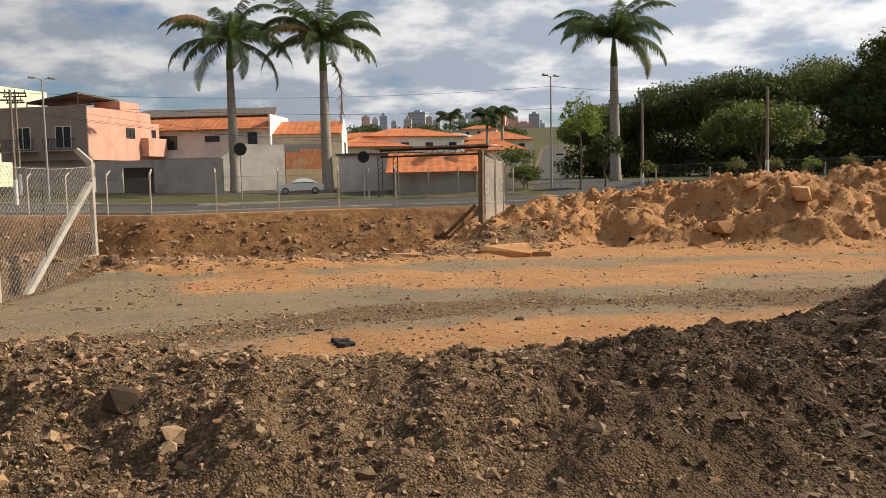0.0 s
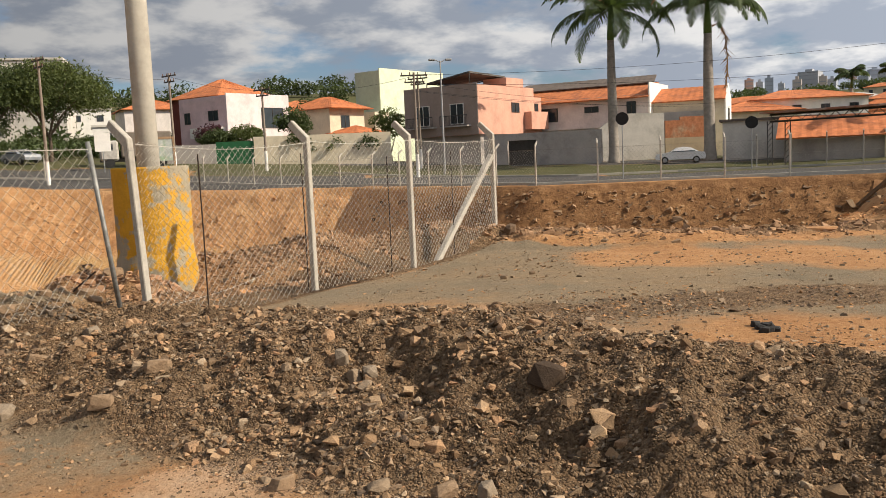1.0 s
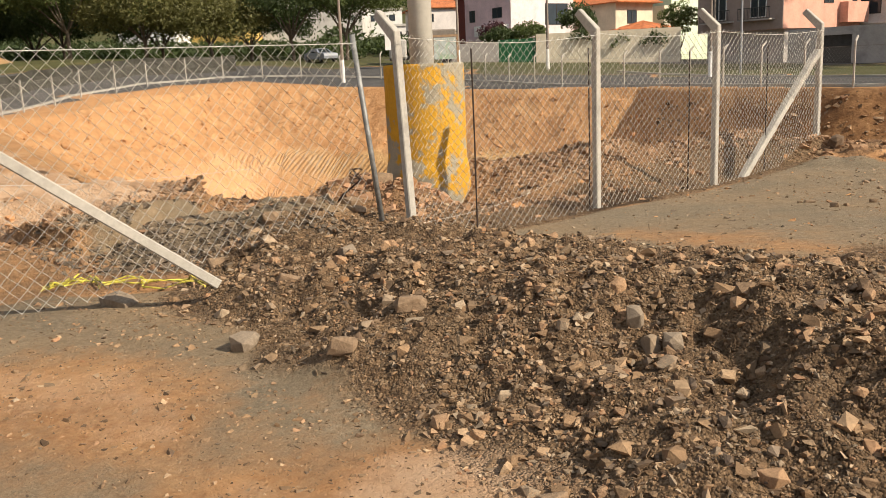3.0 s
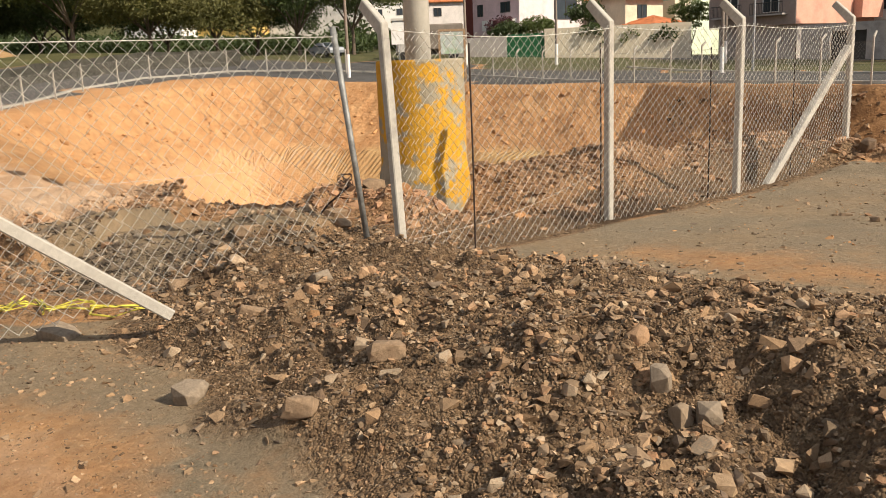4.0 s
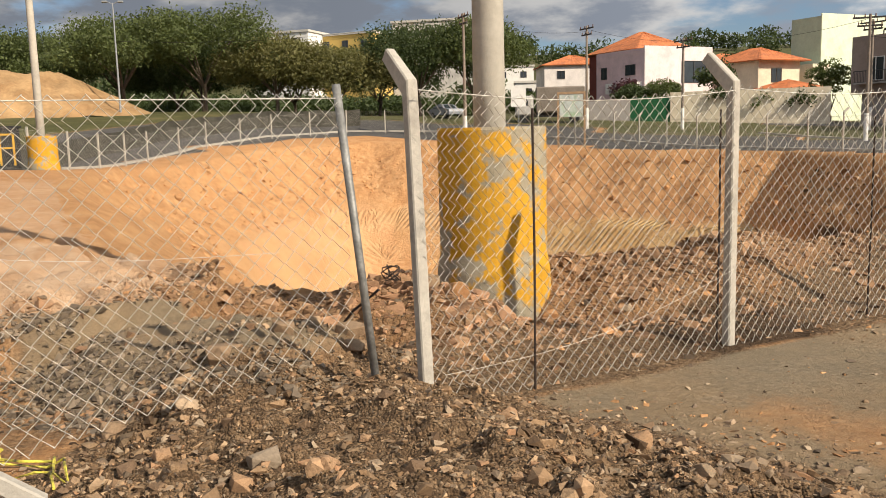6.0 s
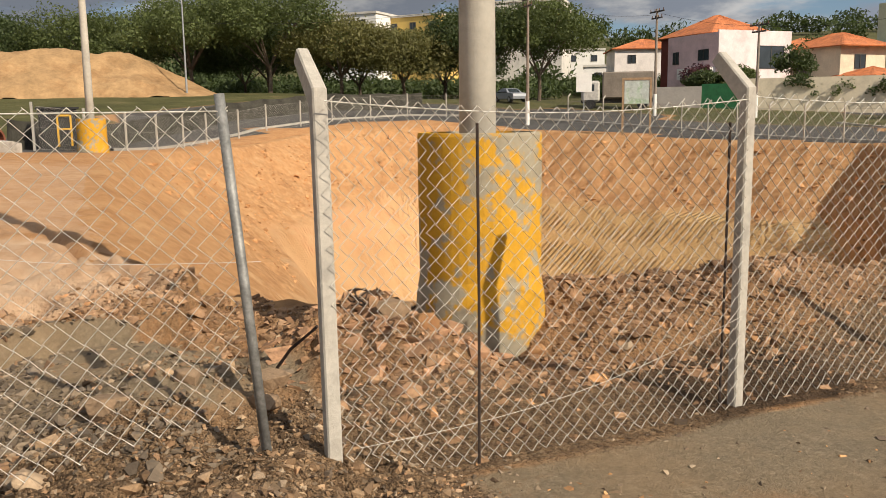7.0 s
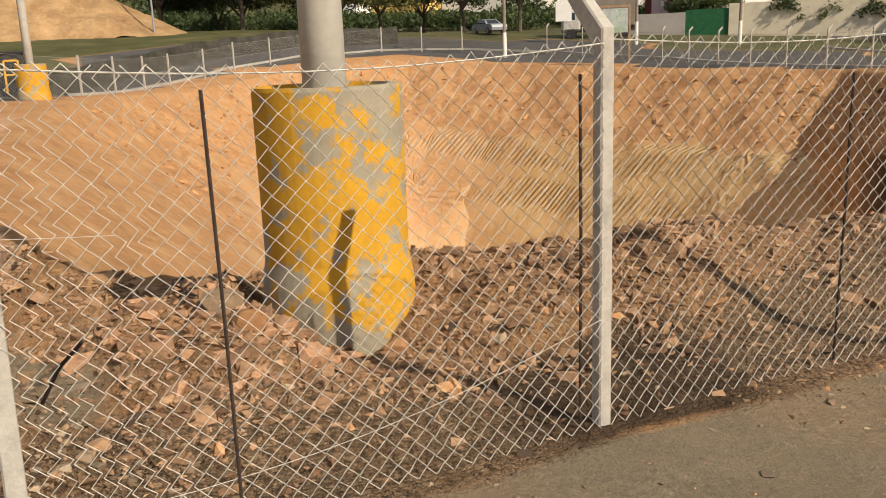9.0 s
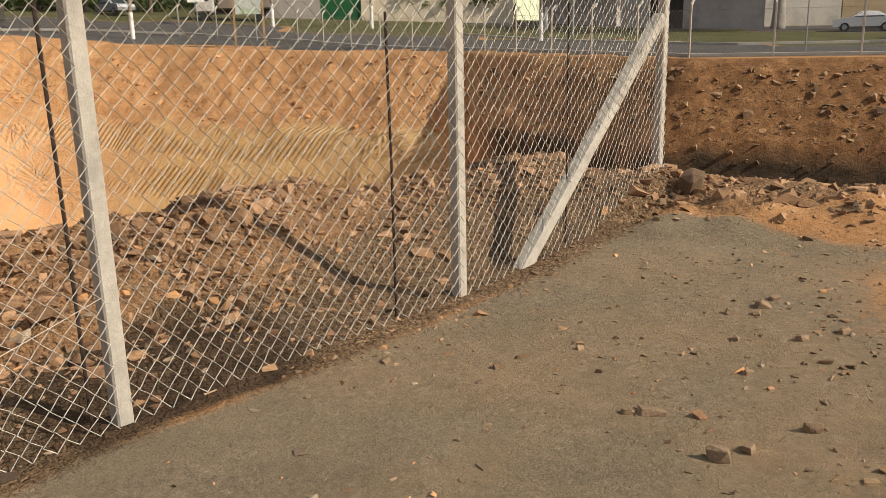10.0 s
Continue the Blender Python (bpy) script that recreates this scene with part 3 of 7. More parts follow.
def bank_material():
    m = bpy.data.materials.new("cut_clay")
    m.use_nodes = True
    nt = m.node_tree
    b = nt.nodes["Principled BSDF"]
    b.inputs["Roughness"].default_value, b.inputs["Specular IOR Level"].default_value = 0.95, 0.15
    co = nt.nodes.new("ShaderNodeTexCoord").outputs["Object"]
    face = nt.nodes.new("ShaderNodeUVMap")
    face.uv_map = "along"
    face = face.outputs["UV"]

    def tex(s, d=7, r=0.65, stretch=None, source=None):
        n = nt.nodes.new("ShaderNodeTexNoise")
        n.inputs["Scale"].default_value, n.inputs["Detail"].default_value, n.inputs["Roughness"].default_value = s, d, r
        vec = source or co
        if stretch:
            mp = nt.nodes.new("ShaderNodeMapping")
            mp.inputs["Scale"].default_value = stretch
            nt.links.new(vec, mp.inputs["Vector"])
            vec = mp.outputs["Vector"]
        nt.links.new(vec, n.inputs["Vector"])
        return n.outputs["Fac"]

    def ramp(v, stops):
        r = nt.nodes.new("ShaderNodeValToRGB")
        e = r.color_ramp.elements
        while len(e) < len(stops):
            e.new(0.5)
        for k, (p, c) in zip(e, stops):
            k.position, k.color = p, (*c, 1)
        nt.links.new(v, r.inputs["Fac"])
        return r.outputs["Color"]

    def mixed(a, c, f):
        n = nt.nodes.new("ShaderNodeMix")
        n.data_type = "RGBA"
        nt.links.new(a, n.inputs["A"])
        nt.links.new(c, n.inputs["B"])
        nt.links.new(f, n.inputs["Factor"])
        return n.outputs["Result"]

    def calc(op, a, b_):
        n = nt.nodes.new("ShaderNodeMath")
        n.operation = op
        for k, v in enumerate((a, b_)):
            if isinstance(v, (int, float)):
                n.inputs[k].default_value = v
            else:
                nt.links.new(v, n.inputs[k])
        return n.outputs[0]

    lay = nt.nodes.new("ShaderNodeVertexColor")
    lay.layer_name = "soil_and_shade"
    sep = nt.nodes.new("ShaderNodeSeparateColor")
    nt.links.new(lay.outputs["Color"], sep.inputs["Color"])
    lay2 = nt.nodes.new("ShaderNodeVertexColor")
    lay2.layer_name = "cut"
    cut = nt.nodes.new("ShaderNodeSeparateColor")
    nt.links.new(lay2.outputs["Color"], cut.inputs["Color"])
    # smooth orange clay at one end, straw-coloured layers at the other, lightened against shade
    orange = ramp(tex(0.22, 8), [(0.3, (0.45, 0.25, 0.115)), (0.5, (0.54, 0.33, 0.165)), (0.7, (0.57, 0.385, 0.215))])
    orange = mixed(orange, ramp(tex(0.9, 6, 0.7), [(0.3, (0.52, 0.25, 0.12)), (0.7, (0.57, 0.37, 0.20))]), ramp(tex(0.16, 4), [(0.42, (0.0,) * 3), (0.62, (0.8,) * 3)]))
    straw = ramp(tex(0.5, 7, 0.65, (0.25, 1.0, 1.0), face), [(0.3, (0.50, 0.30, 0.125)), (0.5, (0.62, 0.415, 0.19)), (0.7, (0.70, 0.51, 0.27))])
    straw = mixed(straw, ramp(tex(2.6, 6, 0.7, (1.0, 0.22, 1.0), face), [(0.35, (0.42, 0.25, 0.105)), (0.65, (0.72, 0.52, 0.28))]), ramp(tex(0.4, 4), [(0.35, (0.15,) * 3), (0.65, (0.7,) * 3)]))
    low = mixed(orange, straw, cut.outputs["Green"])
    up = ramp(tex(0.7, 9, 0.72), [(0.3, (0.34, 0.165, 0.072)), (0.5, (0.50, 0.27, 0.12)), (0.72, (0.62, 0.40, 0.21))])
    up = mixed(up, ramp(tex(2.4, 6, 0.75), [(0.33, (0.25, 0.12, 0.055)), (0.55, (0.50, 0.28, 0.13)), (0.7, (0.64, 0.42, 0.23))]), ramp(tex(0.3, 5), [(0.35, (0.2,) * 3), (0.65, (0.75,) * 3)]))
    topsoil = ramp(tex(1.2, 8, 0.7), [(0.3, (0.22, 0.115, 0.053)), (0.5, (0.41, 0.225, 0.10)), (0.72, (0.58, 0.355, 0.175))])
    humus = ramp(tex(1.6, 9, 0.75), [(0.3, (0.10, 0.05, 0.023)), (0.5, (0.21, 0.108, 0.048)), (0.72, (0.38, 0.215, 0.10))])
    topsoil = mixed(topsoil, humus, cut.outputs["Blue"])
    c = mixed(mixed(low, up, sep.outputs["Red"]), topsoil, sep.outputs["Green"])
    # shade of the upright lower east face, put into the colour
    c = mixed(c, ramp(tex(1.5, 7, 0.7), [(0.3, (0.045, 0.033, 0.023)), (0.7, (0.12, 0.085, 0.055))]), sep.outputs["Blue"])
    nt.links.new(c, b.inputs["Base Color"])
    # marks of the bucket's teeth: short upright grooves in rows
    uv = nt.nodes.new("ShaderNodeSeparateXYZ")
    nt.links.new(face, uv.inputs["Vector"])
    wob = calc("MULTIPLY", tex(0.5, 3, 0.5, (1.0, 0.1, 1.0), face), 6.0)
    teeth = calc("SINE", calc("ADD", calc("MULTIPLY", calc("SUBTRACT", uv.outputs["X"], calc("MULTIPLY", uv.outputs["Y"], 0.8)), 2 * math.pi / 0.42), wob), 0.0)
    patch = nt.nodes.new("ShaderNodeMapRange")
    patch.inputs["From Min"].default_value, patch.inputs["From Max"].default_value = 0.40, 0.56
    nt.links.new(tex(0.45, 4, 0.6, (0.5, 1.6, 1.0), face), patch.inputs["Value"])
    teeth = calc("MULTIPLY", teeth, calc("MULTIPLY", cut.outputs["Red"], patch.outputs["Result"]))
    rough = nt.nodes.new("ShaderNodeBump")
    rough.inputs["Strength"].default_value, rough.inputs["Distance"].default_value = 0.9, 0.22
    nt.links.new(tex(2.2, 8, 0.72), rough.inputs["Height"])
    comb = nt.nodes.new("ShaderNodeBump")
    comb.inputs["Strength"].default_value, comb.inputs["Distance"].default_value = 1.0, 0.075
    nt.links.new(teeth, comb.inputs["Height"])
    nt.links.new(rough.outputs["Normal"], comb.inputs["Normal"])
    nt.links.new(comb.outputs["Normal"], b.inputs["Normal"])
    return m


def build_bank():
    """The cut faces of the pit: a loose upper slope and a steep lower wall with rows of bucket marks."""
    step = 0.19
    P = [Vector((p[0], p[1])) for p in PIT]
    pts = []
    for p, q in zip(P, P[1:] + P[:1]):
        n = max(1, int((q - p).length / step))
        pts += [p.lerp(q, k / n) for k in range(n)]
    n = len(pts)
    for _ in range(45):
        pts = [(pts[i - 1] + pts[i] * 2 + pts[(i + 1) % n]) / 4 for i in range(n)]
    prof = np.concatenate([[-0.9, -0.4, 0.0, 0.14], np.arange(0.3, 9.4, 0.18), [9.8, 10.6, 11.6, 13.0, 15.0, 15.1]])
    m = len(prof)
    ring = np.array([(p.x, p.y) for p in pts])
    tangent = np.roll(ring, -1, 0) - np.roll(ring, 1, 0)
    tangent = tangent / np.linalg.norm(tangent, axis=1)[:, None]
    normal = np.stack([-tangent[:, 1], tangent[:, 0]], 1)
    xy = (ring[:, None] + normal[:, None] * prof[None, :, None]).reshape(-1, 2)
    x, y = xy[:, 0], xy[:, 1]
    D = np.tile(prof, n)
    S = np.repeat(np.arange(n) * step, m)
    z = land(x, y) + np.where(D > 0, depth_in_pit(np.maximum(D, 0), x, y), 0.0)
    z = z + np.where(D < 0.1, 0.012 * smooth(-0.95, -0.3, D) - 0.06 * smooth(-0.3, -0.95, D), 0)
    z = z - 2.0 * (D > 15.05)
    far = smooth(20, 26, np.maximum(y, -x))
    loose = smooth(0.1, 0.8, D) * smooth(6.0, 4.8, D)
    z = z + loose * (0.55 * fbm(x, y, 0.22, 4, 101) + far * (0.30 * fbm(x, y, 0.75, 5, 103, 0.6) + 0.25 * (0.22 - np.abs(fbm(x, y, 1.1, 4, 104, 0.6)))))
    wall = smooth(5.4, 6.0, D) * smooth(9.6, 8.8, D)
    z = z + wall * (0.45 * fbm(x, y, 0.16, 3, 107) + far * 0.12 * fbm(x, y, 0.8, 4, 108, 0.6))
    # the layers lie level: masks follow the depth below the brink
    D = np.where(D > 0.2, np.interp(land(x, y) - z - 0.4 * fbm(x, y, 0.12, 3, 119), [0, 0.15, 3.9, 4.3, 9.3, 13.2], [0, 0.25, 5.2, 5.8, 9.3, 11.6]), D)
    V = np.stack([x, y, z], 1)
    i, k = np.meshgrid(np.arange(n), np.arange(m - 1), indexing="ij")
    j = (i + 1) % n
    faces = np.stack([i * m + k, i * m + k + 1, j * m + k + 1, j * m + k], -1).reshape(-1, 4)
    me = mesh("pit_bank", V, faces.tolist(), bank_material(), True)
    # channels: loose clay, topsoil, painted shade below the east ledge
    soil_and_shade = np.stack([smooth(5.9, 4.9, D + 1.0 * fbm(S, D, 0.3, 4, 109)), np.maximum(smooth(-0.35, 0.15, east_face(x, y) + 0.5 * fbm(x, y, 0.5, 3, 111)) * (y > 36) * (x > -22) * (0.6 + 0.4 * smooth(-9, -3, x)), smooth(24, 20, y) * smooth(-14, -11, x)), smooth(-8.5, -6.5, x) * smooth(4.1, 4.5, D + 0.15 * fbm(S, D, 0.6, 3, 113)) * (y > 30), np.ones(len(D))], 1)
    D2 = D + 0.35 * fbm(S, D, 0.2, 3, 115)
    rows = np.maximum(smooth(5.3, 5.6, D2) * smooth(6.9, 6.6, D2), smooth(7.2, 7.4, D2) * smooth(8.7, 8.5, D2))
    across = smooth(-37, -27, x + 3.0 * fbm(x, y, 0.1, 3, 117)) * smooth(46, 54, y)
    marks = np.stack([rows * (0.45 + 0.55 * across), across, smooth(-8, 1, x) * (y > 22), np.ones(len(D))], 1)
    for name, chans in (("soil_and_shade", soil_and_shade), ("cut", marks)):
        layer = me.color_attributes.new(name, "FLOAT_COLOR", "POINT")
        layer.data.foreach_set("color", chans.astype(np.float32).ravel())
    along = np.stack([S, D], 1)[faces.ravel()]
    me.uv_layers.new(name="along").data.foreach_set("uv", along.astype(np.float32).ravel())
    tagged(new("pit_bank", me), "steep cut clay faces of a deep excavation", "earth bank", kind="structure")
    r = rng(19)
    high = np.where((prof > 0.3) & (prof < 5.4))[0]
    brinks = np.where(ring[:, 1] > 22)[0]
    for a, c in zip(r.choice(brinks, 3000), r.choice(high, 3000)):
        BANK_SPOTS.append(tuple(V[a * m + c] + (V[((a + 1) % n) * m + c + 1] - V[a * m + c]) * r.uniform(0, 1)))
    east = np.where((ring[:, 1] > 40) & (ring[:, 0] > -9) & (ring[:, 0] < 19))[0]
    for a, c in zip(r.choice(east, 1500), r.choice(high[:20], 1500)):
        BANK_SPOTS.append(tuple(V[a * m + c] + (V[((a + 1) % n) * m + c + 1] - V[a * m + c]) * r.uniform(0, 1)))
    floor = [(p.x, p.y, -13.4) for p in pts]
    ob = new("pit_floor", mesh("pit_floor", floor, [tuple(range(n))], me.materials[0]))
    tagged(ob, "bare clay floor of the excavation", "ground", kind="structure")


def mound_surface(x, y):
    k = mound_ridge(x, y)
    lumps = np.abs(fbm(x, y, 1.9, 4, 141, 0.6))
    z = land(x, y) + smooth(0.03, 0.35, k) * (0.42 * (0.30 - lumps) + 0.13 * fbm(x, y, 6.5, 3, 143, 0.6))
    return np.where(k > 0.02, z, z - 0.12)


def build_mound():
    xs, ys = np.arange(6.4, 30.0, 0.085), np.arange(8.0, 23.5, 0.085)
    X, Y = np.meshgrid(xs, ys)
    x, y = X.ravel(), Y.ravel()
    z = mound_surface(x, y)
    keep = (mound_ridge(x, y) > 0.004).reshape(X.shape)
    nx = len(xs)
    i = np.arange(len(x)).reshape(X.shape)
    ok = keep[:-1, :-1] & keep[:-1, 1:] & keep[1:, 1:] & keep[1:, :-1]
    quads = np.stack([i[:-1, :-1][ok], i[:-1, 1:][ok], i[1:, 1:][ok], i[1:, :-1][ok]], -1)
    used = np.unique(quads)
    remap = np.zeros(len(x), np.int64)
    remap[used] = np.arange(len(used))
    me = mesh("earth_mound", np.stack([x, y, z], 1)[used], remap[quads].tolist(), EARTH, True)
    colour_layers(me, x[used], y[used])
    tagged(new("earth_mound", me), "long rough heap of loose orange earth", "earth heap")


build_ground()
build_bank()
build_mound()

# ---- surfaces of the things ----
CONCRETE = material("cast_concrete", (0.42, 0.39, 0.34), 0.9, var=0.16, scale=5, bump=0.35, bump_scale=60, second=(0.30, 0.28, 0.25), second_scale=3, second_lo=0.52, second_hi=0.7)
WIRE = material("galvanised_wire", (0.66, 0.63, 0.56), 0.4, metal=0.2, var=0.3, scale=20, bump=0)
PIPE_STEEL = material("galvanised_pipe", (0.24, 0.24, 0.23), 0.6, metal=0.5, var=0.35, scale=9, bump=0.1)
RUST = material("rusty_bar", (0.05, 0.035, 0.028), 0.85, metal=0.2, var=0.3, scale=20, bump=0.2)
BARK = material("bark", (0.13, 0.10, 0.075), 0.95, var=0.3, scale=5, bump=0.6, bump_scale=25)
PALM_BARK = material("palm_trunk", (0.30, 0.27, 0.235), 0.9, var=0.2, scale=3, bump=0.3, bump_scale=12)
PALM_GREEN = material("palm_crownshaft", (0.10, 0.16, 0.04), 0.6, var=0.2, scale=3, bump=0.1)
ROOF = material("clay_tile", (0.50, 0.17, 0.065), 0.85, var=0.25, scale=1.5, bump=0.5, bump_scale=5, second=(0.33, 0.12, 0.06), second_scale=0.6)
ROOF_DARK = material("weathered_sheet", (0.13, 0.105, 0.09), 0.85, var=0.25, scale=1.0, bump=0.3, bump_scale=4)
GLASS = material("window_glass", (0.035, 0.045, 0.055), 0.12, var=0.1, scale=1, bump=0, spec=0.6)
WHITE = material("white_paint", (0.78, 0.76, 0.72), 0.7, var=0.08, scale=1, bump=0.05)
DARK_STEEL = material("dark_steel", (0.07, 0.065, 0.06), 0.6, metal=0.3, var=0.2, scale=3, bump=0)
GREY_STEEL = material("grey_steel", (0.34, 0.35, 0.36), 0.5, metal=0.5, var=0.1, scale=3, bump=0)
BLACK = material("black_rubber", (0.02, 0.02, 0.02), 0.7, var=0.2, scale=5, bump=0)


def wall_paint(name, colour, dirt=0.75):
    return material(name, colour, 0.88, var=0.10, scale=0.8, bump=0.15, bump_scale=12, second=tuple(c * dirt for c in colour), second_scale=0.5, second_lo=0.5, second_hi=0.75)


# ---- fence beside the walk ----
def post_mesh(height=2.09, run=0.27, rise=0.25, half=0.04):
    bm = bmesh.new()
    prof = [(0, -0.35), (0, height), (run, height + rise)]
    rings = []
    for i, (o, z) in enumerate(prof):
        hw = half if i < 2 else half * 0.85
        rings.append([bm.verts.new((o + sx * hw, sy * hw, z + (0.0 if i != 1 else (-0.045 * sx)) + (0.035 * sx if i == 2 else 0) * -1)) for sx, sy in ((-1, -1), (1, -1), (1, 1), (-1, 1))])
    for a, c in zip(rings, rings[1:]):
        for k in range(4):
            bm.faces.new((a[k], a[(k + 1) % 4], c[(k + 1) % 4], c[k]))
    bm.faces.new(rings[0][::-1])
    bm.faces.new(rings[-1])
    es = [e for e in bm.edges if abs(e.verts[0].co.z - e.verts[1].co.z) > 0.2]
    bmesh.ops.bevel(bm, geom=es, offset=0.009, segments=1, affect="EDGES")
    me = bpy.data.meshes.new("fence_post")
    bm.to_mesh(me)
    bm.free()
    me.materials.append(CONCRETE)
    return me


POST = post_mesh()
ARM_TURN = math.degrees(math.atan2(0.483, -0.876))


def fence_post(x, y, z, lean=(0, 0), label="weathered concrete fence post with an angled top"):
    ob = new("fence_post", POST)
    ob.matrix_world = pose(x, y, z, 0, 0, 0) @ pose(0, 0, 0, lean[0], lean[1], 0) @ pose(0, 0, 0, 0, 0, ARM_TURN)
    return tagged(ob, label, "fence post", "posts of the near fence")


E1 = Vector((0.483, 0.876, 0))
fence_post(-4.26, 9.61, -0.11, (-3.2, -3.9))
fence_post(-2.98, 12.19, -0.11)
fence_post(-1.81, 14.28, -0.08)
fence_post(-0.50, 17.0, -0.05)
fence_post(-6.95, 5.15, -0.2)
# the post that was knocked over leans in the wires
ob = new("fence_post", POST)
ob.matrix_world = Matrix.Translation((-4.98, 7.40, 0.03)) @ Vector((-0.43, -0.64, 0.62)).to_track_quat("Z", "X").to_matrix().to_4x4() @ Matrix.Translation((0, 0, 0.35))
tagged(ob, "knocked-over concrete fence post leaning in the loose wires", "fence post", "posts of the near fence")


def strut(name, a, b, half, mat, label, category, parent=None):
    a, b = Vector(a), Vector(b)
    L = (b - a).length
    bm = box_bm(-half, half, -half, half, 0, L, half * 0.18)
    me = bpy.data.meshes.new(name)
    bm.to_mesh(me)
    bm.free()
    me.materials.append(mat)
    ob = new(name, me)
    ob.matrix_world = Matrix.Translation(a) @ (b - a).to_track_quat("Z", "Y").to_matrix().to_4x4()
    return tagged(ob, label, category)


strut("brace", (-1.50, 14.85, -0.12), (-0.53, 16.98, 1.66), 0.05, CONCRETE, "slanting concrete brace against the corner post", "fence brace")


def chain_link(a, b, top, low, cell=0.050, radius=0.0027, sag=0.05, seed=1, name="chain_link_fence", label="galvanised chain-link mesh stretched between concrete posts", wires=(0.985,), proud=0.0):
    """Zigzag wires from a to b (x, y), between the heights low(k) and top(k), k from 0 to 1."""
    a, b = Vector(a), Vector(b)
    L = (b - a).length
    t = (b - a) / L
    nrm = Vector((-t.y, t.x))
    a, b = a - nrm * proud, b - nrm * proud
    n = int(L / cell)
    rnd = rng(seed)
    body = thing(name, label, "wire mesh", (a.x, a.y, 0))
    s = Soup()
    bulge = rnd.normal(0, 0.02, 4)

    def at(d, k, zrow, H0, H1, push):
        f = d / L
        z = H0 + (H1 - H0) * zrow - sag * math.sin(math.pi * f) * zrow
        o = push + 0.05 * math.sin(3.1 * f + 2.0 * zrow) * bulge[0] * 20 + 0.03 * math.sin(math.pi * f) * math.sin(math.pi * zrow)
        q = a + t * d + nrm * o
        return (q.x - a.x, q.y - a.y, z)

    for i in range(n):
        f = (i + 0.5) / n
        H0, H1 = low(f), top(f)
        rows = max(4, int((H1 - H0) / cell))
        pts = []
        for j in range(rows + 1):
            d = (i + ((i + j) % 2) * 1.04 + rnd.normal(0, 0.035)) * L / n
            pts.append(at(min(max(d, 0), L), 0, j / rows + rnd.normal(0, 0.002), H0, H1, 0.004 if (i + j) % 2 else -0.004))
        s.tube(pts, radius, 3)
    raw("wire_mesh", s.v, s.f, WIRE, body)
    for h in wires:
        pts = [at(L * k / 16, 0, h, low(k / 16), top(k / 16), 0.008) for k in range(17)]
        vs, fs = tube(pts, radius * 1.3, 4)
        raw("tension_wire", vs, fs, WIRE, body)
    return body


zz = lambda p, dz: (lambda k: g(p[0][0] * (1 - k) + p[1][0] * k, p[0][1] * (1 - k) + p[1][1] * k) + dz)
SPANS = [((-2.97, 12.22), (-1.81, 14.25)), ((-1.80, 14.31), (-0.48, 16.95))]
chain_link((-4.33, 9.68), (-2.99, 12.15), lambda k: 1.98, zz(((-4.33, 9.68), (-2.99, 12.15)), 0.0), seed=2, sag=0.07, proud=0.052)
for i, (p, q) in enumerate(SPANS):
    chain_link(p, q, lambda k: 2.0, zz((p, q), 0.0), seed=3 + i, proud=0.052)
chain_link((-6.92, 5.15), (-4.58, 9.3), lambda k: 1.93, lambda k: -0.05 + 0.45 * max(0.0, k - 0.45) / 0.55, seed=8, cell=0.06, sag=0.0, label="slack chain-link mesh hanging loose over the rubble")
# tension bars threaded through the mesh
for k, (x, y, h) in enumerate(((-3.87, 10.39, 1.93), (-3.04, 12.05, 1.90), (-2.10, 13.76, 1.82), (-1.21, 15.5, 1.80))):
    vs, fs = tube([(0, 0, -0.15), (0.004, 0.003, h * 0.5), (0, 0, h)], 0.0085, 6)
    ob = new("tension_bar", mesh("tension_bar", vs, fs, RUST))
    ob.location = (x, y, g(x, y))
    tagged(ob, "thin rusty steel bar threaded through the wire mesh", "steel bar", "bars in the near fence")
vs, fs = tube([(0, 0, -0.2), (-0.21, -0.03, 1.75)], 0.026, 12)
ob = new("leaning_pipe", mesh("leaning_pipe", vs, fs, PIPE_STEEL, True))
ob.location = (-4.44, 9.33, 0.24)
tagged(ob, "leaning galvanised steel pipe tied into the fence wires", "steel pipe")


# ---- big pipe round the pole ----
def lathe(profile, sides=48):
    vs, fs = [], []
    for r, z in profile:
        vs += [(r * math.cos(2 * math.pi * k / sides), r * math.sin(2 * math.pi * k / sides), z) for k in range(sides)]
    for i in range(len(profile) - 1):
        fs += [(i * sides + k, i * sides + (k + 1) % sides, (i + 1) * sides + (k + 1) % sides, (i + 1) * sides + k) for k in range(sides)]
    return vs, fs


YELLOW_PIPE = material("peeling_yellow_paint", (0.55, 0.29, 0.022), 0.85, var=0.12, scale=4, bump=0.4, bump_scale=22, second=(0.31, 0.27, 0.195), second_scale=3.6, second_lo=0.50, second_hi=0.55)


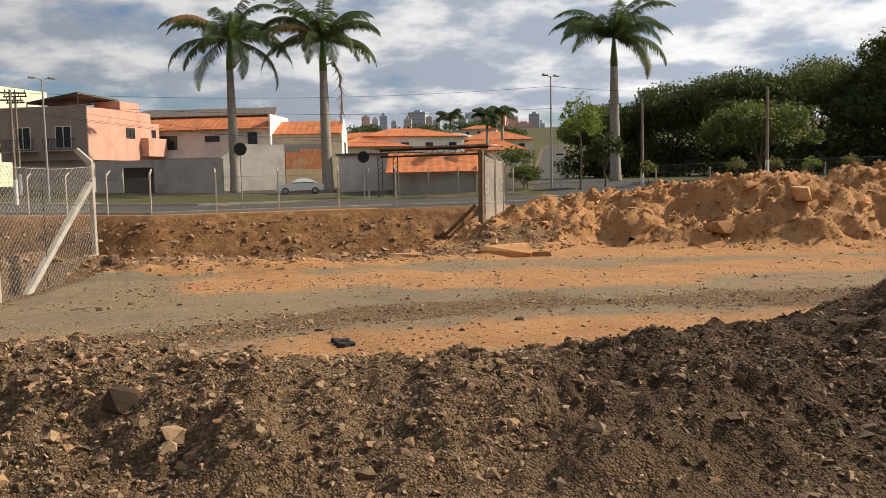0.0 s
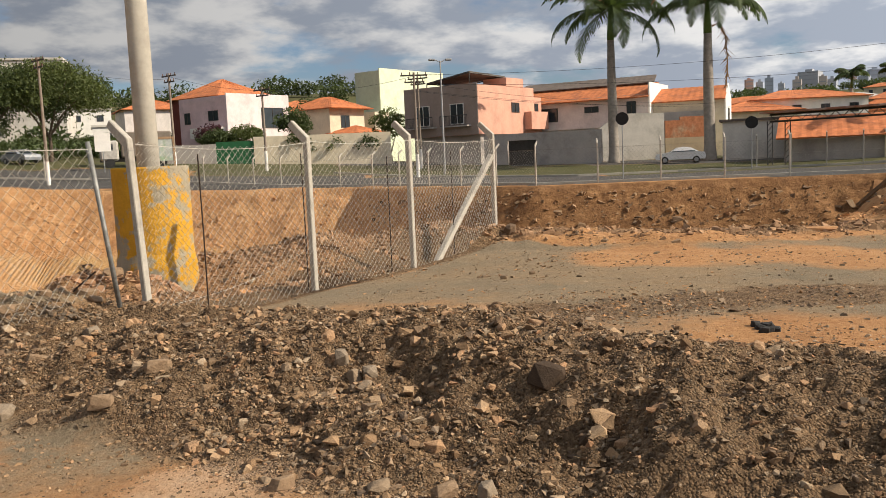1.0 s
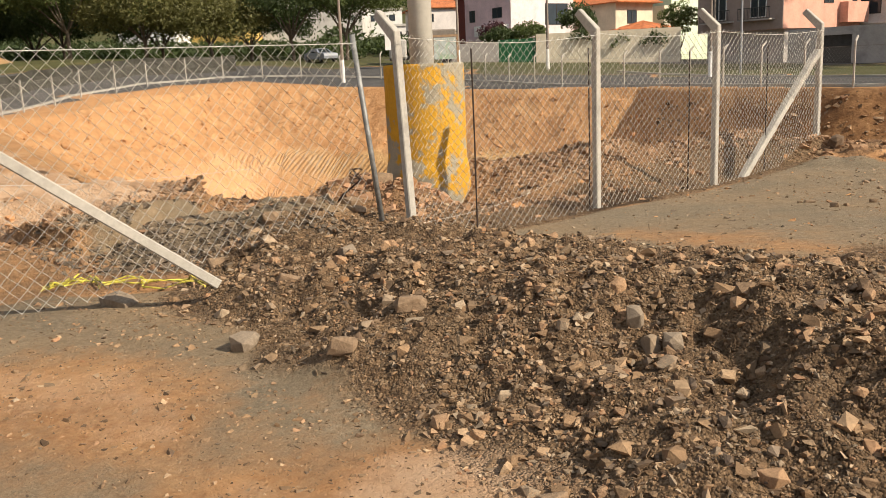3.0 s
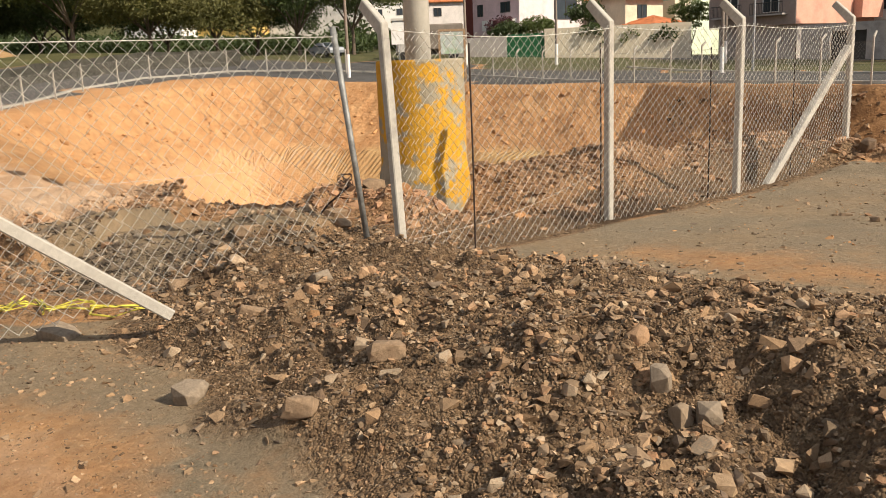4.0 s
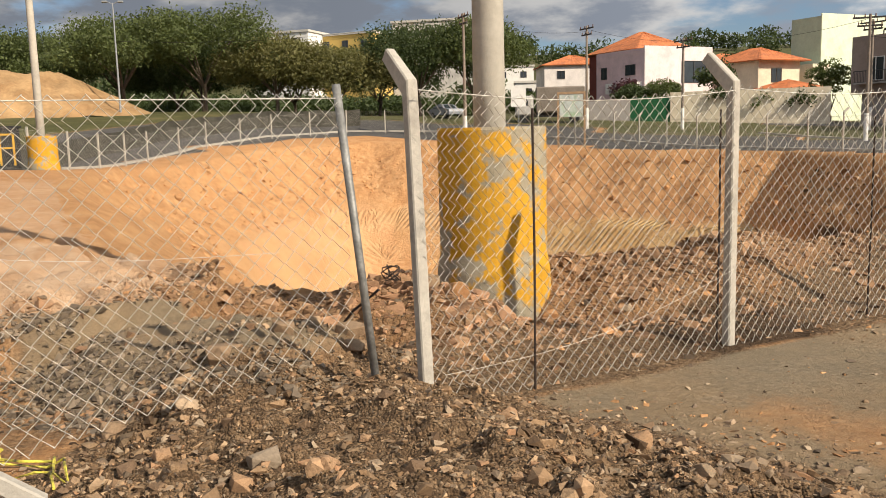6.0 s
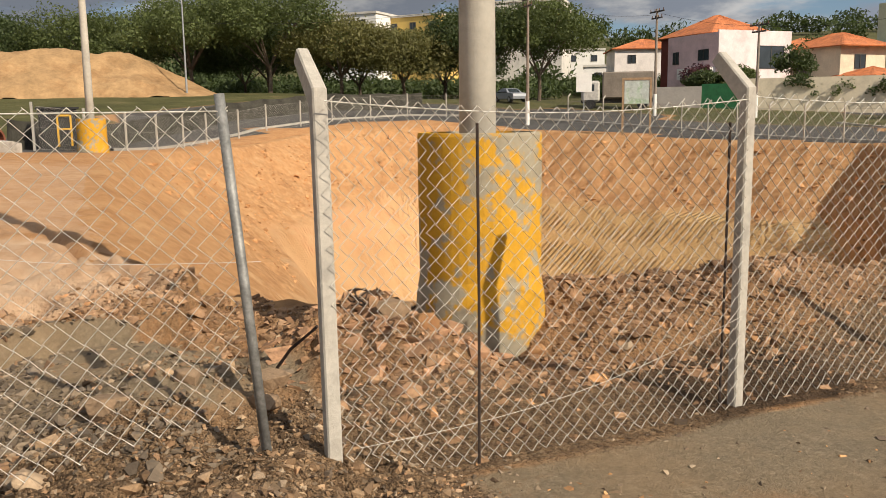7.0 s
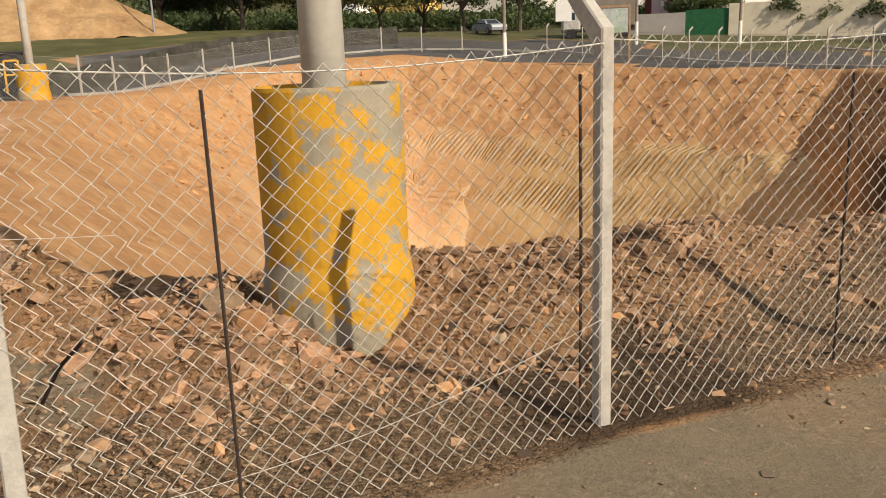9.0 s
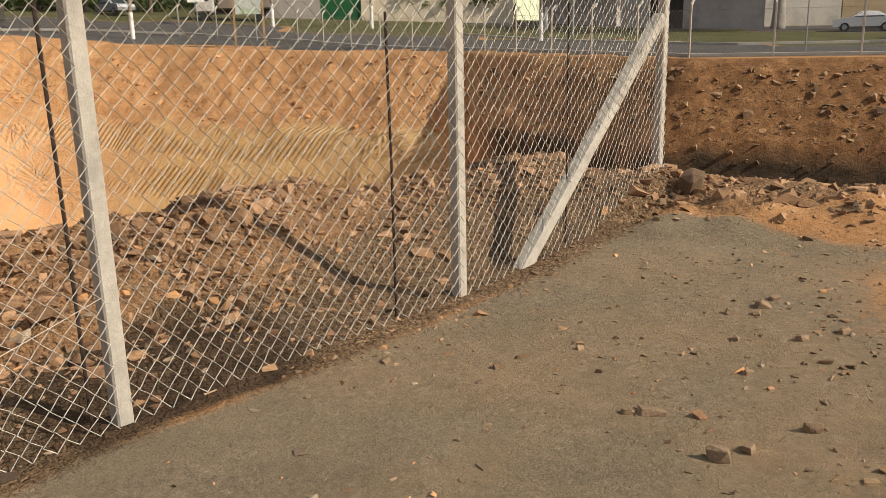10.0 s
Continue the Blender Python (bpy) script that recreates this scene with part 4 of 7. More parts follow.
def worn_paint(m):
    """The paint has gone from one side above and from the other below, in blotches."""
    nt = m.node_tree
    mask = [n for n in nt.nodes if n.type == "MIX"][0].inputs["Factor"].links[0].from_node
    grain = mask.inputs["Value"].links[0].from_socket
    sep = nt.nodes.new("ShaderNodeSeparateXYZ")
    nt.links.new(nt.nodes.new("ShaderNodeTexCoord").outputs["Object"], sep.inputs["Vector"])

    def calc(op, a, b):
        n = nt.nodes.new("ShaderNodeMath")
        n.operation = op
        for k, v in enumerate((a, b)):
            if isinstance(v, float):
                n.inputs[k].default_value = v
            else:
                nt.links.new(v, n.inputs[k])
        return n.outputs[0]

    across = calc("ADD", calc("MULTIPLY", sep.outputs["X"], 0.8), calc("MULTIPLY", sep.outputs["Y"], 0.6))
    tilt = calc("MULTIPLY", across, calc("SUBTRACT", sep.outputs["Z"], 0.95))
    foot = calc("MAXIMUM", calc("MULTIPLY", calc("SUBTRACT", 0.16, sep.outputs["Z"]), 0.9), 0.0)
    nt.links.new(calc("ADD", calc("ADD", grain, calc("MULTIPLY", tilt, 0.26)), foot), mask.inputs["Value"])


worn_paint(YELLOW_PIPE)
POLE_GREY = material("spun_concrete", (0.45, 0.42, 0.36), 0.85, var=0.1, scale=2, bump=0.15, bump_scale=40, second=(0.36, 0.33, 0.28), second_scale=1.2)


def pole_in_pipe(x, y, z, r, h, pole_h, r0, r1, label):
    ring = thing("concrete_pipe", "upright concrete pipe with peeling yellow paint round a pole", "concrete pipe", (x, y, z))
    vs, fs = lathe([(r * 1.06, -0.5), (r * 1.07, h * 0.10), (r * 1.05, h * 0.2), (r * 0.995, h * 0.30), (r * 1.0, h * 0.985), (r * 0.985, h), (r * 0.86, h), (r * 0.845, h * 0.98), (r * 0.845, h - 0.35)])
    raw("pipe_wall", vs, fs, YELLOW_PIPE, ring, smooth_faces=False)
    vs, fs = lathe([(r0 * 0.9, h - 0.16), (r * 0.86, h - 0.12)], 32)
    raw("earth_fill", vs, fs, material("dry_fill", (0.2, 0.15, 0.1), 0.95, bump=0.8, bump_scale=15), ring)
    vs, fs = tube([(0, 0, -0.5), (0, 0, pole_h * 0.33), (0, 0, pole_h * 0.66), (0, 0, pole_h)], [r0, r0 * 0.67 + r1 * 0.33, r0 * 0.33 + r1 * 0.67, r1], 32)
    ob = new("utility_pole", mesh("utility_pole", vs, fs, POLE_GREY, True))
    ob.location = (x - 0.02, y, z)
    tagged(ob, label, "utility pole")


pole_in_pipe(-5.50, 12.87, -0.08, 0.55, 1.80, 11.0, 0.172, 0.12, "tall round concrete utility pole inside a yellow pipe")
pole_in_pipe(-31.9, 25.55, g(-31.9, 25.55) - 0.05, 0.55, 1.35, 10.0, 0.16, 0.11, "tall round concrete utility pole beyond the pit")


# ---- far fence round the pit ----
def straight_post():
    bm = box_bm(-0.05, 0.05, -0.05, 0.05, -0.3, 2.05, 0.012)
    me = bpy.data.meshes.new("fence_post")
    bm.to_mesh(me)
    bm.free()
    me.materials.append(CONCRETE)
    return me


def far_fence(pts, spacing, label, height=2.0, off=0.0, mesh_on=True, group="posts of the far fence", shape=None):
    run, P = [], [Vector(p) for p in pts]
    for p, q in zip(P, P[1:]):
        n = max(1, round((q - p).length / spacing))
        run += [p.lerp(q, k / n) for k in range(n)]
    run.append(P[-1])
    s = Soup()
    for i, p in enumerate(run):
        t = (run[min(i + 1, len(run) - 1)] - run[max(i - 1, 0)]).normalized()
        ob = new("fence_post", shape or POST)
        ob.matrix_world = pose(p.x, p.y, lz(p.x, p.y) + (height - 1.98) * 0.5, 0, 0, math.degrees(math.atan2(t.x, -t.y)) + 180)
        tagged(ob, label, "fence post", group)
    if mesh_on:
        body = thing("chain_link_fence", "long chain-link fence along the far rim of the pit", "fence", (run[0].x, run[0].y, 0))
        for p, q in zip(run, run[1:]):
            n = max(2, int((q - p).length / 0.2))
            zp, zq = lz(p.x, p.y), lz(q.x, q.y)
            for sgn in (1, -1):
                for k in range(-9, n):
                    a, c = (k, k + 9)
                    z0, z1 = 0.05, 1.9
                    f0, f1 = max(0, -k) / 9, min(1, (n - k) / 9)
                    if f1 <= f0:
                        continue
                    A = p.lerp(q, (k + 9 * f0) / n)
                    B = p.lerp(q, (k + 9 * f1) / n)
                    za, zb = z0 + (z1 - z0) * f0, z0 + (z1 - z0) * f1
                    if sgn < 0:
                        za, zb = z1 - (za - z0), z1 - (zb - z0)
                    ga, gb = zp + (zq - zp) * (k + 9 * f0) / n, zp + (zq - zp) * (k + 9 * f1) / n
                    s.tube([(A.x - run[0].x, A.y - run[0].y, ga + za), (B.x - run[0].x, B.y - run[0].y, gb + zb)], 0.003, 3)
            for h in (0.05, 1.0, 1.9):
                s.tube([(p.x - run[0].x, p.y - run[0].y, zp + h), (q.x - run[0].x, q.y - run[0].y, zq + h)], 0.007, 3)
        raw("wire_mesh", s.v, s.f, material("dull_wire", (0.30, 0.28, 0.25), 0.6, metal=0.2, var=0.2, scale=2, bump=0), body)


far_fence([(14.5, 46.2), (1.4, 46.6), (-9.2, 58.4), (-24.6, 68.7), (-35.2, 71.0)], 3.3, "slim concrete fence post with an angled top beyond the pit")
far_fence([(-35.2, 71.0), (-42.5, 69.6), (-48.3, 66.0), (-51.2, 59.5), (-51.0, 52.0), (-47.5, 43.5), (-42.3, 34.0), (-37.0, 26.0)], 4.3, "slim straight fence post beyond the pit", shape=straight_post())


def shade_net():
    """Dark netting hung along a second row of wires, sagging between its ties."""
    P = [Vector(p) for p in ((-50.5, 71.0), (-55.5, 63.0), (-56.0, 52.5), (-52.5, 42.5), (-47.0, 33.5), (-42.5, 27.5))]
    fine = []
    for p, q in zip(P, P[1:]):
        n = int((q - p).length / 0.5)
        fine += [p.lerp(q, k / n) for k in range(n)]
    vs, fs = [], []
    for i, p in enumerate(fine):
        t = (fine[min(i + 1, len(fine) - 1)] - fine[max(i - 1, 0)]).normalized()
        nr = Vector((-t.y, t.x))
        z = lz(p.x, p.y)
        for k in range(4):
            o = 0.10 * math.sin(i * 0.9 + k) * math.sin(math.pi * k / 3)
            for d in (0.0, 0.02):
                q = p + nr * (o + d)
                vs.append((q.x, q.y, z - 0.02 + (1.55 - 0.12 * abs(math.sin(i * math.pi / 8))) * k / 3))
    for i in range(len(fine) - 1):
        a, b = 8 * i, 8 * i + 8
        for k in range(3):
            fs += [(a + 2 * k, b + 2 * k, b + 2 * k + 2, a + 2 * k + 2), (a + 2 * k + 1, a + 2 * k + 3, b + 2 * k + 3, b + 2 * k + 1)]
        fs += [(a + 6, b + 6, b + 7, a + 7)]
    ob = new("shade_net", mesh("shade_net", vs, fs, material("dark_netting", (0.055, 0.052, 0.042), 0.95, var=0.35, scale=1.2, bump=0.4, bump_scale=9)))
    tagged(ob, "dark shade netting hung along a second fence beyond the pit", "netting")


shade_net()
far_fence([(31.2, 45.3), (41.0, 37.0), (52, 27)], 3.0, "low pale fence post beside the woods", height=0.6, group="posts by the woods")


# ---- kerb beyond the pit ----
def kerb(pts, w, h, label):
    P = [Vector(p) for p in pts]
    fine = []
    for p, q in zip(P, P[1:]):
        n = max(1, int((q - p).length / 1.5))
        fine += [p.lerp(q, k / n) for k in range(n)]
    fine.append(P[-1])
    vs, fs = [], []
    for i, p in enumerate(fine):
        t = (fine[min(i + 1, len(fine) - 1)] - fine[max(i - 1, 0)]).normalized()
        nr = Vector((-t.y, t.x))
        z = lz(p.x, p.y)
        for o, dz in ((-w / 2, -0.2), (-w / 2, h), (w / 2, h), (w / 2, -0.2)):
            q = p + nr * o
            vs.append((q.x, q.y, z + dz))
    for i in range(len(fine) - 1):
        for k in range(3):
            fs.append((i * 4 + k, i * 4 + k + 1, i * 4 + 5 + k, i * 4 + 4 + k))
    ob = new("kerb", mesh("kerb", vs, fs, material("kerb_concrete", (0.42, 0.39, 0.34), 0.9, var=0.15, scale=1, bump=0.2)))
    tagged(ob, label, "kerb", kind="structure")


kerb([(26, 45.6), (14.5, 47.0), (1.6, 47.4), (-8.7, 59.2), (-24.2, 69.6), (-35.2, 72.0), (-43, 70.6), (-49.0, 66.8), (-52.2, 59.8), (-52.0, 52), (-48.5, 43.2), (-43, 33.5)], 0.3, 0.14, "pale concrete kerb along the street")
kerb([(30, 61), (12, 62.5), (5, 62), (-2, 68), (-16, 79.5)], 0.3, 0.14, "pale concrete kerb of the grass verge")


# ---- trees ----
def leaf_mat(name, c, k=0.35):
    """Leaf blades: gloss on top, and daylight through the blade."""
    m = material(name, c, 0.6, var=0.25, scale=0.3, bump=0, island=k, spec=0.3)
    nt = m.node_tree
    b, out = nt.nodes["Principled BSDF"], nt.nodes["Material Output"]
    tr = nt.nodes.new("ShaderNodeBsdfTranslucent")
    tr.inputs["Color"].default_value = (c[0] * 1.25, c[1] * 1.25, c[2] * 0.9, 1)
    mx = nt.nodes.new("ShaderNodeMixShader")
    mx.inputs["Fac"].default_value = 0.38
    nt.links.new(b.outputs["BSDF"], mx.inputs[1])
    nt.links.new(tr.outputs["BSDF"], mx.inputs[2])
    nt.links.new(mx.outputs["Shader"], out.inputs["Surface"])
    return m


LEAF = leaf_mat("tree_leaves", (0.10, 0.125, 0.042))
LEAF_DARK = leaf_mat("dark_leaves", (0.064, 0.088, 0.033))
LEAF_OLIVE = leaf_mat("olive_leaves", (0.155, 0.15, 0.055))
LEAF_LIGHT = leaf_mat("light_leaves", (0.16, 0.21, 0.05))
FROND = leaf_mat("palm_leaves", (0.065, 0.10, 0.03))
FROND_DRY = leaf_mat("dry_palm_leaf", (0.26, 0.15, 0.06))
FLOWER = leaf_mat("purple_leaves", (0.09, 0.035, 0.045))


def leaf_cloud(name, blobs, n, size, mat, parent, seed, label=""):
    """n small leaf blades scattered in the outer part of soft blobs (x, y, z, rx, ry, rz)."""
    r = rng(seed)
    B = np.array(blobs)
    w = (B[:, 3] * B[:, 4]) ** 0.9
    pick = r.choice(len(B), n, p=w / w.sum())
    v = r.normal(size=(n, 3))
    v /= np.linalg.norm(v, axis=1)[:, None]
    rad = np.clip(r.normal(0.84, 0.17, n), 0.25, 1.15)
    v = v * rad[:, None]
    clump = r.normal(size=(60, 3))
    C = B[pick, :3] + v * B[pick, 3:6] + 0.10 * B[pick, 3:6] * clump[r.integers(0, 60, n)]
    a = r.normal(size=(n, 3))
    a /= np.linalg.norm(a, axis=1)[:, None]
    b = np.cross(a, r.normal(size=(n, 3)))
    b /= np.linalg.norm(b, axis=1)[:, None]
    s = size * r.uniform(0.55, 1.35, n)[:, None]
    q = np.stack([C - a * s, C + b * s * 0.85, C + a * s], 1).reshape(-1, 3)
    me = bpy.data.meshes.new(name)
    me.vertices.add(n * 3)
    me.vertices.foreach_set("co", q.astype(np.float32).ravel())
    me.loops.add(n * 3)
    me.loops.foreach_set("vertex_index", np.arange(n * 3, dtype=np.int32))
    me.polygons.add(n)
    me.polygons.foreach_set("loop_start", np.arange(0, n * 3, 3, dtype=np.int32))
    me.update(calc_edges=True)
    me.materials.append(mat)
    ob = new(name, me)
    ob.parent = parent
    return tagged(ob, label)


def tree(x, y, h, crown_r, mat, seed, n=5000, leaf=0.28, trunk=0.22, low=0.3, flat=0.5, label="broad-leaved tree with a dense dark green crown", z=None):
    r = rng(seed)
    z = lz(x, y) if z is None else z
    t = thing("tree", label, "tree", (x, y, z))
    s = Soup()
    fork = h * low
    s.tube([(0, 0, -0.3), (0.1, 0, fork * 0.5), (r.normal(0, 0.15), r.normal(0, 0.15), fork)], [trunk * 1.25, trunk, trunk * 0.9], 8)
    blobs = []
    k = 7
    for i in range(k):
        a = 2 * math.pi * (i + r.uniform(-0.3, 0.3)) / k
        rr = crown_r * r.uniform(0.45, 0.75)
        top = Vector((rr * math.cos(a), rr * math.sin(a), h * r.uniform(0.6, 0.8)))
        mid = Vector((top.x * 0.45, top.y * 0.45, fork + (top.z - fork) * 0.55))
        s.tube([(0, 0, fork * 0.92), mid, top], [trunk * 0.6, trunk * 0.38, trunk * 0.12], 6)
        br = crown_r * r.uniform(0.36, 0.52)
        blobs.append((top.x, top.y, top.z, br, br, br * r.uniform(0.55, 0.8)))
    blobs.append((0, 0, h * 0.82, crown_r * 0.55, crown_r * 0.55, h * 0.17))
    for i in range(22):
        a = r.uniform(0, 2 * math.pi)
        rr = crown_r * r.uniform(0.35, 1.0)
        br = crown_r * r.uniform(0.14, 0.26)
        blobs.append((rr * math.cos(a), rr * math.sin(a), h * (0.42 + 0.55 * math.sqrt(max(0.0, 1 - (rr / crown_r) ** 2)) * r.uniform(0.5, 1.0)), br, br, br * 0.7))
    raw("trunk", s.v, s.f, BARK, t)
    leaf_cloud("crown", blobs, n, leaf, mat, t, seed + 1)
    return t


def palm(x, y, h, seed, trunk=0.42, fronds=17, frond_len=4.6, dead=False, z=None):
    r = rng(seed)
    z = lz(x, y) if z is None else z
    p = thing("royal_palm", "tall royal palm with a smooth grey trunk" + (" and one dead frond" if dead else ""), "palm tree", (x, y, z), group="royal palms along the avenue")
    zs = [-0.3, 0.3, 1.5, h * 0.3, h * 0.55, h * 0.8]
    rs = [trunk * 1.35, trunk * 1.25, trunk * 1.05, trunk * 1.02, trunk * 0.9, trunk * 0.72]
    vs, fs = tube([(0.05 * math.sin(k), 0.03 * k * 0.3, a) for k, a in enumerate(zs)], rs, 16)
    raw("trunk", vs, fs, PALM_BARK, p, smooth_faces=True)
    top = Vector((0.05 * math.sin(5), 0.045, h * 0.8))
    vs, fs = tube([top, top + Vector((0, 0, h * 0.05)), top + Vector((0, 0, h * 0.2))], [trunk * 0.74, trunk * 0.72, trunk * 0.3], 14)
    raw("crownshaft", vs, fs, PALM_GREEN, p, "smooth green crownshaft", True)
    c = top + Vector((0, 0, h * 0.195))
    for i in range(fronds):
        a = 2 * math.pi * i * 0.382 + r.uniform(-0.15, 0.15)
        up = r.uniform(0.45, 1.4) - 0.33 * (i % 3)
        L = frond_len * r.uniform(0.85, 1.1)
        d = Vector((math.cos(a), math.sin(a), 0))
        side = Vector((-d.y, d.x, 0))
        s = Soup()
        pts, pos, ang = [], c.copy(), up
        for k in range(13):
            pts.append(pos.copy())
            pos = pos + (d * math.cos(ang) + Vector((0, 0, math.sin(ang)))) * (L / 12)
            ang -= 0.06 + 0.019 * k
        s.tube(pts, [0.07 - 0.0052 * k for k in range(13)], 4)
        for k in range(1, 12):
            for sub in (0.0, 0.125, 0.25, 0.375, 0.5, 0.625, 0.75, 0.875):
                q = pts[k].lerp(pts[k + 1], sub)
                t = (pts[k + 1] - pts[k]).normalized()
                wl = 1.25 * math.sin(math.pi * min(1, (k + sub + 1.5) / 13.5)) + 0.12
                for sg in (1, -1):
                    tip = q + side * sg * wl * r.uniform(0.55, 0.8) + t * wl * 0.45 + Vector((0, 0, -wl * r.uniform(0.25, 0.75)))
                    wd = t * 0.034
                    s.add([q - wd, q + wd, tip.lerp(q, 0.4) + wd * 1.4, tip, tip.lerp(q, 0.4) - wd * 1.4], [(0, 1, 2, 3, 4)])
        raw("frond", s.v, s.f, FROND_DRY if i == fronds - 1 else FROND, p)
    if dead:
        s = Soup()
        pts = [top + Vector((0.35, -0.2, 0.6)), top + Vector((1.0, -0.3, 0.9)), top + Vector((1.5, -0.3, -0.3)), top + Vector((1.7, -0.3, -2.6)), top + Vector((1.55, -0.3, -4.6))]
        s.tube(pts, [0.1, 0.08, 0.06, 0.05, 0.03], 5)
        for k in range(60):
            f = 1.2 + 2.8 * k / 60
            i = min(3, int(f))
            q = pts[i].lerp(pts[i + 1], f - i)
            tip = q + Vector((r.normal(0, 0.35), r.normal(0, 0.2), -r.uniform(0.5, 1.0)))
            s.add([q + Vector((-0.05, 0, 0)), q + Vector((0.05, 0, 0)), tip], [(0, 1, 2)])
        raw("dead_frond", s.v, s.f, FROND_DRY, p, "brown dead frond hanging down")
    return p


palm(10.45, 85.4, 14.7, 5, 0.46, fronds=26, frond_len=7.4)
palm(18.8, 81.9, 14.5, 6, 0.50, fronds=26, frond_len=7.4, dead=True)
palm(46.6, 74.7, 14.2, 7, 0.50, fronds=24, frond_len=7.2)

# ---- houses across the avenue ----
PINK = wall_paint("salmon_paint", (0.66, 0.36, 0.27))
# grey-brown version of the salmon paint, with the front's shade in its colour
PINK_SHADED = wall_paint("shaded_salmon_paint", (0.34, 0.27, 0.235))
PLASTER = wall_paint("grey_plaster", (0.58, 0.55, 0.50), 0.65)
PLASTER_DARK = wall_paint("stained_plaster", (0.42, 0.385, 0.355), 0.6)
CREAM = wall_paint("cream_paint", (0.66, 0.58, 0.44))
OFFWHITE = wall_paint("offwhite_paint", (0.72, 0.66, 0.62))
MINT = wall_paint("pale_green_paint", (0.66, 0.74, 0.55))
LILAC = wall_paint("pale_pink_paint", (0.70, 0.52, 0.53))
OCHRE = wall_paint("ochre_paint", (0.60, 0.42, 0.13))
REDBROWN = wall_paint("red_brown_paint", (0.17, 0.045, 0.035))
BLOCK = material("raw_clay_block", (0.42, 0.17, 0.085), 0.95, var=0.3, scale=2.5, bump=0.5, bump_scale=8, second=(0.42, 0.33, 0.22), second_scale=0.35)
STREET_TURN = math.degrees(math.atan2(-0.54, 0.84))


def window(parent, face, a0, a1, z0, z1, frame_mat=None, glass=None, out=0.0):
    """A framed window: on the front (face 'f', a along x) or on the side (face 's', a along y)."""
    bm = bmesh.new()
    w = 0.07

    def bar(p0, p1, q0, q1, d0, d1, b):
        if face == "f":
            box_bm(p0, p1, d0, d1, q0, q1, bm=b)
        else:
            box_bm(-d1, -d0, p0, p1, q0, q1, bm=b)

    d0, d1 = -0.07 - out, 0.02 - out
    for p0, p1, q0, q1 in ((a0, a0 + w, z0, z1), (a1 - w, a1, z0, z1), (a0 + w, a1 - w, z0, z0 + w), (a0 + w, a1 - w, z1 - w, z1), ((a0 + a1 - w) / 2, (a0 + a1 + w) / 2, z0 + w, z1 - w)):
        bar(p0, p1, q0, q1, d0, d1, bm)
    win = part("window", bm, frame_mat or WHITE, parent)
    b2 = bmesh.new()
    bar(a0 + w, a1 - w, z0 + w, z1 - w, d0 + 0.05, d1, b2)
    part("pane", b2, glass or GLASS, win)


def slab(parent, name, x0, x1, y0, y1, z0, z1, mat, label="", bevel=0.0):
    return part(name, box_bm(x0, x1, y0, y1, z0, z1, bevel), mat, parent, label)


def tiled(parent, corners, mat, name="roof", thick=0.12, pitch=0.7, label=""):
    """A roof plane between eave a-b and ridge d-c (corners a, b, c, d), with ribs down the slope."""
    a, b, c, d = [Vector(p) for p in corners]
    n = max(2, int((b - a).length / pitch)) * 2
    nrm = (b - a).cross(d - a).normalized()
    if nrm.z < 0:
        nrm = -nrm
    vs, fs = [], []
    for k in range(n + 1):
        f = k / n
        up = nrm * (0.028 if k % 2 else 0.0)
        e, r = a.lerp(b, f), d.lerp(c, f)
        vs += [e + up, r + up, e - nrm * thick, r - nrm * thick]
    for k in range(n):
        i = 4 * k
        fs += [(i, i + 4, i + 5, i + 1), (i + 2, i + 3, i + 7, i + 6), (i, i + 2, i + 6, i + 4), (i + 1, i + 5, i + 7, i + 3)]
    fs += [(0, 1, 3, 2), (4 * n, 4 * n + 2, 4 * n + 3, 4 * n + 1)]
    return raw(name, vs, fs, mat, parent, label)


def gable_roof(parent, x0, x1, y0, y1, z, rise, mat, along="x", over=0.4):
    if along == "x":
        ym = (y0 + y1) / 2
        tiled(parent, [(x0 - over, y0 - over, z - 0.1), (x1 + over, y0 - over, z - 0.1), (x1 + over, ym, z + rise), (x0 - over, ym, z + rise)], mat)
        tiled(parent, [(x0 - over, y1 + over, z - 0.1), (x1 + over, y1 + over, z - 0.1), (x1 + over, ym, z + rise), (x0 - over, ym, z + rise)], mat)
    else:
        xm = (x0 + x1) / 2
        tiled(parent, [(x0 - over, y0 - over, z - 0.1), (x0 - over, y1 + over, z - 0.1), (xm, y1 + over, z + rise), (xm, y0 - over, z + rise)], mat)
        tiled(parent, [(x1 + over, y0 - over, z - 0.1), (x1 + over, y1 + over, z - 0.1), (xm, y1 + over, z + rise), (xm, y0 - over, z + rise)], mat)


def gable_end(parent, x, y0, y1, z, rise, mat, thick=0.15):
    ym = (y0 + y1) / 2
    vs = [(x - thick, y0, z), (x - thick, y1, z), (x - thick, ym, z + rise), (x, y0, z), (x, y1, z), (x, ym, z + rise)]
    raw("gable", vs, [(0, 1, 2), (3, 5, 4), (0, 3, 4, 1), (1, 4, 5, 2), (2, 5, 3, 0)], mat, parent)


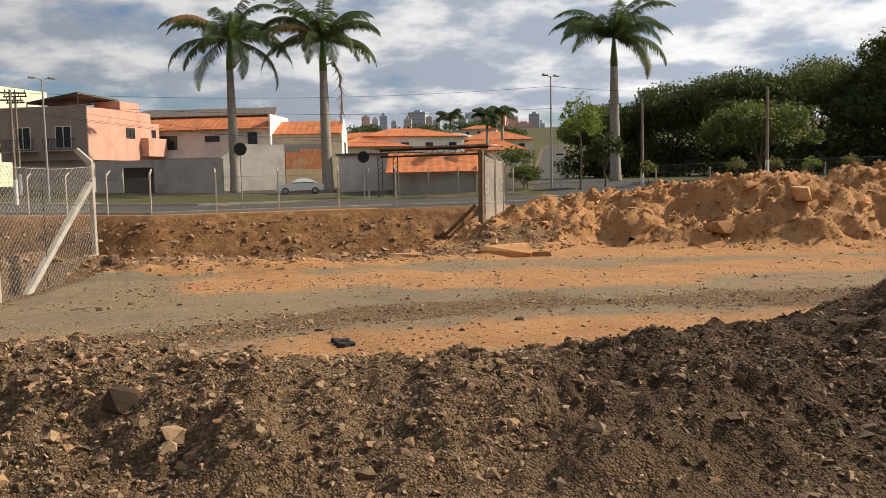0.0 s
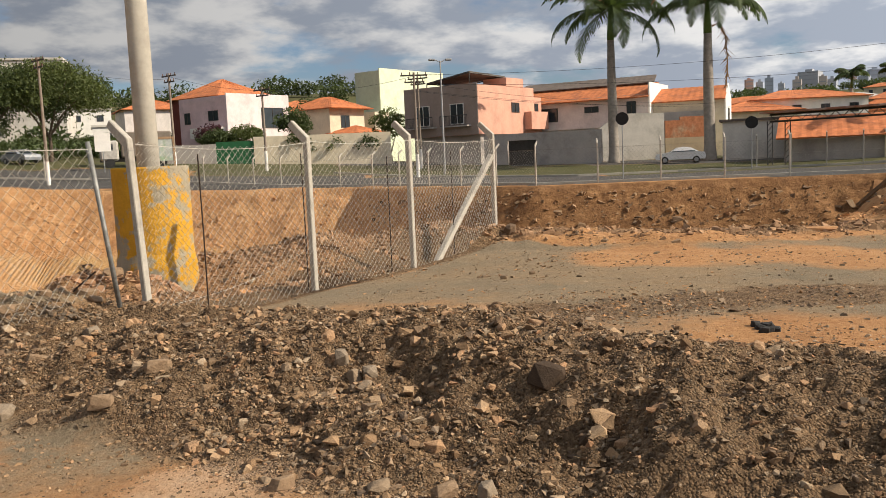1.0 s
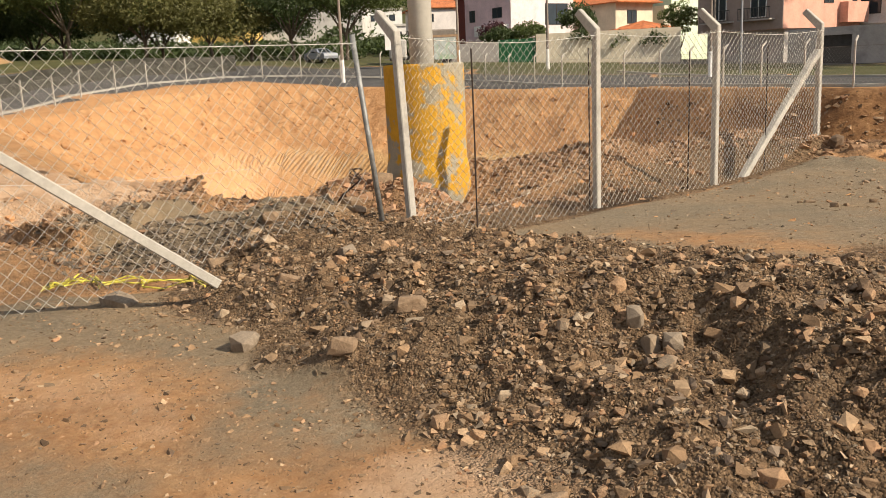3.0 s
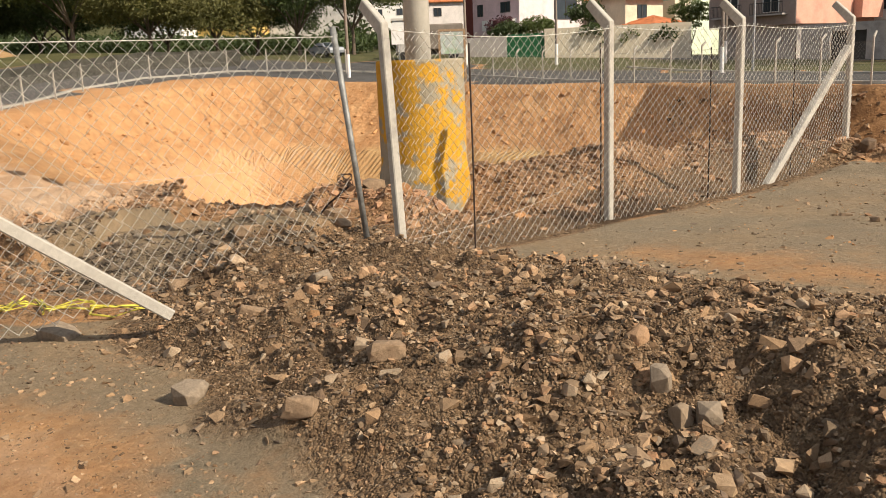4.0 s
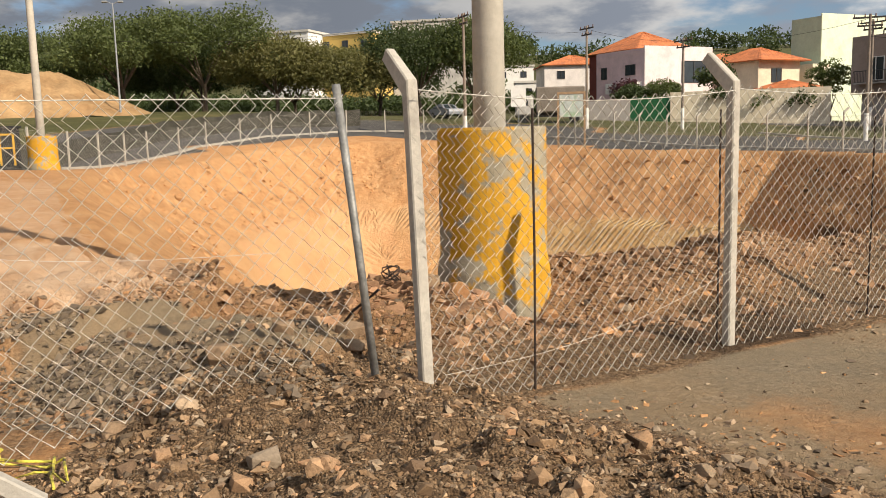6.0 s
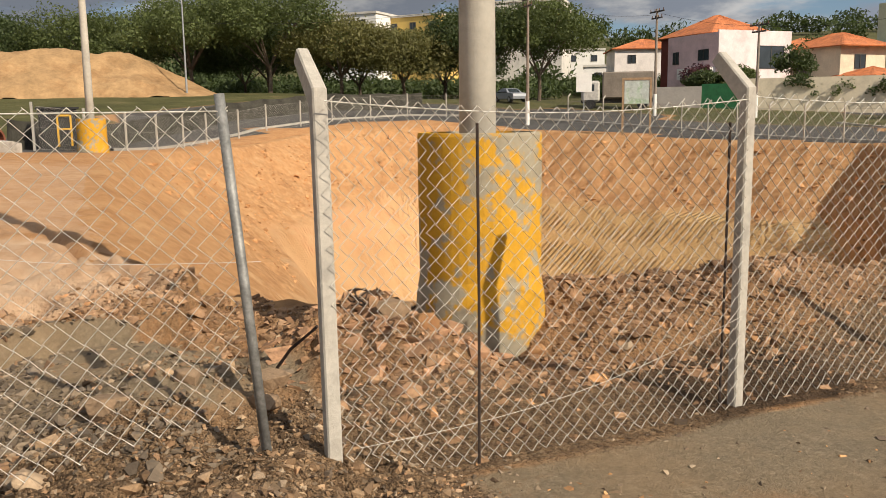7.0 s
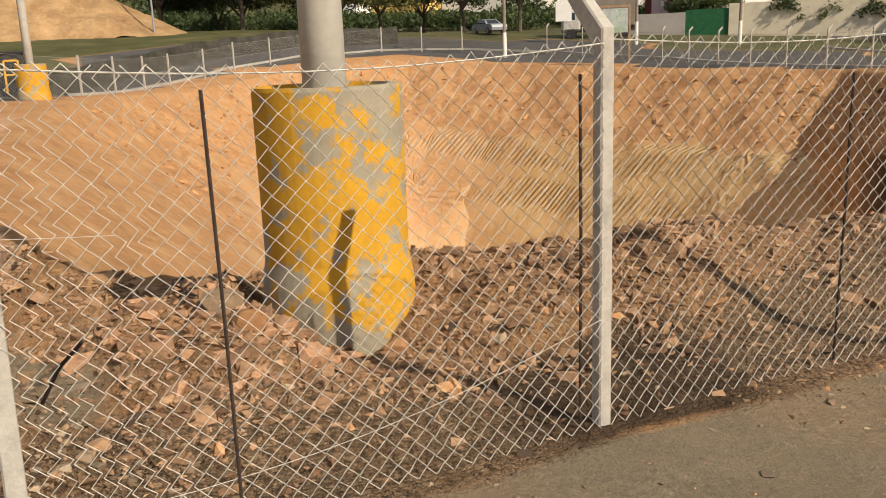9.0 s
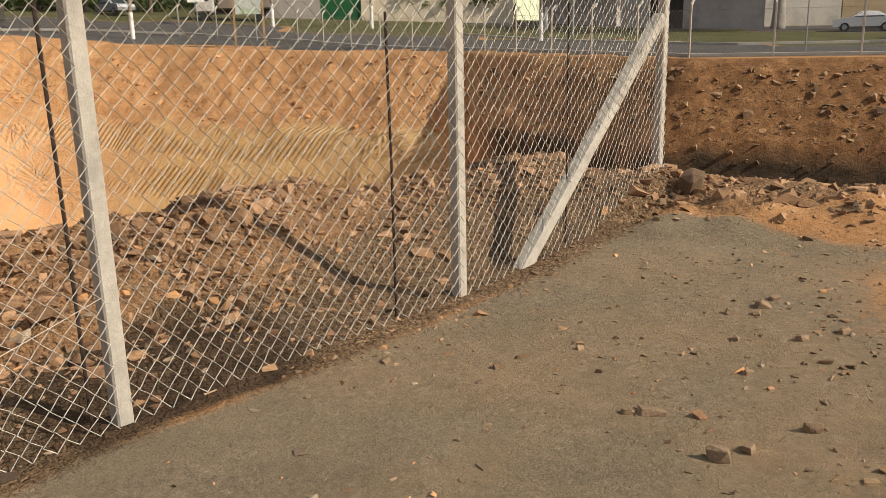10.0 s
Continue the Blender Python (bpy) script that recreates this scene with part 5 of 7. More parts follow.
def hip_roof(parent, x0, x1, y0, y1, z, rise, mat, over=0.5):
    x0, x1, y0, y1 = x0 - over, x1 + over, y0 - over, y1 + over
    w = min(x1 - x0, y1 - y0) / 2
    if x1 - x0 >= y1 - y0:
        r0, r1 = (x0 + w, (y0 + y1) / 2, z + rise), (x1 - w, (y0 + y1) / 2, z + rise)
        tiled(parent, [(x0, y0, z), (x1, y0, z), r1, r0], mat)
        tiled(parent, [(x0, y1, z), (x1, y1, z), r1, r0], mat)
        tiled(parent, [(x1, y0, z), (x1, y1, z), r1, r1], mat)
        tiled(parent, [(x0, y0, z), (x0, y1, z), r0, r0], mat)
    else:
        r0, r1 = ((x0 + x1) / 2, y0 + w, z + rise), ((x0 + x1) / 2, y1 - w, z + rise)
        tiled(parent, [(x0, y0, z), (x0, y1, z), r1, r0], mat)
        tiled(parent, [(x1, y0, z), (x1, y1, z), r1, r0], mat)
        tiled(parent, [(x0, y0, z), (x1, y0, z), r0, r0], mat)
        tiled(parent, [(x0, y1, z), (x1, y1, z), r1, r1], mat)


def rail(parent, x0, x1, y, z0, z1, mat=None):
    s = Soup()
    s.tube([(x0, y, z1), (x1, y, z1)], 0.04, 4)
    s.tube([(x0, y, z0), (x1, y, z0)], 0.03, 4)
    n = int((x1 - x0) / 0.16)
    for k in range(n + 1):
        x = x0 + (x1 - x0) * k / n
        s.tube([(x, y, z0), (x, y, z1)], 0.025, 3)
    raw("railing", s.v, s.f, mat or DARK_STEEL, parent)


def pink_house():
    h = thing("house", "two-storey salmon house with shade-toned brown front and roof terrace arch", "house", (-2.76, 91.96, 0), STREET_TURN)
    slab(h, "wall", -9.9, 0, 0, 11.5, 4.1, 9.35, PINK)
    # this front's shade is put into its wall colour
    slab(h, "front_wall", -9.95, -0.02, -0.1, 0, 4.1, 9.5, PINK_SHADED, "salmon front wall toned brown for shade")
    slab(h, "ground_floor", -9.4, -0.4, 0.8, 11.0, -1, 4.1, PLASTER_DARK)
    slab(h, "parapet", -3.0, 0.05, 5.6, 9.2, 9.35, 10.3, PINK)
    for x0, x1 in ((-8.2, -6.4), (-3.6, -1.8)):
        window(h, "f", x0, x1, 5.3, 7.5, out=0.1)
        slab(h, "balcony", x0 - 0.9, x1 + 0.9, -0.9, -0.1, 5.0, 5.15, PLASTER_DARK)
        rail(h, x0 - 0.9, x1 + 0.9, -0.88, 5.15, 6.2)
    window(h, "s", 6.6, 8.2, 6.5, 7.6, DARK_STEEL)
    slab(h, "balcony_wall", 0.0, 0.9, 9.4, 13.2, 4.6, 6.6, PINK)
    slab(h, "side_wing", -6, 0.0, 11.5, 13.2, 4.1, 8.3, PINK)
    window(h, "s", 11.6, 12.4, 6.2, 7.6, DARK_STEEL)
    slab(h, "rear_wall", -8.0, 0.0, 11.0, 15.0, -1, 4.1, PLASTER_DARK)
    # light steel canopy over the roof terrace
    tops = {(-7.4, 0.9): 9.95, (-1.6, 0.9): 10.75, (-0.5, 6.2): 10.35, (-6.4, 6.2): 10.0}
    for (x, y), z in tops.items():
        vs, fs = tube([(x, y, 9.2), (x, y, z)], 0.06, 6)
        raw("canopy_post", vs, fs, DARK_STEEL, h)
    c = [Vector((x, y, z)) for (x, y), z in tops.items()]
    for a, b in zip(c, c[1:] + c[:1]):
        vs, fs = tube([a, b], 0.075, 5)
        raw("canopy_beam", vs, fs, DARK_STEEL, h)
    up = Vector((0, 0, 0.08))
    raw("canopy_sheet", [p + up for p in c] + [p + up * 2 for p in c], [(3, 2, 1, 0), (4, 5, 6, 7), (0, 1, 5, 4), (1, 2, 6, 5), (2, 3, 7, 6), (3, 0, 4, 7)], ROOF_DARK, h)


def garden_wall():
    w = thing("boundary_wall", "stained grey plastered boundary wall with a dark garage opening", "wall", (-2.2, 90.6, 0), math.degrees(math.atan2(-2.7, 6.3)))
    slab(w, "wall", 0, 2.6, -0.15, 0.15, -1, 3.9, PLASTER_DARK)
    slab(w, "wall", 5.8, 12.6, -0.15, 0.15, -1, 3.9, PLASTER_DARK)
    slab(w, "lintel", 2.6, 5.8, -0.15, 0.15, 3.2, 3.9, PLASTER_DARK)
    # added dark sheet stands for the shade inside the opening
    slab(w, "garage_door", 2.6, 5.8, 0.3, 0.4, 0, 3.2, DARK_STEEL, "dark sheet standing for the shade in the garage opening")
    w = thing("boundary_wall", "tall pale grey rendered wall with a sloping shoulder", "wall", (9.4, 90.4, 0), 10)
    vs = [(0, 0, -1), (7.2, 0, -1), (7.2, 0, 5.4), (2.4, 0, 5.5), (0.2, 0, 4.0), (0, 0, 4.0)]
    vs2 = [(a, 0.25, c) for a, _, c in vs]
    raw("wall", vs + vs2, [(0, 1, 2, 3, 4, 5), (11, 10, 9, 8, 7, 6)] + [(i, i + 6, (i + 1) % 6 + 6, (i + 1) % 6) for i in range(6)], PLASTER, w)
    w = thing("boundary_wall", "unfinished wall of raw orange clay blocks", "wall", (16.6, 91.7, 0), 10)
    slab(w, "wall", 0, 4.2, 0, 0.2, -1, 2.8, wall_paint("sandy_render", (0.42, 0.33, 0.22)))
    slab(w, "upper_wall", 0.0, 1.6, 0, 0.2, 2.8, 4.6, BLOCK)
    slab(w, "upper_wall", 1.6, 4.2, 0.01, 0.19, 2.8, 4.95, BLOCK)


def white_house():
    h = thing("house", "long off-white upper-storey house with an orange tiled roof", "house", (16.2, 98.7, 0), STREET_TURN + 8)
    slab(h, "wall", -16.5, 0, 0, 8, -1, 7.9, OFFWHITE)
    slab(h, "gable_wall", -0.05, 0.12, -0.3, 8, -1, 9.2, WHITE)
    tiled(h, [(-17.2, -0.7, 7.6), (0.0, -0.7, 7.6), (0.0, 4.2, 9.4), (-17.2, 4.2, 9.4)], ROOF)
    tiled(h, [(-18.0, 3.6, 9.45), (-0.4, 3.6, 9.45), (-1.2, 7.8, 10.6), (-18.0, 7.8, 10.6)], ROOF_DARK, label="dark weathered roof sheet")
    for x0, x1, z0, z1 in ((-13.2, -10.9, 5.4, 7.0), (-7.6, -5.9, 6.2, 6.9), (-2.6, -1.5, 5.7, 7.2), (-16, -14.6, 6.2, 7.0)):
        window(h, "f", x0, x1, z0, z1, DARK_STEEL)
    slab(h, "ledge", -16.4, -0.2, -0.6, 0, 4.4, 4.6, OFFWHITE)
    h = thing("house", "cream house with an orange roof and white gable", "house", (24.0, 97.0, 0), STREET_TURN + 14)
    slab(h, "wall", -11, 0, 0, 8, -1, 7.0, CREAM)
    tiled(h, [(-11.3, -0.5, 6.9), (0.1, -0.5, 6.9), (0.1, 4.0, 8.6), (-11.3, 4.0, 8.6)], ROOF)
    tiled(h, [(-11.3, 8.5, 6.9), (0.1, 8.5, 6.9), (0.1, 4.0, 8.6), (-11.3, 4.0, 8.6)], ROOF)
    gable_end(h, 0.15, 0, 8, 7.0, 1.75, WHITE)
    slab(h, "side_wall", 0.0, 0.12, 0, 8, -1, 7.0, WHITE)
    slab(h, "terrace", -9.5, -1.2, -3.5, 0, -1, 5.6, PLASTER)
    window(h, "s", 3.2, 4.6, 4.6, 6.0, DARK_STEEL, out=0.12)


def low_sheds():
    h = thing("shed", "low workshop with an orange tiled roof", "shed", (29.0, 69.0, 0), -20)
    slab(h, "wall", -7.2, 0, 0, 8.0, -1, 2.25, PLASTER_DARK)
    slab(h, "side_wall", -0.02, 0.13, -0.4, 8.2, -1, 2.5, CREAM)
    tiled(h, [(-7.8, -0.6, 2.1), (0.4, -0.6, 2.1), (0.4, 5.0, 3.9), (-7.8, 5.0, 3.9)], ROOF)
    tiled(h, [(-7.8, 10.5, 2.1), (0.4, 10.5, 2.1), (0.4, 5.0, 3.9), (-7.8, 5.0, 3.9)], ROOF)
    window(h, "s", 1.2, 2.2, 0.8, 1.8, DARK_STEEL, out=0.13)
    window(h, "s", 3.8, 4.8, 0.8, 1.8, DARK_STEEL, out=0.13)
    h = thing("shed", "flat grey warehouse behind the sheds", "shed", (27.5, 79.0, 0), -18)
    slab(h, "wall", -8, 0, 0, 8, -1, 3.9, PLASTER)
    slab(h, "roof", -8.3, 0.3, -0.3, 8.3, 3.9, 4.1, ROOF_DARK)
    h = thing("canopy", "long rusty steel canopy on lattice columns", "canopy", (19.8, 67.1, 0), math.degrees(math.atan2(-6.6, 6.6)))
    L = 9.4
    s = Soup()
    for z in (3.35, 3.85):
        s.tube([(0, 0, z), (L, 0, z)], 0.07, 4)
    for k in range(19):
        s.tube([(L * k / 19, 0, 3.35 if k % 2 else 3.85), (L * (k + 1) / 19, 0, 3.85 if k % 2 else 3.35)], 0.035, 3)
    raw("truss", s.v, s.f, DARK_STEEL, h)
    for x in (0.0, 1.4, L - 0.1):
        s = Soup()
        for dx in (-0.2, 0.2):
            s.tube([(x + dx, 0, -0.3), (x + dx, 0, 3.4)], 0.045, 4)
        for k in range(8):
            s.tube([(x - 0.2, 0, 0.1 + 0.42 * k), (x + 0.2, 0, 0.52 + 0.42 * k)], 0.03, 3)
        raw("lattice_column", s.v, s.f, DARK_STEEL, h)
    slab(h, "roof_sheet", -0.5, L + 0.3, -0.6, 2.2, 3.95, 4.08, material("rusty_sheet", (0.33, 0.15, 0.09), 0.9, var=0.3, scale=0.8, bump=0.2, second=(0.5, 0.42, 0.36), second_scale=0.5))


def left_houses():
    h = thing("house", "pale pink two-storey house with white side", "house", (-32.6, 100.4, 0), STREET_TURN)
    slab(h, "wall", -9.0, 0, 0, 9.7, -1, 10.3, LILAC)
    slab(h, "side_wall", -0.02, 0.14, -0.1, 9.8, -1, 10.5, wall_paint("blush_paint", (0.74, 0.63, 0.62)))
    window(h, "f", -8.0, -6.9, 7.2, 8.6, DARK_STEEL)
    window(h, "f", -3.4, -1.6, 7.4, 8.6, DARK_STEEL)
    window(h, "s", 5.2, 8.8, 6.4, 8.9, DARK_STEEL, out=0.14)
    slab(h, "balcony", -5.6, -0.4, -1.2, 0, 5.4, 6.6, WHITE)
    # flat dark panel in place of a garage recess and its shade
    slab(h, "garage_recess", -5.0, -1.0, -0.06, 0.0, 2.2, 4.9, DARK_STEEL)
    h = thing("house", "house with a broad orange hipped roof and red-brown walls", "house", (-36.6, 109.0, 0), STREET_TURN)
    slab(h, "wall", -9.5, 0, 0, 9, -1, 11.0, REDBROWN)
    slab(h, "front_bay", -4.5, 0.4, -0.8, 0, -1, 8.5, OFFWHITE)
    hip_roof(h, -9.5, 0.5, 0, 9, 11.0, 2.6, ROOF)
    window(h, "f", -7.5, -6.0, 6.5, 8.8, DARK_STEEL)
    h = thing("house", "cream house with orange hipped roofs and a balcony", "house", (-21.98, 108.4, 0), STREET_TURN)
    slab(h, "wall", -7.8, 0, 0, 6.5, -1, 8.7, CREAM)
    hip_roof(h, -7.8, 0.4, 0, 6.5, 8.7, 1.7, ROOF, 0.7)
    slab(h, "porch", -1.5, 4.5, 0.5, 5.5, -1, 5.2, CREAM)
    hip_roof(h, -1.0, 4.8, -0.2, 5.5, 5.3, 1.1, ROOF, 0.5)
    window(h, "f", -6.4, -4.8, 5.6, 7.9, DARK_STEEL)
    window(h, "s", 2.0, 3.6, 6.2, 7.8, DARK_STEEL)
    rail(h, -7.4, -3.6, -0.5, 5.4, 6.4)
    slab(h, "balcony", -7.6, -3.4, -0.6, 0, 5.2, 5.4, CREAM)
    h = thing("building", "tall windowless pale green block", "building", (-17.0, 119.4, 0), STREET_TURN)
    # darker copy of the side's green: the front's shade is in the paint
    slab(h, "wall", -4.5, 0, 0, 14.5, -1, 14.2, wall_paint("shaded_green_paint", (0.42, 0.52, 0.40)))
    slab(h, "side_wall", 0, 0.15, -0.1, 14.6, -1, 14.5, MINT)
    slab(h, "annex", -2, 1.5, -3, -0.05, -1, 8.4, CREAM)
    w = thing("boundary_wall", "low cream street wall of the houses", "wall", (-25.9, 92.0, 0), math.degrees(math.atan2(2.7, 13.2)))
    slab(w, "wall", 0, 13.6, 0, 0.2, 0, 4.9, CREAM)
    slab(w, "gate", -5.2, -1.2, 0.05, 0.15, 0, 4.5, material("green_gate", (0.02, 0.11, 0.045), 0.6, var=0.2, scale=2, bump=0.1), "green sheet-metal gate")
    slab(w, "gate_pillar", -1.2, 0, -0.1, 0.3, 0, 4.9, CREAM)
    slab(w, "wall", -11.0, -5.2, 0, 0.2, 0, 4.3, PLASTER_DARK)


def plain_house(x, y, w, d, hgt, rz, paint, roof, rise, label, seed, flat=False):
    r = rng(seed)
    z = lz(x, y)
    h = thing("house", label, "house", (x, y, z), rz, "houses on the rise")
    slab(h, "wall", -w / 2, w / 2, 0, d, -2.5, hgt, paint)
    if flat:
        slab(h, "roof", -w / 2 - 0.2, w / 2 + 0.2, -0.2, d + 0.2, hgt, hgt + 0.35, roof)
    else:
        hip_roof(h, -w / 2, w / 2, 0, d, hgt, rise, roof)
    n = max(2, int(w / 3.5))
    for k in range(n):
        c = -w / 2 + w * (k + 0.5) / n
        window(h, "f", c - 0.6, c + 0.6, hgt - 2.1, hgt - 0.9, DARK_STEEL)


pink_house()
garden_wall()
white_house()
low_sheds()
left_houses()


def hillside():
    """Houses further up the slope, behind the first row."""
    paints = [OFFWHITE, CREAM, OCHRE, PLASTER, WHITE, LILAC]
    spec = [(-90.3, 121.0, 11, 9, 12.2, 2, True), (-98.5, 114.5, 10, 8, 12.4, 4, True), (-77.0, 130.0, 17, 10, 14.2, 3, True), (-62, 137, 9, 8, 3.6, 4, True), (-52, 128, 10, 9, 6.5, 0, False), (-44, 135, 9, 8, 6.0, 1, True), (-30, 140, 9, 9, 6.0, 0, False),
            (-12, 150, 10, 8, 4.0, 1, False), (2, 160, 10, 9, 4.5, 0, False), (-58, 160, 12, 9, 5.0, 0, False), (-40, 170, 11, 9, 5.5, 1, False), (-24, 178, 10, 9, 4.0, 3, False), (-80, 158, 12, 10, 5.0, 4, True), (-100, 150, 14, 9, 5.0, 0, False)]
    for k, (x, y, w, d, h, p, flat) in enumerate(spec):
        plain_house(x, y, w, d, h, 20 + (k * 37) % 30 - 15, paints[p], ROOF if not flat else PLASTER, 1.7, "small %s house up the slope" % ("flat-roofed" if flat else "orange-roofed"), 300 + k, flat)
    r = rng(77)
    k = 0
    for ring, n, d0, d1 in ((0, 13, 112, 140), (1, 18, 140, 190), (2, 22, 190, 300), (3, 24, 300, 480)):
        for i in range(n):
            a = radians(-6 + 31.0 * (i + r.uniform(0.1, 0.9)) / n)
            d = r.uniform(d0, d1)
            x, y = d * math.sin(a), d * math.cos(a)
            plain_house(x, y, r.uniform(9, 16), r.uniform(7, 11), r.uniform(3.2, 6.8) if ring < 3 else r.uniform(4, 9), r.uniform(-35, 10), paints[int(r.choice([0, 1, 3, 4, 5, 1]))], ROOF if r.uniform() < 0.8 else PLASTER, r.uniform(1.2, 1.9), "low orange-roofed town house", 400 + k)
            k += 1


hillside()


def skyline():
    """Towers of the city centre on the horizon."""
    r = rng(5)
    # distance haze is mixed into these pale tower colours
    mats = [material("tower_" + n, c, 0.9, var=0.08, scale=0.05, bump=0) for n, c in (("grey", (0.40, 0.42, 0.46)), ("red", (0.58, 0.36, 0.30)), ("beige", (0.52, 0.46, 0.43)), ("blue", (0.37, 0.41, 0.48)))]
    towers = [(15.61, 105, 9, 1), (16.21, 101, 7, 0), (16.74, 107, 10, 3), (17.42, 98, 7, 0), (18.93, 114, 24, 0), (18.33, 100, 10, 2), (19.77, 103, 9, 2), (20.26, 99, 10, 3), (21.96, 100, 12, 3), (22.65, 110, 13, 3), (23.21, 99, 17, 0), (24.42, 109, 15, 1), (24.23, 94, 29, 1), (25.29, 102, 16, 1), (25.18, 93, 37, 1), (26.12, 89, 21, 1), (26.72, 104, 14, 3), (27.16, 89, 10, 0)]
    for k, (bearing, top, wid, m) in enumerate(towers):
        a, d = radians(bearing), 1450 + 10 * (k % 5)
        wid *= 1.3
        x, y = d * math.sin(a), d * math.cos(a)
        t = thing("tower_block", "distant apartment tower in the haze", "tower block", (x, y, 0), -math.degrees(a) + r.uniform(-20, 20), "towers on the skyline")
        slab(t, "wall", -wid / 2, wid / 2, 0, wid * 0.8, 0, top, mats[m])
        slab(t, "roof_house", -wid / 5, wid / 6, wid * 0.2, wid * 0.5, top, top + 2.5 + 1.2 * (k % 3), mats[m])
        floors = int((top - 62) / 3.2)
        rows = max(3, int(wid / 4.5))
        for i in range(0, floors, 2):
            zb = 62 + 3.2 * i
            # glass paled the same way, haze included in its colour
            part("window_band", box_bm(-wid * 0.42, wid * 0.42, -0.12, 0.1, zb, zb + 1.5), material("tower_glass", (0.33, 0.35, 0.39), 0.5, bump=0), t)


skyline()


# ---- greenery ----
def treetops(name, label, spots, n, leaf, mat, seed):
    """A stretch of far woods: one cloud of leaves over many crowns."""
    t = thing(name, label, "trees", kind="stuff")
    blobs = []
    for x, y, z0, h, r in spots:
        z = lz(x, y) + z0
        blobs += [(x, y, z + h * 0.55, r, r, h * 0.45), (x + r * 0.5, y - r * 0.3, z + h * 0.4, r * 0.6, r * 0.6, h * 0.35), (x - r * 0.55, y + 0.2 * r, z + h * 0.45, r * 0.55, r * 0.55, h * 0.3)]
    leaf_cloud("leaves", blobs, n, leaf, mat, t, seed)


def planting():
    r = rng(12)
    # the dark wood to the right
    for k, (x, y, h, cr) in enumerate(((60, 99, 9.5, 5.5), (66, 93, 12, 6), (72, 87, 13, 6.5), (78, 81, 14, 6.5), (84, 74, 15, 7), (88, 66, 14, 7), (92, 58, 14, 7), (64, 104, 10, 6), (76, 96, 13, 7), (86, 88, 14.5, 7), (94, 78, 14.5, 7), (96, 50, 14, 7), (70, 84, 9.5, 5), (78, 73, 10, 5), (84, 62, 11, 5.5))):
        tree(x, y, h, cr, LEAF_DARK if k % 3 else LEAF, 500 + k, n=17000, leaf=0.22, trunk=0.25, low=0.08, label="dense dark green tree at the edge of the woods")
    spots = [(59 + 36 * (k / 34) + r.normal(0, 1.2), 101 - 62 * (k / 34) ** 1.1 + r.normal(0, 1.2), -0.6, 5.0 + 3.5 * k / 34, 3.6) for k in range(35)]
    treetops("undergrowth", "dark tangled undergrowth along the edge of the woods", spots, 42000, 0.3, LEAF_DARK, 70)
    tree(81.5, 72.5, 16.6, 4.2, LEAF, 531, n=9000, leaf=0.25, trunk=0.3, low=0.3, label="tall tree standing out above the woods")
    tree(54.5, 63.0, 7.2, 5.0, LEAF, 530, n=7000, leaf=0.22, trunk=0.12, low=0.25, label="spreading open-crowned tree before the woods")
    for k, (x, y) in enumerate(((40.5, 60), (49, 55), (51, 53), (53, 51), (47, 57))):
        tree(x, y, 2.2, 0.75, LEAF_OLIVE if k != 2 else LEAF_LIGHT, 540 + k, n=360, leaf=0.13, trunk=0.05, low=0.35, label="young yellow-green sapling beside the fence")
    tree(34.7, 60.8, 8.0, 1.75, LEAF_LIGHT, 550, n=1700, leaf=0.15, trunk=0.08, low=0.74, label="slim light green feathery tree")
    tree(38.6, 63.5, 4.6, 1.8, LEAF_DARK, 551, n=900, leaf=0.25, trunk=0.08, low=0.3, label="dark shrub beside the palm")
    for k, (x, y, h, cr) in enumerate(((32.8, 67.5, 2.0, 1.3), (34.4, 70, 2.0, 1.3), (40, 84, 4, 2.2))):
        tree(x, y, h, cr, LEAF, 560 + k, n=900, leaf=0.18, trunk=0.06, low=0.2, label="clipped round street bush")
    # spreading trees across the avenue
    for k, (x, y, h, cr, m) in enumerate(((-79.5, 67.5, 11.0, 6.5, LEAF), (-73, 73, 11.8, 6.5, LEAF), (-68, 79, 9.5, 5.5, LEAF_OLIVE), (-63, 84, 8.5, 5.5, LEAF_OLIVE), (-56, 90, 11.5, 6.0, LEAF_DARK), (-50.5, 93, 12, 5.8, LEAF), (-88, 74, 11, 6.5, LEAF_DARK), (-83, 82, 10, 6.5, LEAF_DARK), (-96, 66, 10, 6.5, LEAF), (-75, 90, 9, 6, LEAF_DARK), (-66, 96, 9.5, 6, LEAF_DARK), (-104, 58, 10, 7, LEAF_DARK), (-92, 86, 9, 6, LEAF_DARK))):
        tree(x, y, h * 0.93, cr * 1.2, m, 600 + k, n=19000, leaf=0.19, trunk=0.2, low=0.27, label="broad spreading avenue tree with dark forked trunks")
    spots = [(-122 + 75 * k / 30 + r.normal(0, 2), 88 + 34 * k / 30 + r.normal(0, 4) + 6 * (k % 3), -0.5, 3.2, 4.8) for k in range(31)]
    treetops("undergrowth", "dark hedges and shade under the avenue trees", spots, 30000, 0.4, LEAF_DARK, 73)
    tree(-33.5, 97.0, 4.4, 1.9, FLOWER, 640, n=1300, leaf=0.2, trunk=0.1, low=0.3, label="purple-flowering shrub before a pink house")
    tree(-24.5, 99.5, 6.6, 2.3, LEAF_DARK, 641, n=1500, leaf=0.22, trunk=0.1, low=0.3, label="small dark garden tree")
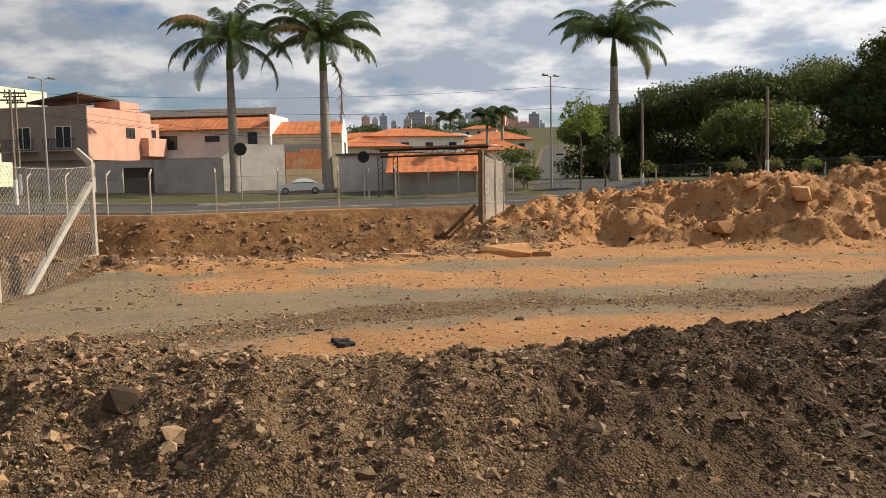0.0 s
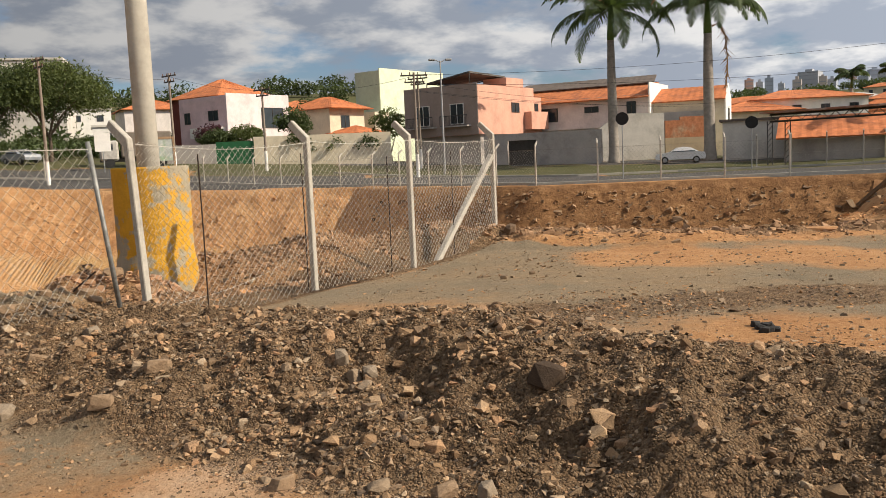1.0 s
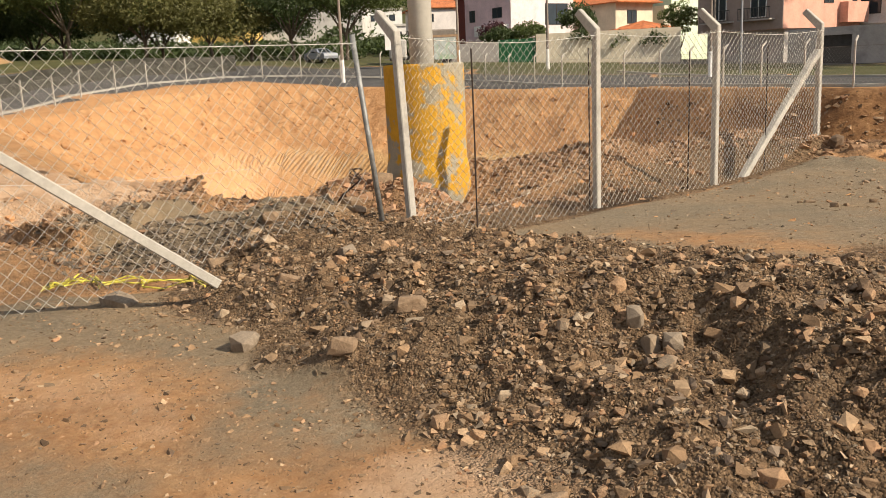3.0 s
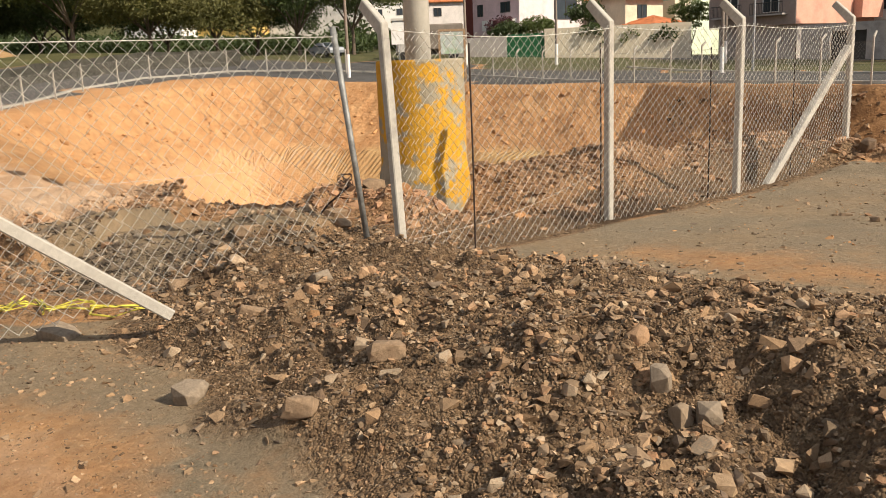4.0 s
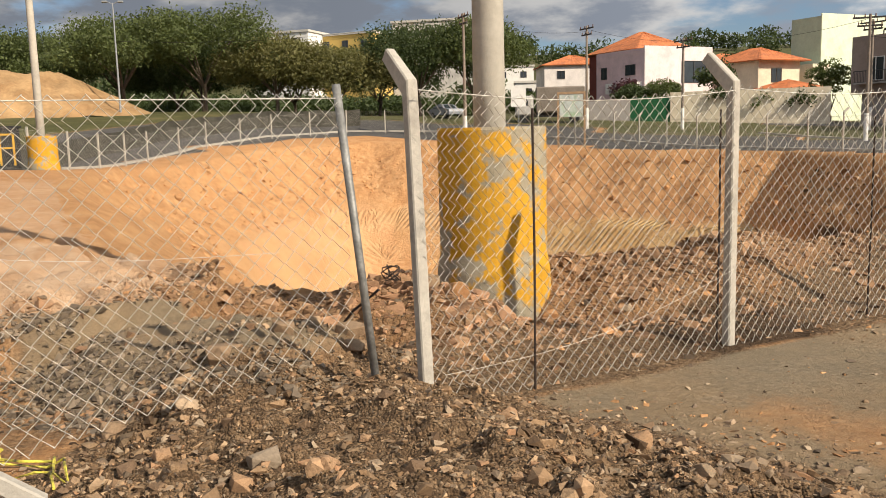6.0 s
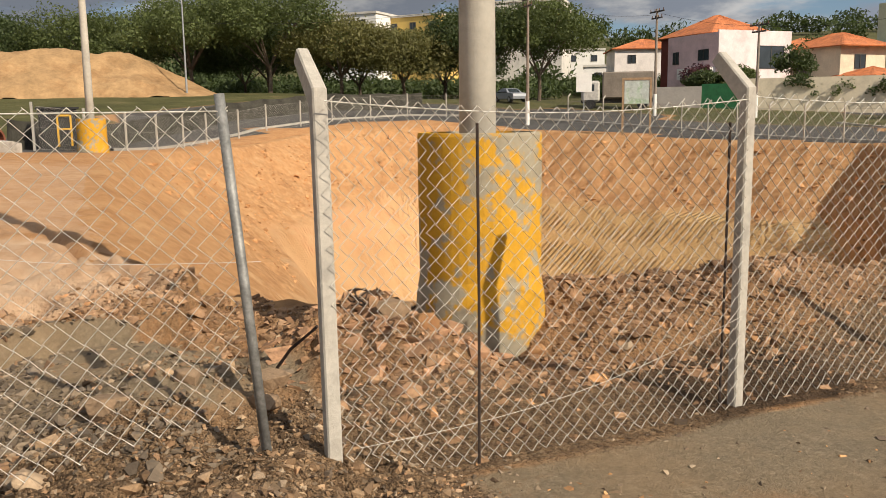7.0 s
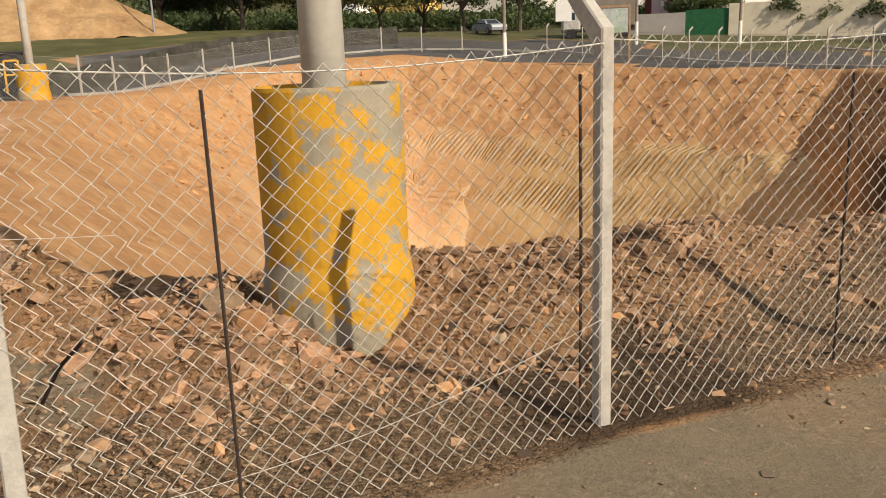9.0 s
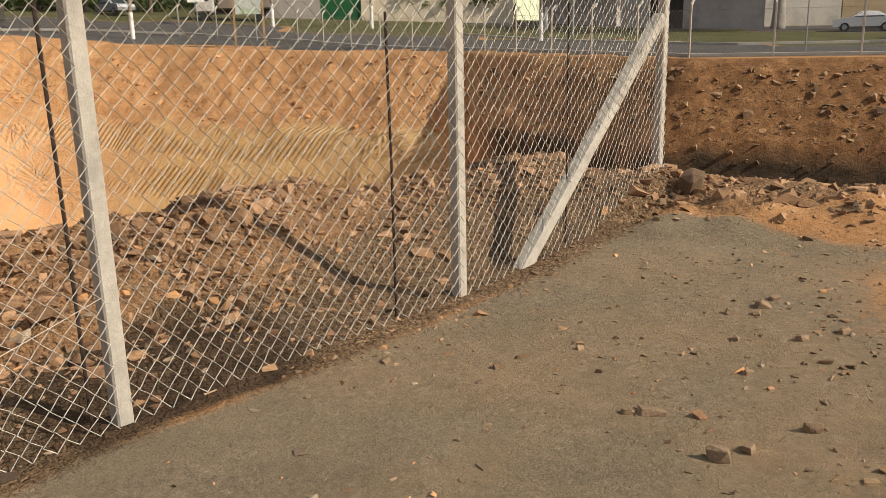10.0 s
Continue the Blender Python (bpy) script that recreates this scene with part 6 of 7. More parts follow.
    for k, (x, y, h) in enumerate(((-22.5, 92.0, 3.6), (-19.0, 93.0, 3.2), (-15.2, 93.6, 3.5), (-28.8, 92.6, 4.4), (-31.5, 91.5, 3.8), (-13.4, 101.0, 6.4), (-27.0, 118, 8.6), (-23.0, 122, 8.2))):
        tree(x, y + (1.9 if k < 5 else 0), h, 1.5 + 0.12 * h, LEAF if k % 2 else LEAF_DARK, 650 + k, n=2400, leaf=0.17, trunk=0.07, low=0.16, label="garden shrub growing over the street wall" if k < 5 else "bushy garden tree between houses")
    # woods and gardens up the slope
    spots = []
    for k in range(84):
        a = radians(r.uniform(-52, 8) if k < 60 else r.uniform(8, 25))
        d = r.uniform(135, 330)
        spots.append((d * math.sin(a), d * math.cos(a), 0, r.uniform(4, 8), r.uniform(3.5, 6.5)))
    treetops("woods", "gardens and trees between houses up the slope", spots, 42000, 0.62, LEAF_DARK, 71)
    spots = []
    for k in range(90):
        a = radians(r.uniform(-8, 40))
        d = r.uniform(520, 1100)
        if abs(math.degrees(a) - 27.7) < 1.6:
            continue
        spots.append((d * math.sin(a), d * math.cos(a), 0, r.uniform(8, 14), r.uniform(8, 16)))
    treetops("woods", "far tree belt below the skyline", spots, 36000, 1.5, LEAF_DARK, 72)
    for k, (x, y, h) in enumerate(((56.0, 128, 10), (61, 133, 11), (52, 134, 10))):
        palm(x, y, h, 80 + k, 0.3, 12, 3.2)


planting()

# ---- street furniture and vehicles ----
def street_lamp(x, y, h, rz=0, label="tall steel street lamp with two heads"):
    z = lz(x, y)
    t = thing("street_lamp", label, "street lamp", (x, y, z), rz)
    vs, fs = tube([(0, 0, -0.3), (0, 0, h * 0.5), (0, 0, h)], [0.11, 0.085, 0.06], 10)
    raw("pole", vs, fs, GREY_STEEL, t)
    for sg in (-1, 1):
        vs, fs = tube([(0, 0, h - 0.15), (sg * 0.35, 0, h + 0.05), (sg * 0.5, 0, h + 0.08)], 0.035, 6)
        raw("arm", vs, fs, GREY_STEEL, t)
        bm = box_bm(sg * 0.45 if sg > 0 else -1.0, 1.0 if sg > 0 else -0.45, -0.16, 0.16, h, h + 0.18, 0.05)
        part("lamp_head", bm, GREY_STEEL, t)


def power_pole(x, y, h, rz=0, arms=((0.0, 1.1), (0.55, 0.8)), label="weathered utility pole with crossarms and white-painted base"):
    z = lz(x, y)
    t = thing("utility_pole", label, "utility pole", (x, y, z), rz)
    vs, fs = tube([(0, 0, -0.3), (0, 0, h)], [0.15, 0.09], 10)
    raw("pole", vs, fs, material("weathered_pole", (0.24, 0.20, 0.165), 0.9, var=0.2, scale=2, bump=0.2), t)
    vs, fs = tube([(0, 0, -0.1), (0, 0, 1.9)], [0.158, 0.15], 12)
    raw("painted_band", vs, fs, WHITE, t, "white painted band")
    for dz, half in arms:
        part("crossarm", box_bm(-half, half, -0.06, 0.06, h - dz - 0.3, h - dz - 0.18, 0.01), DARK_STEEL, t)
        for k in (-0.9, -0.3, 0.3, 0.9):
            vs, fs = tube([(k * half, 0, h - dz - 0.18), (k * half, 0, h - dz + 0.02)], [0.05, 0.035], 6)
            raw("insulator", vs, fs, material("brown_ceramic", (0.12, 0.06, 0.04), 0.4, bump=0), t)


street_lamp(35.0, 66.3, 9.6, 20)
street_lamp(-5.4, 74.8, 9.7, 15)
street_lamp(-71.6, 60.7, 10.6, 40)
POLES = [(-7.4, 71.6, 8.6), (41.6, 62.4, 7.3), (46.2, 52.6, 7.4), (-37.1, 67.6, 10.2), (-31.2, 79.7, 9.2), (-23.2, 82.4, 8.0), (-8.4, 85.1, 9.0)]
for k, (x, y, h) in enumerate(POLES):
    power_pole(x, y, h, (10, 50, 55, -38, -35, -30, -25)[k], arms=((0.0, 1.1), (0.55, 0.8)) if k not in (1, 2) else ())


def cable(a, b, sag, r=0.012):
    a, b = Vector(a), Vector(b)
    pts = [a.lerp(b, k / 16) - Vector((0, 0, sag * (1 - (2 * k / 16 - 1) ** 2))) for k in range(17)]
    vs, fs = tube(pts, r, 4)
    ob = new("cable", mesh("cable", vs, fs, BLACK))
    tagged(ob, "thin black overhead cable slung between poles", "cable", "overhead cables")


def top(k, dz=0.0):
    x, y, h = POLES[k]
    return (x, y, lz(x, y) + h + dz)


for a, b, s in ((top(0, -0.2), (35.0, 66.3, 9.2), 0.7), (top(0, -0.9), (41.6, 62.4, 7.6), 1.0), ((35.0, 66.3, 9.2), top(2, 0.0), 0.4), (top(0, -0.3), top(5, -0.3), 0.6), (top(5, -0.3), top(4, -0.3), 0.3), (top(4, -0.5), top(3, -0.5), 0.5), (top(3, -0.3), (-71.6, 60.7, 11.0), 0.8), (top(0, -1.5), (19, 80, 5.6), 0.6), (top(6, -0.6), (16, 90, 6.4), 0.5), (top(6, -1.4), (26, 84, 5.2), 0.6)):
    cable(a, b, s)


def disc_sign(x, y, h, r, face, rz, label, z=None):
    z = lz(x, y) if z is None else z
    t = thing("road_sign", label, "road sign", (x, y, z), rz)
    vs, fs = tube([(0, 0, -0.3), (0, 0, h + r)], 0.035, 8)
    raw("post", vs, fs, GREY_STEEL, t)
    vs, fs = tube([(0, -0.05, h), (0, -0.03, h)], [r, r], 24)
    raw("disc", vs, fs, face, t)


disc_sign(6.4, 49.4, 3.45, 0.36, BLACK, -8, "round road sign seen from its dark back")
disc_sign(16.6, 60.5, 3.2, 0.42, BLACK, -15, "round road sign seen from its dark back")
disc_sign(34.9, 64.6, 2.9, 0.45, WHITE, -28, "round white road sign with a dark bar")
part("bar", box_bm(-0.3, 0.3, -0.075, -0.055, 2.83, 2.97), BLACK, bpy.data.objects["road_sign.002"])


def sedan(x, y, rz, paint, label):
    z = lz(x, y)
    t = thing("car", label, "car", (x, y, z), rz)
    prof = [(-2.15, 0.35), (-2.2, 0.62), (-2.1, 0.86), (-1.55, 0.95), (-0.95, 1.0), (-0.35, 1.38), (0.25, 1.45), (0.85, 1.40), (1.55, 1.02), (2.1, 0.94), (2.18, 0.6), (2.1, 0.35)]
    vs, fs = [], []
    for sgn in (-1, 1):
        for px, pz in prof:
            w = 0.86 if pz < 1.05 else 0.66
            vs.append((px, sgn * w, pz))
    n = len(prof)
    fs.append(tuple(range(n)))
    fs.append(tuple(range(2 * n - 1, n - 1, -1)))
    for i in range(n):
        j = (i + 1) % n
        fs.append((i, i + n, j + n, j))
    raw("body", vs, fs, paint, t)
    for sg in (-1, 1):
        vs = [(-0.85, sg * 0.865, 1.0), (1.35, sg * 0.865, 1.02), (0.8, sg * 0.69, 1.36), (-0.3, sg * 0.69, 1.35)]
        vs2 = [(a, b * 0.97, c) for a, b, c in vs]
        raw("side_window", vs + vs2, [(0, 1, 2, 3), (7, 6, 5, 4), (0, 4, 5, 1), (1, 5, 6, 2), (2, 6, 7, 3), (3, 7, 4, 0)], GLASS, t)
        for px in (-1.35, 1.35):
            vs, fs = tube([(px, sg * 0.7, 0.31), (px, sg * 0.9, 0.31)], 0.31, 18)
            w = raw("wheel", vs, fs, BLACK, t)
            vs, fs = tube([(px, sg * 0.88, 0.31), (px, sg * 0.91, 0.31)], 0.19, 14)
            raw("rim", vs, fs, GREY_STEEL, w)
    raw("windscreen", [(-0.98, -0.62, 1.02), (-0.98, 0.62, 1.02), (-0.4, 0.55, 1.38), (-0.4, -0.55, 1.38), (-0.93, -0.62, 1.0), (-0.93, 0.62, 1.0), (-0.35, 0.55, 1.36), (-0.35, -0.55, 1.36)], [(0, 1, 2, 3), (7, 6, 5, 4), (0, 4, 5, 1), (1, 5, 6, 2), (2, 6, 7, 3), (3, 7, 4, 0)], GLASS, t)


CAR_WHITE = material("white_car_paint", (0.74, 0.74, 0.74), 0.25, var=0.03, scale=1, bump=0, spec=0.5)
CAR_GREY = material("grey_car_paint", (0.25, 0.27, 0.30), 0.25, var=0.03, scale=1, bump=0, spec=0.5)
sedan(15.6, 79.3, -10, CAR_WHITE, "white sedan parked beside the boundary wall")
sedan(-48.2, 83.0, 150, CAR_GREY, "grey car parked under the avenue trees")


def truck(x, y, rz):
    z = lz(x, y)
    t = thing("truck", "old lorry with a grey-brown canvas-covered body", "truck", (x, y, z), rz)
    body = material("truck_canvas", (0.20, 0.17, 0.14), 0.9, var=0.2, scale=1, bump=0.3, bump_scale=6)
    part("cargo_body", box_bm(-2.6, 2.2, -1.15, 1.15, 1.0, 3.5, 0.12), body, t)
    part("chassis", box_bm(-2.6, 4.2, -0.5, 0.5, 0.6, 1.0), DARK_STEEL, t)
    part("cab", box_bm(2.4, 4.2, -1.1, 1.1, 0.7, 2.7, 0.2), material("truck_cab", (0.45, 0.43, 0.40), 0.4, bump=0), t)
    part("cab_window", box_bm(2.9, 4.22, -1.12, 1.12, 1.7, 2.4, 0.05), GLASS, t)
    for px in (-1.6, 3.3):
        for sg in (-1, 1):
            vs, fs = tube([(px, sg * 0.75, 0.48), (px, sg * 1.08, 0.48)], 0.48, 18)
            raw("wheel", vs, fs, BLACK, t)


truck(-36.2, 84.6, 205)


def board_frame():
    t = thing("notice_board", "bare wooden frame holding a pale notice board", "notice board", (-26.9, 63.4, lz(-26.9, 63.4)), math.degrees(math.atan2(0.8, 1.7)))
    wood = material("raw_timber", (0.30, 0.21, 0.13), 0.9, var=0.2, scale=3, bump=0.2)
    for x in (0.0, 1.9):
        part("post", box_bm(x - 0.07, x + 0.07, -0.07, 0.07, -0.3, 4.0), wood, t)
    part("top_rail", box_bm(-0.07, 1.97, -0.08, 0.08, 3.85, 4.0), wood, t)
    part("board", box_bm(0.1, 1.8, -0.03, 0.03, 2.2, 3.8), material("faded_board", (0.40, 0.46, 0.45), 0.7, var=0.25, scale=1.2, bump=0, second=(0.22, 0.33, 0.20), second_scale=1.1), t)
    t = thing("sign_panel", "white rectangular sign panel on a post", "sign", (-37.4, 78.2, lz(-37.4, 78.2)), 25)
    vs, fs = tube([(0, 0, -0.2), (0, 0, 3.6)], 0.05, 6)
    raw("post", vs, fs, GREY_STEEL, t)
    part("panel", box_bm(-0.7, 0.7, -0.1, -0.05, 1.9, 3.6), WHITE, t)


board_frame()


def kiosk():
    z = lz(-41.2, 29.6)
    t = thing("site_kiosk", "small black and yellow site cabin behind the fence", "cabin", (-41.2, 29.6, z), 63)
    part("cabin_wall", box_bm(-0.85, 0.85, 0, 1.4, -0.2, 2.0, 0.04), BLACK, t)
    yl = material("yellow_paint", (0.62, 0.36, 0.03), 0.6, var=0.1, scale=2, bump=0)
    for x in (-0.1, 0.5):
        part("yellow_frame", box_bm(x, x + 0.09, -0.08, 0.0, 0.2, 1.7), yl, t)
    for zz_ in (1.0, 1.65):
        part("yellow_frame", box_bm(-0.01, 0.5, -0.075, -0.005, zz_, zz_ + 0.09), yl, t)
    part("roof", box_bm(-0.95, 0.95, -0.1, 1.5, 2.0, 2.1), BLACK, t)


kiosk()


def sand_heap():
    xs, ys = np.linspace(-17, 17, 90), np.linspace(-8, 8, 50)
    X, Y = np.meshgrid(xs, ys)
    crest = np.interp(X, [-17, -12, -5, 2, 8, 11, 17], [0.3, 3.0, 4.6, 4.8, 4.2, 2.6, 0.0])
    H = crest * np.clip(1.15 - (np.abs(Y) / 7.0) ** 1.15, -0.2, 1) + 0.9 * fbm(X, Y, 0.3, 6, 131, 0.6) * np.clip(crest / 4, 0, 1)
    vs = np.stack([X.ravel(), Y.ravel(), H.ravel() - 0.3], 1)
    nx = len(xs)
    fs = [(j * nx + i, j * nx + i + 1, (j + 1) * nx + i + 1, (j + 1) * nx + i) for j in range(len(ys) - 1) for i in range(nx - 1)]
    ob = new("sand_mound", mesh("sand_mound", vs, fs, material("pale_sand", (0.34, 0.215, 0.105), 0.95, var=0.25, scale=0.4, bump=0.7, bump_scale=1.6, second=(0.27, 0.155, 0.07), second_scale=0.3), True))
    ob.matrix_world = pose(-83.5, 54.0, lz(-83.5, 54.0) - 0.3, 0, 0, 58)
    tagged(ob, "large pale orange heap of sandy earth", "earth heap")


sand_heap()


# ---- end of the far fence, by the mound ----
chain_link((10.75, 24.8), (13.9, 30.4), lambda k: 2.3 - 0.1 * k, lambda k: 0.2 + 0.1 * k, seed=21, cell=0.11, radius=0.0045, label="pale chain-link fence running off beside the earth mound")
for k in range(1, 3):
    f = k / 2
    fence_post(10.75 + 3.2 * f, 24.8 + 5.65 * f, 0.1, label="grey concrete fence post beside the earth mound")
strut("timber_post", (10.5, 24.6, -0.2), (10.56, 24.65, 2.45), 0.075, material("old_timber", (0.16, 0.115, 0.075), 0.95, var=0.25, scale=6, bump=0.4), "dark weathered timber post at the end of the fence", "timber post")
strut("brace", (9.75, 25.75, -0.2), (10.46, 24.9, 0.75), 0.05, MATS["old_timber"], "short slanting timber brace", "fence brace")
far_fence([(17.5, 62.5), (26.0, 59.5), (30.0, 63.5)], 2.2, "grey post of the workshop fence", group="posts of the workshop fence")


# ---- stones and clods ----
def stone_shapes(count, seed, detail):
    """Angular lumps: hulls of a few points about a rounded block."""
    r = rng(seed)
    out = []
    for _ in range(count):
        bm = bmesh.new()
        p = r.normal(size=(8 if detail else 6, 3))
        p = p / np.linalg.norm(p, axis=1)[:, None] * r.uniform(0.85, 1.1, size=(len(p), 1))
        p = np.sign(p) * np.abs(p) ** 0.75 * np.array([1.0, r.uniform(0.6, 0.95), r.uniform(0.45, 0.8)])
        for q in p:
            bm.verts.new(q)
        bmesh.ops.convex_hull(bm, input=bm.verts)
        bmesh.ops.delete(bm, geom=[v for v in bm.verts if not v.link_faces], context="VERTS")
        bm.verts.index_update()
        v = np.array([tuple(q.co) for q in bm.verts])
        f = np.array([[q.index for q in fc.verts] for fc in bm.faces])
        bm.free()
        out.append((v, f))
    return out


def scatter(name, label, spots, sizes, mat, seed, detail=True, sink=0.62, category="stones", z=None):
    """Many loose stones at the spots (x, y), joined into one mesh."""
    r = rng(seed)
    shapes = stone_shapes(16, seed, detail)
    n = len(sizes)
    x, y = spots[:, 0], spots[:, 1]
    z = ground(x, y) if z is None else z
    which = r.integers(0, len(shapes), n)
    V, F, base = [], [], 0
    for k, (v, f) in enumerate(shapes):
        m = np.where(which == k)[0]
        if not len(m):
            continue
        a = r.uniform(0, 2 * np.pi, len(m))
        t = r.normal(0, 0.45, len(m))
        ca, sa, ct, st = np.cos(a), np.sin(a), np.cos(t), np.sin(t)
        s = sizes[m]
        p = v[None] * s[:, None, None]
        px, py, pz = p[:, :, 0], p[:, :, 1], p[:, :, 2]
        py, pz = py * ct[:, None] - pz * st[:, None], py * st[:, None] + pz * ct[:, None]
        px, py = px * ca[:, None] - py * sa[:, None], px * sa[:, None] + py * ca[:, None]
        q = np.stack([px + x[m][:, None], py + y[m][:, None], pz + (z[m] + s * (0.5 - sink))[:, None]], -1)
        V.append(q.reshape(-1, 3))
        F.append((f[None] + (np.arange(len(m)) * len(v))[:, None, None] + base).reshape(-1, 3))
        base += len(m) * len(v)
    V, F = np.concatenate(V), np.concatenate(F)
    me = bpy.data.meshes.new(name)
    me.vertices.add(len(V))
    me.vertices.foreach_set("co", V.astype(np.float32).ravel())
    me.loops.add(F.size)
    me.loops.foreach_set("vertex_index", F.ravel().astype(np.int32))
    me.polygons.add(len(F))
    me.polygons.foreach_set("loop_start", np.arange(0, F.size, 3, dtype=np.int32))
    me.polygons.foreach_set("use_smooth", np.zeros(len(F), bool))
    me.update(calc_edges=True)
    me.materials.append(mat)
    return tagged(new(name, me), label, category, kind="stuff")


MIXED = ((0.09, 0.057, 0.034), (0.265, 0.162, 0.087), (0.19, 0.135, 0.085), (0.34, 0.215, 0.117), (0.125, 0.08, 0.05), (0.37, 0.255, 0.152), (0.265, 0.145, 0.077))
STONE_GREY = material("grey_stone", (0.24, 0.185, 0.138), 0.9, var=0.2, scale=9, bump=0.4, bump_scale=70, second=(0.29, 0.19, 0.115), second_scale=5, island=0.3, palette=((0.10, 0.072, 0.05), (0.22, 0.16, 0.105), (0.14, 0.10, 0.072), (0.34, 0.26, 0.175), (0.18, 0.135, 0.092)))
STONE_BROWN = material("brown_clod", (0.265, 0.165, 0.096), 0.95, var=0.25, scale=9, bump=0.5, bump_scale=60, second=(0.2, 0.128, 0.073), second_scale=5, second_lo=0.55, second_hi=0.75, island=0.25, palette=MIXED)
STONE_ORANGE = material("orange_clod", (0.44, 0.24, 0.11), 0.95, var=0.25, scale=7, bump=0.5, bump_scale=40, second=(0.33, 0.16, 0.07), second_scale=3, island=0.4)
STONE_RED = material("reddish_clod", (0.30, 0.17, 0.098), 0.95, var=0.25, scale=8, bump=0.5, bump_scale=50, second=(0.24, 0.135, 0.075), second_scale=4, second_lo=0.55, second_hi=0.75, island=0.3, palette=((0.2, 0.115, 0.064), (0.31, 0.185, 0.1), (0.24, 0.14, 0.078), (0.35, 0.215, 0.12), (0.28, 0.17, 0.098)))
STONE_PALE = material("pale_stone", (0.34, 0.25, 0.165), 0.9, var=0.2, scale=9, bump=0.4, bump_scale=60, island=0.35)
STONE_SLATE = material("dark_grey_stone", (0.14, 0.11, 0.08), 0.9, var=0.2, scale=9, bump=0.4, bump_scale=60, island=0.3, palette=((0.10, 0.075, 0.054), (0.19, 0.145, 0.10), (0.13, 0.10, 0.072), (0.25, 0.19, 0.13), (0.15, 0.12, 0.09)))
STONE_DAMP = material("damp_clod", (0.12, 0.075, 0.045), 0.9, var=0.25, scale=9, bump=0.5, bump_scale=60, island=0.3, palette=((0.07, 0.046, 0.03), (0.17, 0.108, 0.064), (0.12, 0.08, 0.052), (0.25, 0.165, 0.098), (0.1, 0.066, 0.042)))


def sample(n, seed, box, weight):
    """n random spots in the box (x0, x1, y0, y1), kept by weight(x, y) from 0 to 1."""
    r = rng(seed)
    got = []
    total = 0
    while total < n:
        x, y = r.uniform(box[0], box[1], n * 2), r.uniform(box[2], box[3], n * 2)
        keep = r.uniform(0, 1, n * 2) < weight(x, y)
        got.append(np.stack([x[keep], y[keep]], 1))
        total += int(keep.sum())
    return np.concatenate(got)[:n]


def berm_weight(x, y):
    d, _, h, w = polyline(x, y, BERM)
    near = 1.0 / (1 + (np.hypot(x + 1.2, y - 6.0) / 5.5) ** 2)
    return np.clip(smooth(1.12, 0.8, d / w + 0.2 * fbm(x, y, 0.9, 5, 81)) + 0.015, 0, 1) * near * (0.35 + 0.65 * smooth(-0.25, 0.35, fbm(x, y, 1.1, 4, 201)))


def behind_weight(x, y):
    off = -(x + 4.4) * 0.876 + (y - 9.75) * 0.483
    d, _ = polyline(x, y, PIT, True)
    edge = np.where(inside(x, y, PIT), -d, d)
    k = (0.12 * smooth(-0.3, 0.1, off) + 0.88 * smooth(0.35, 1.3, off + 0.6 * fbm(x, y, 0.8, 3, 207))) * smooth(-0.4, 0.2, edge) * smooth(9, 5, np.abs(off))
    k = k * (1 - 0.92 * smooth(1.0, 0.8, np.hypot((x + 6.9) * 0.42 + (y - 10.0) * 0.1, (y - 10.0) * 0.72)))
    return k * (0.3 + 0.7 * smooth(-0.2, 0.3, fbm(x, y, 0.9, 3, 203)))


def hump_weight(x, y):
    """Gravel thickest on the flank towards the ridge, thin on the flat top."""
    r = np.hypot((x + 6.9) * 0.42 + (y - 10.0) * 0.1, (y - 10.0) * 0.72)
    return smooth(1.25, 0.9, r) * (0.06 + 0.94 * smooth(9.9, 9.2, y + 0.25 * (x + 6.9) + 0.4 * fbm(x, y, 1.0, 3, 211)))


def mound_weight(x, y):
    d, _, h, w = polyline(x, y, MOUND)
    return smooth(1.15, 0.7, d / w)


def yard_weight(x, y):
    d, _, h, w = polyline(x, y, BERM)
    d5, _ = polyline(x, y, [(0.2, 9.6), (2.4, 9.9), (5.0, 9.9), (7.2, 9.0), (9.5, 8.3), (14, 7.5)])
    d6, _ = polyline(x, y, [(-3.9, 10.2), (-2.0, 9.8), (0.5, 9.0), (3.0, 7.6)])
    off = -(x + 4.4) * 0.876 + (y - 9.75) * 0.483
    return np.clip(0.10 + 0.9 * smooth(1.2, 0.2, d5) + 0.4 * smooth(0.8, 0.1, d6), 0, 1) * smooth(0.1, -0.2, off) * (0.2 + 0.8 * smooth(-0.1, 0.3, fbm(x, y, 1.2, 3, 205)))


def hollow_weight(x, y):
    d, _, h, w = polyline(x, y, BERM)
    return smooth(1.0, 1.1, d / w) * smooth(2.6, 1.0, d / w) * smooth(0.5, -0.2, (y - 8.0) + (x + 3.2) * 0.62)


def rim_weight(x, y):
    d, _ = polyline(x, y, [(-0.4, 17.2), (2.5, 16.4), (6.0, 16.4), (8.5, 17.4)])
    return smooth(1.3, 0.3, d)


def sizes(n, seed, med, spread, lo, hi):
    return np.clip(rng(seed).lognormal(math.log(med), spread, n), lo, hi)


